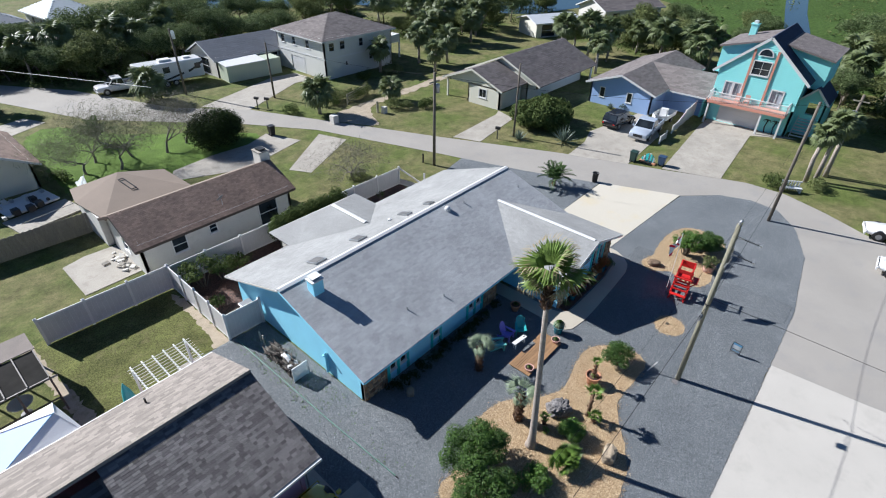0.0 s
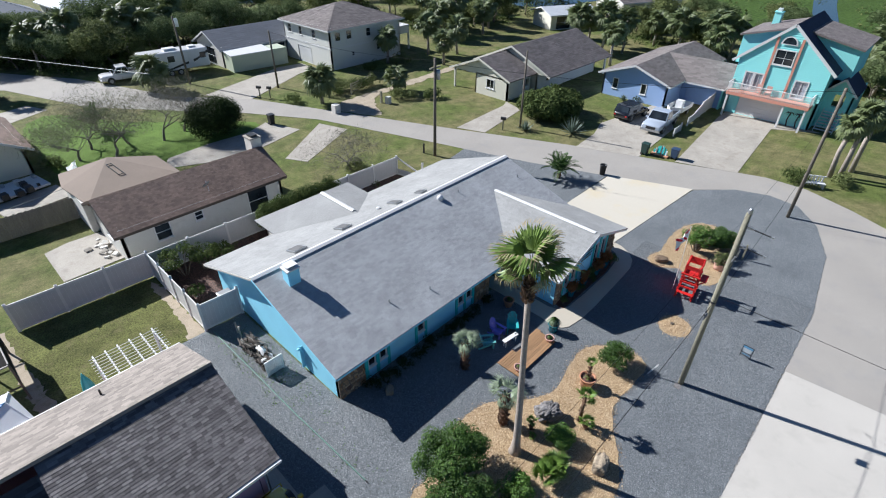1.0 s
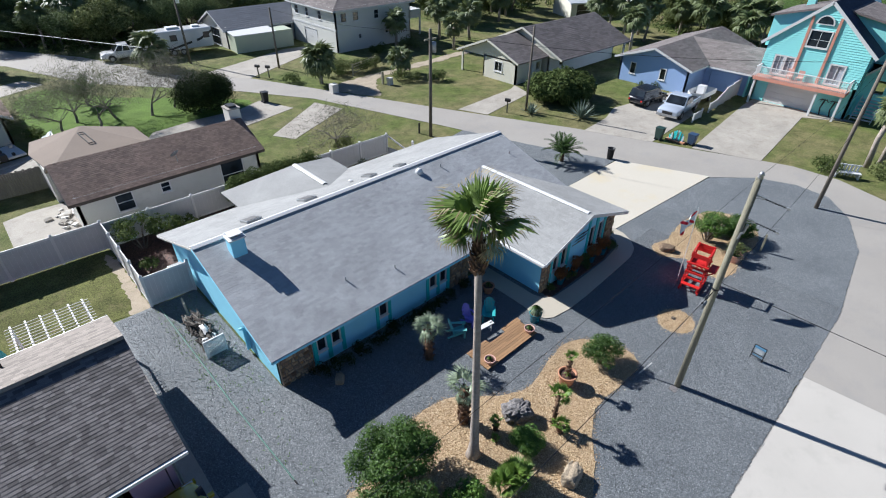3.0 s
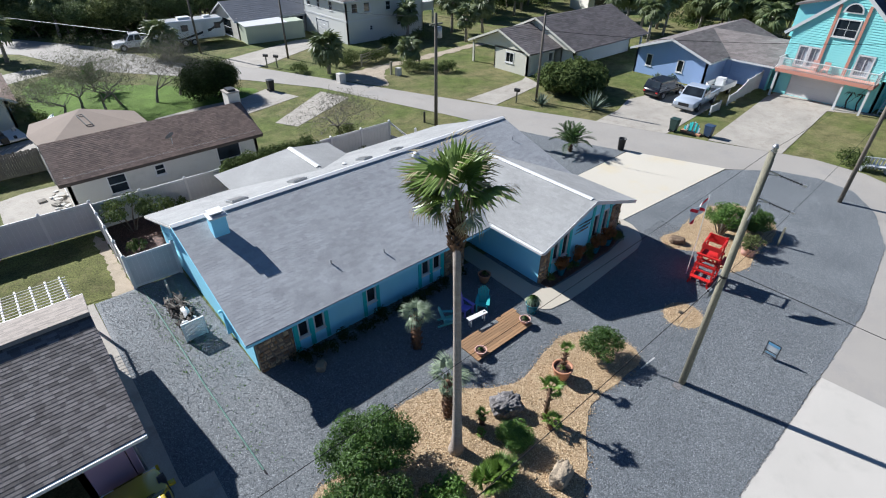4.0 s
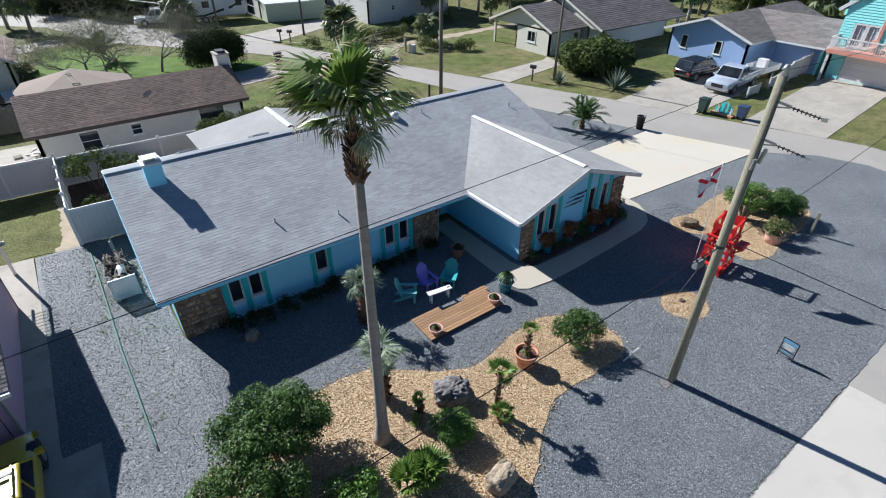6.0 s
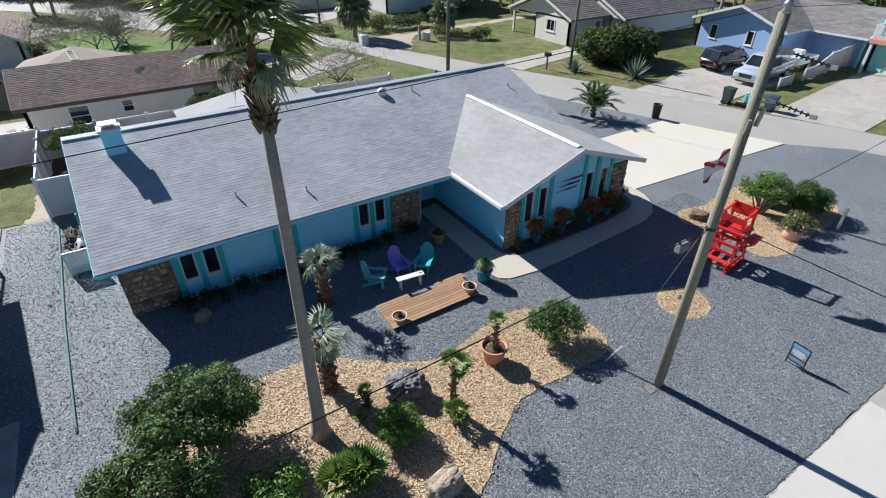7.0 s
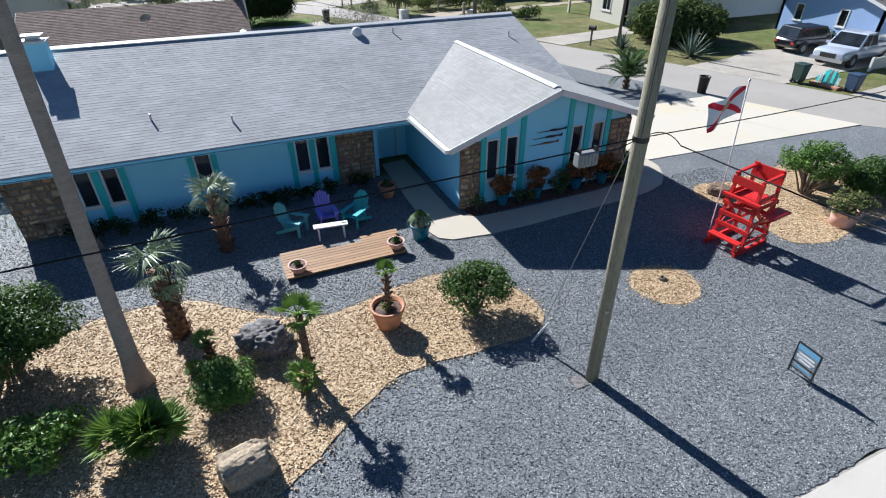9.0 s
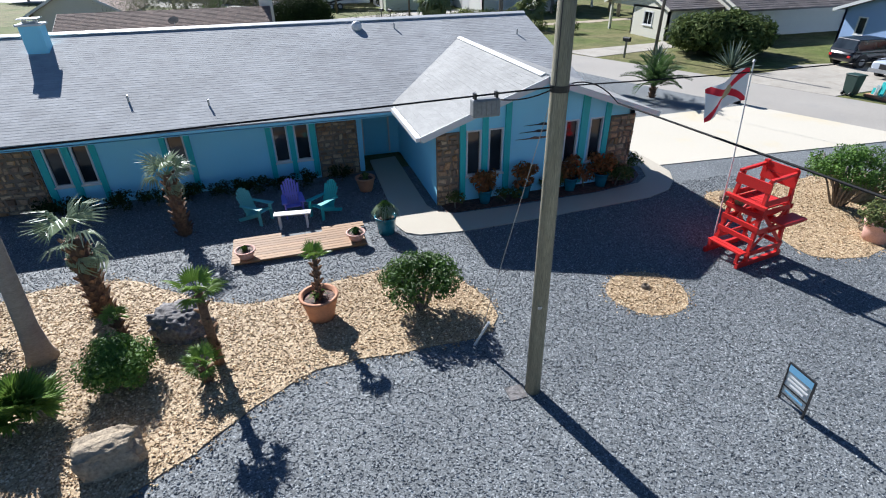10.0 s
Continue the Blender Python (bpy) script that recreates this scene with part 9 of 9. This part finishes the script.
scatter(46, -34, 12, 74, 106, lambda x, y: y > 76.5 - 1.55 * (x + 4.7) and (x < -12 or y < 96) if x < -4.7 else 76 < y < 87)
scatter(26, 12, 52, 76, 104)
scatter(12, -34, -14, 104, 135)
scatter(24, 52, 92, 56, 100, lambda x, y: y > 112 - x)
scatter(16, 62, 95, 12, 44, lambda x, y: y < 70 - 0.42 * x)
scatter(10, 46, 62, 40, 75, lambda x, y: y > 58)
scatter(30, 50, 92, -26, 8, lambda x, y: y < 9 - 0.12 * (x - 50))
for i, (x, y) in enumerate(spots):
    k = rng.randrange(4)
    s = rng.uniform(0.55, 1.0)
    copy_thing(OAKS[k], pose(x, y, -0.2, 0, 0, rng.uniform(0, 360)) @ Matrix.Diagonal((s, s, s * rng.uniform(0.7, 0.95), 1)))
cl = []
for x, y in spots:
    for k in range(5):
        cl.append(((x + rng.uniform(-2.6, 2.6), y + rng.uniform(-2.6, 2.6), rng.uniform(0.2, 0.7)), rng.uniform(0.7, 1.5)))
v, f = leaf_cloud(cl, 60, 0.36, 17, flat=0.6)
solo("undergrowth", mesh_np("undergrowth", v, f, L_OAK), None, "dense dark undergrowth below the coastal woods", "scrub", "stuff")
PALMS = [far_palm((-45 + 2 * k, 92, 0), 4.2 + k, "tall sabal palm among the woods", 800 + k, 24, 1.2, group="palms in the woods") for k in range(2)]
for i in range(46):
    if i < 28:
        x, y = rng.uniform(-26, 12), rng.uniform(77, 86)
    elif i < 38:
        x, y = rng.uniform(40, 70), rng.uniform(58, 74)
    else:
        x, y = rng.uniform(52, 66), rng.uniform(14, 40)
    if x < -4.7:
        y = 76.5 - 1.55 * (x + 4.7) + rng.uniform(0, 8)
    copy_thing(PALMS[i % 2], pose(x, y, 0, 0, 0, rng.uniform(0, 360)) @ Matrix.Scale(rng.uniform(0.8, 1.1), 4))

# marsh, creek and its scrub
solo("marsh", MB().prism(outline([(66, -60), (66, 6), (72, 20), (100, 34), (130, 60), (150, 120), (400, 300), (700, 0), (400, -300), (120, -140)], step=30, amp=1.0), -0.05, 0.03), M_MARSH, "flat green salt marsh beyond the houses", "marsh", "structure")
solo("water", MB().prism([(90, 15.6), (97, 12.0), (128, 18.6), (260, 42), (260, 50), (130, 23.6), (97, 16.6)], 0.0, 0.06), M_WATER, "narrow blue tidal creek through the marsh", "water", "structure")
solo("water", MB().prism([(30, 112), (60, 98), (80, 62), (100, 58), (140, 75), (130, 110), (60, 150)], 0.0, 0.035), M_WATER, "still tidal water behind the woods", "water", "structure")
cl = []
rng = random.Random(123)
for i in range(420):
    a = rng.random()
    x, y = 66 + 120 * a + rng.uniform(-6, 6), rng.uniform(-70, 60)
    if abs(y - (13.5 + (x - 92) * 0.12)) < 4 and x > 88 or (y > 20 + (x - 72) * 0.5):
        continue
    cl.append(((x, y, 0.2), rng.uniform(0.5, 1.7)))
v, f = leaf_cloud(cl, 26, 0.55, 9, flat=0.8)
solo("marsh_scrub", mesh_np("marsh_scrub", v, f, L_OLIVE), None, "low green scrub tufts over the marsh", "scrub", "stuff")

# ---------------------------------------------------------------- loose stone chips
def chips(name, label, n, where, size, stops, seed, zbase):
    """Single stones lying on a bed, joined as one scatter."""
    rng = np.random.default_rng(seed)
    verts, faces = [], []
    for x, y in where(rng, n):
        s = size * (0.5 + 0.9 * rng.random())
        a = rng.random() * math.tau
        h = s * (0.2 + 0.26 * rng.random())
        k = len(verts)
        for j in range(4):
            r = s * (0.6 + 0.6 * rng.random()) * (0.75 if j % 2 else 1.15) * 0.6
            verts.append((x + r * math.cos(a + j * 1.57), y + r * math.sin(a + j * 1.57), zbase - 0.008 + 0.012 * rng.random()))
        t = 0.62
        for j in range(4):
            vx, vy, _ = verts[k + j]
            verts.append((x + (vx - x) * t + s * 0.1 * rng.normal(), y + (vy - y) * t + s * 0.1 * rng.normal(), zbase + h * (0.7 + 0.6 * rng.random())))
        faces += [(k + 4, k + 5, k + 6, k + 7)] + [(k + j, k + (j + 1) % 4, k + 4 + (j + 1) % 4, k + 4 + j) for j in range(4)]
    m = bpy.data.materials.new(name)
    nt, p = nodes_of(m)
    g = nt.nodes.new("ShaderNodeNewGeometry").outputs["Random Per Island"]
    nt.links.new(ramp_node(nt, g, stops), p.inputs["Base Color"])
    p.inputs["Roughness"].default_value = 0.75
    return solo(name, mesh_np(name, verts, faces, m), None, label, "stones", "stuff")


def inside(x, y, poly):
    c = False
    for (ax, ay), (bx, by) in zip(poly, poly[1:] + poly[:1]):
        if (ay > y) != (by > y) and x < (bx - ax) * (y - ay) / (by - ay) + ax:
            c = not c
    return c


SMOOTH1, SMOOTH2 = outline(BED1, amp=0.0), outline(BED2, amp=0.0)


def on_bed(poly, spill=0.12):
    xs, ys = [p[0] for p in poly], [p[1] for p in poly]

    def f(rng, n):
        k = 0
        while k < n:
            x, y = rng.uniform(min(xs), max(xs)), rng.uniform(min(ys), max(ys))
            if inside(x, y, poly):
                k += 1
                yield x + rng.normal() * spill, y + rng.normal() * spill
    return f


def on_gravel(rng, n):
    k = 0
    while k < n:
        x = rng.uniform(-15.6, 10.5)
        y = rng.uniform(-3.42, 10.6) if x > -11.9 else rng.uniform(-3.42, 19.4)
        if inside(x, y, SMOOTH1) or inside(x, y, SMOOTH2) or (x - 3.65) ** 2 + (y - 1.88) ** 2 < 0.7 or inside(x, y, WALK) or (x > 0.5 and y > 6.8):
            continue
        if (x < -14.75 and y < 8.1) or y < -3.42 + 0.03 * x or inside(x, y, [(-5.25, 5.75), (-1.75, 5.75), (-1.75, 7.2), (-5.25, 7.2)]):
            continue
        k += 1
        yield x, y


rng = random.Random(414)
cl = []
while len(cl) < 520:
    x, y = rng.uniform(-14.2, -12.2), rng.gauss(16.0, 1.7) if len(cl) < 360 else rng.uniform(6.5, 19.2)
    if 11.0 < y < 19.3 or x < -12.6 and 6.5 < y < 19.3:
        cl.append(((x, y, Z_YARD + 0.015), rng.uniform(0.02, 0.07)))
v, f = leaf_cloud(cl, 2600, 0.045, 415, flat=0.8)
solo("weeds", mesh_np("weeds", v, f, L_CLIP), None, "sparse green weeds in the side gravel", "weeds", "stuff")
TAN = [(0.0, (0.18, 0.115, 0.055)), (0.3, (0.35, 0.24, 0.13)), (0.75, (0.54, 0.395, 0.225)), (1.0, (0.8, 0.66, 0.45))]
GREY = [(0.0, (0.06, 0.066, 0.07)), (0.35, (0.125, 0.136, 0.143)), (0.8, (0.2, 0.215, 0.224)), (1.0, (0.4, 0.42, 0.43))]
chips("tan_chips", "loose tan stone chips on the front bed", 36000, on_bed(SMOOTH1), 0.037, TAN, 1, Z_BED)
chips("tan_chips", "loose tan stone chips on the far bed", 7500, on_bed(SMOOTH2), 0.04, TAN, 2, Z_BED - 0.01)
chips("tan_chips", "loose tan stone chips on the round patch", 1500, on_bed([(3.65 + 0.88 * math.cos(a), 1.88 + 0.82 * math.sin(a)) for a in (i * math.tau / 30 for i in range(30))], 0.1), 0.038, TAN, 3, Z_BED - 0.015)
chips("gravel_chips", "loose blue-grey gravel stones of the yard", 165000, on_gravel, 0.029, GREY, 4, Z_YARD)


# ---------------------------------------------------------------- shingles of the neighbour's dark slope, one by one
def shingle_pieces(parent, o, u, v, length, width, course, tab, thick, near, mat_piece, mat_rest, seed):
    """Shingle tabs; those for which near(course, place) holds are pieces of their own, the rest is joined."""
    rng = random.Random(seed)
    o, u, v = Vector(o), Vector(u).normalized(), Vector(v).normalized()
    nrm = u.cross(v)
    rest, shared = MB(), {}
    basis = Matrix((u, v, nrm)).transposed().to_4x4()
    count = 0
    for i in range(int(length / course) + 1):
        s = i * course
        s1 = min(course * 1.04, length - s)
        if s1 < 0.03:
            continue
        x = -rng.random() * tab
        while x < width:
            w = tab * rng.choice((0.55, 0.8, 1.0, 1.2))
            x0, x1 = max(x, 0), min(x + w - 0.008, width)
            x += w
            if x1 - x0 < 0.04:
                continue
            key = (round(x1 - x0, 2), round(s1, 2))
            tb = [(0, 0, 0.004), (key[0], 0, 0.004), (key[0], 0, 0.004 + thick), (0, 0, 0.004 + thick), (key[0], key[1], 0.007), (0, key[1], 0.007)]
            fs = [(0, 1, 2, 3), (3, 2, 4, 5), (0, 3, 5), (1, 4, 2)]
            m = Matrix.Translation(o + u * x0 + v * s) @ basis
            if count < 300 and near(s, x0):
                if key not in shared:
                    me = bpy.data.meshes.new("shingle")
                    me.from_pydata(tb, [], fs)
                    me.update()
                    me.materials.append(mat_piece)
                    shared[key] = me
                part("shingle", shared[key], None, parent, at=m)
                count += 1
            else:
                rest.add([m @ Vector(p) for p in tb], fs)
    part("shingles", rest, mat_rest, parent, kind="stuff")


shingle_pieces(droof, (-21.9, 8.6, 2.42), (1, 0, 0), (0, 4.45, 1.48), math.hypot(4.45, 1.48), 21.9 + NX1, 0.13, 0.26, 0.013, lambda s, x: x > 3.6 and s > 0.6, M_SHINGLE_P, M_SHINGLE_D, 14)
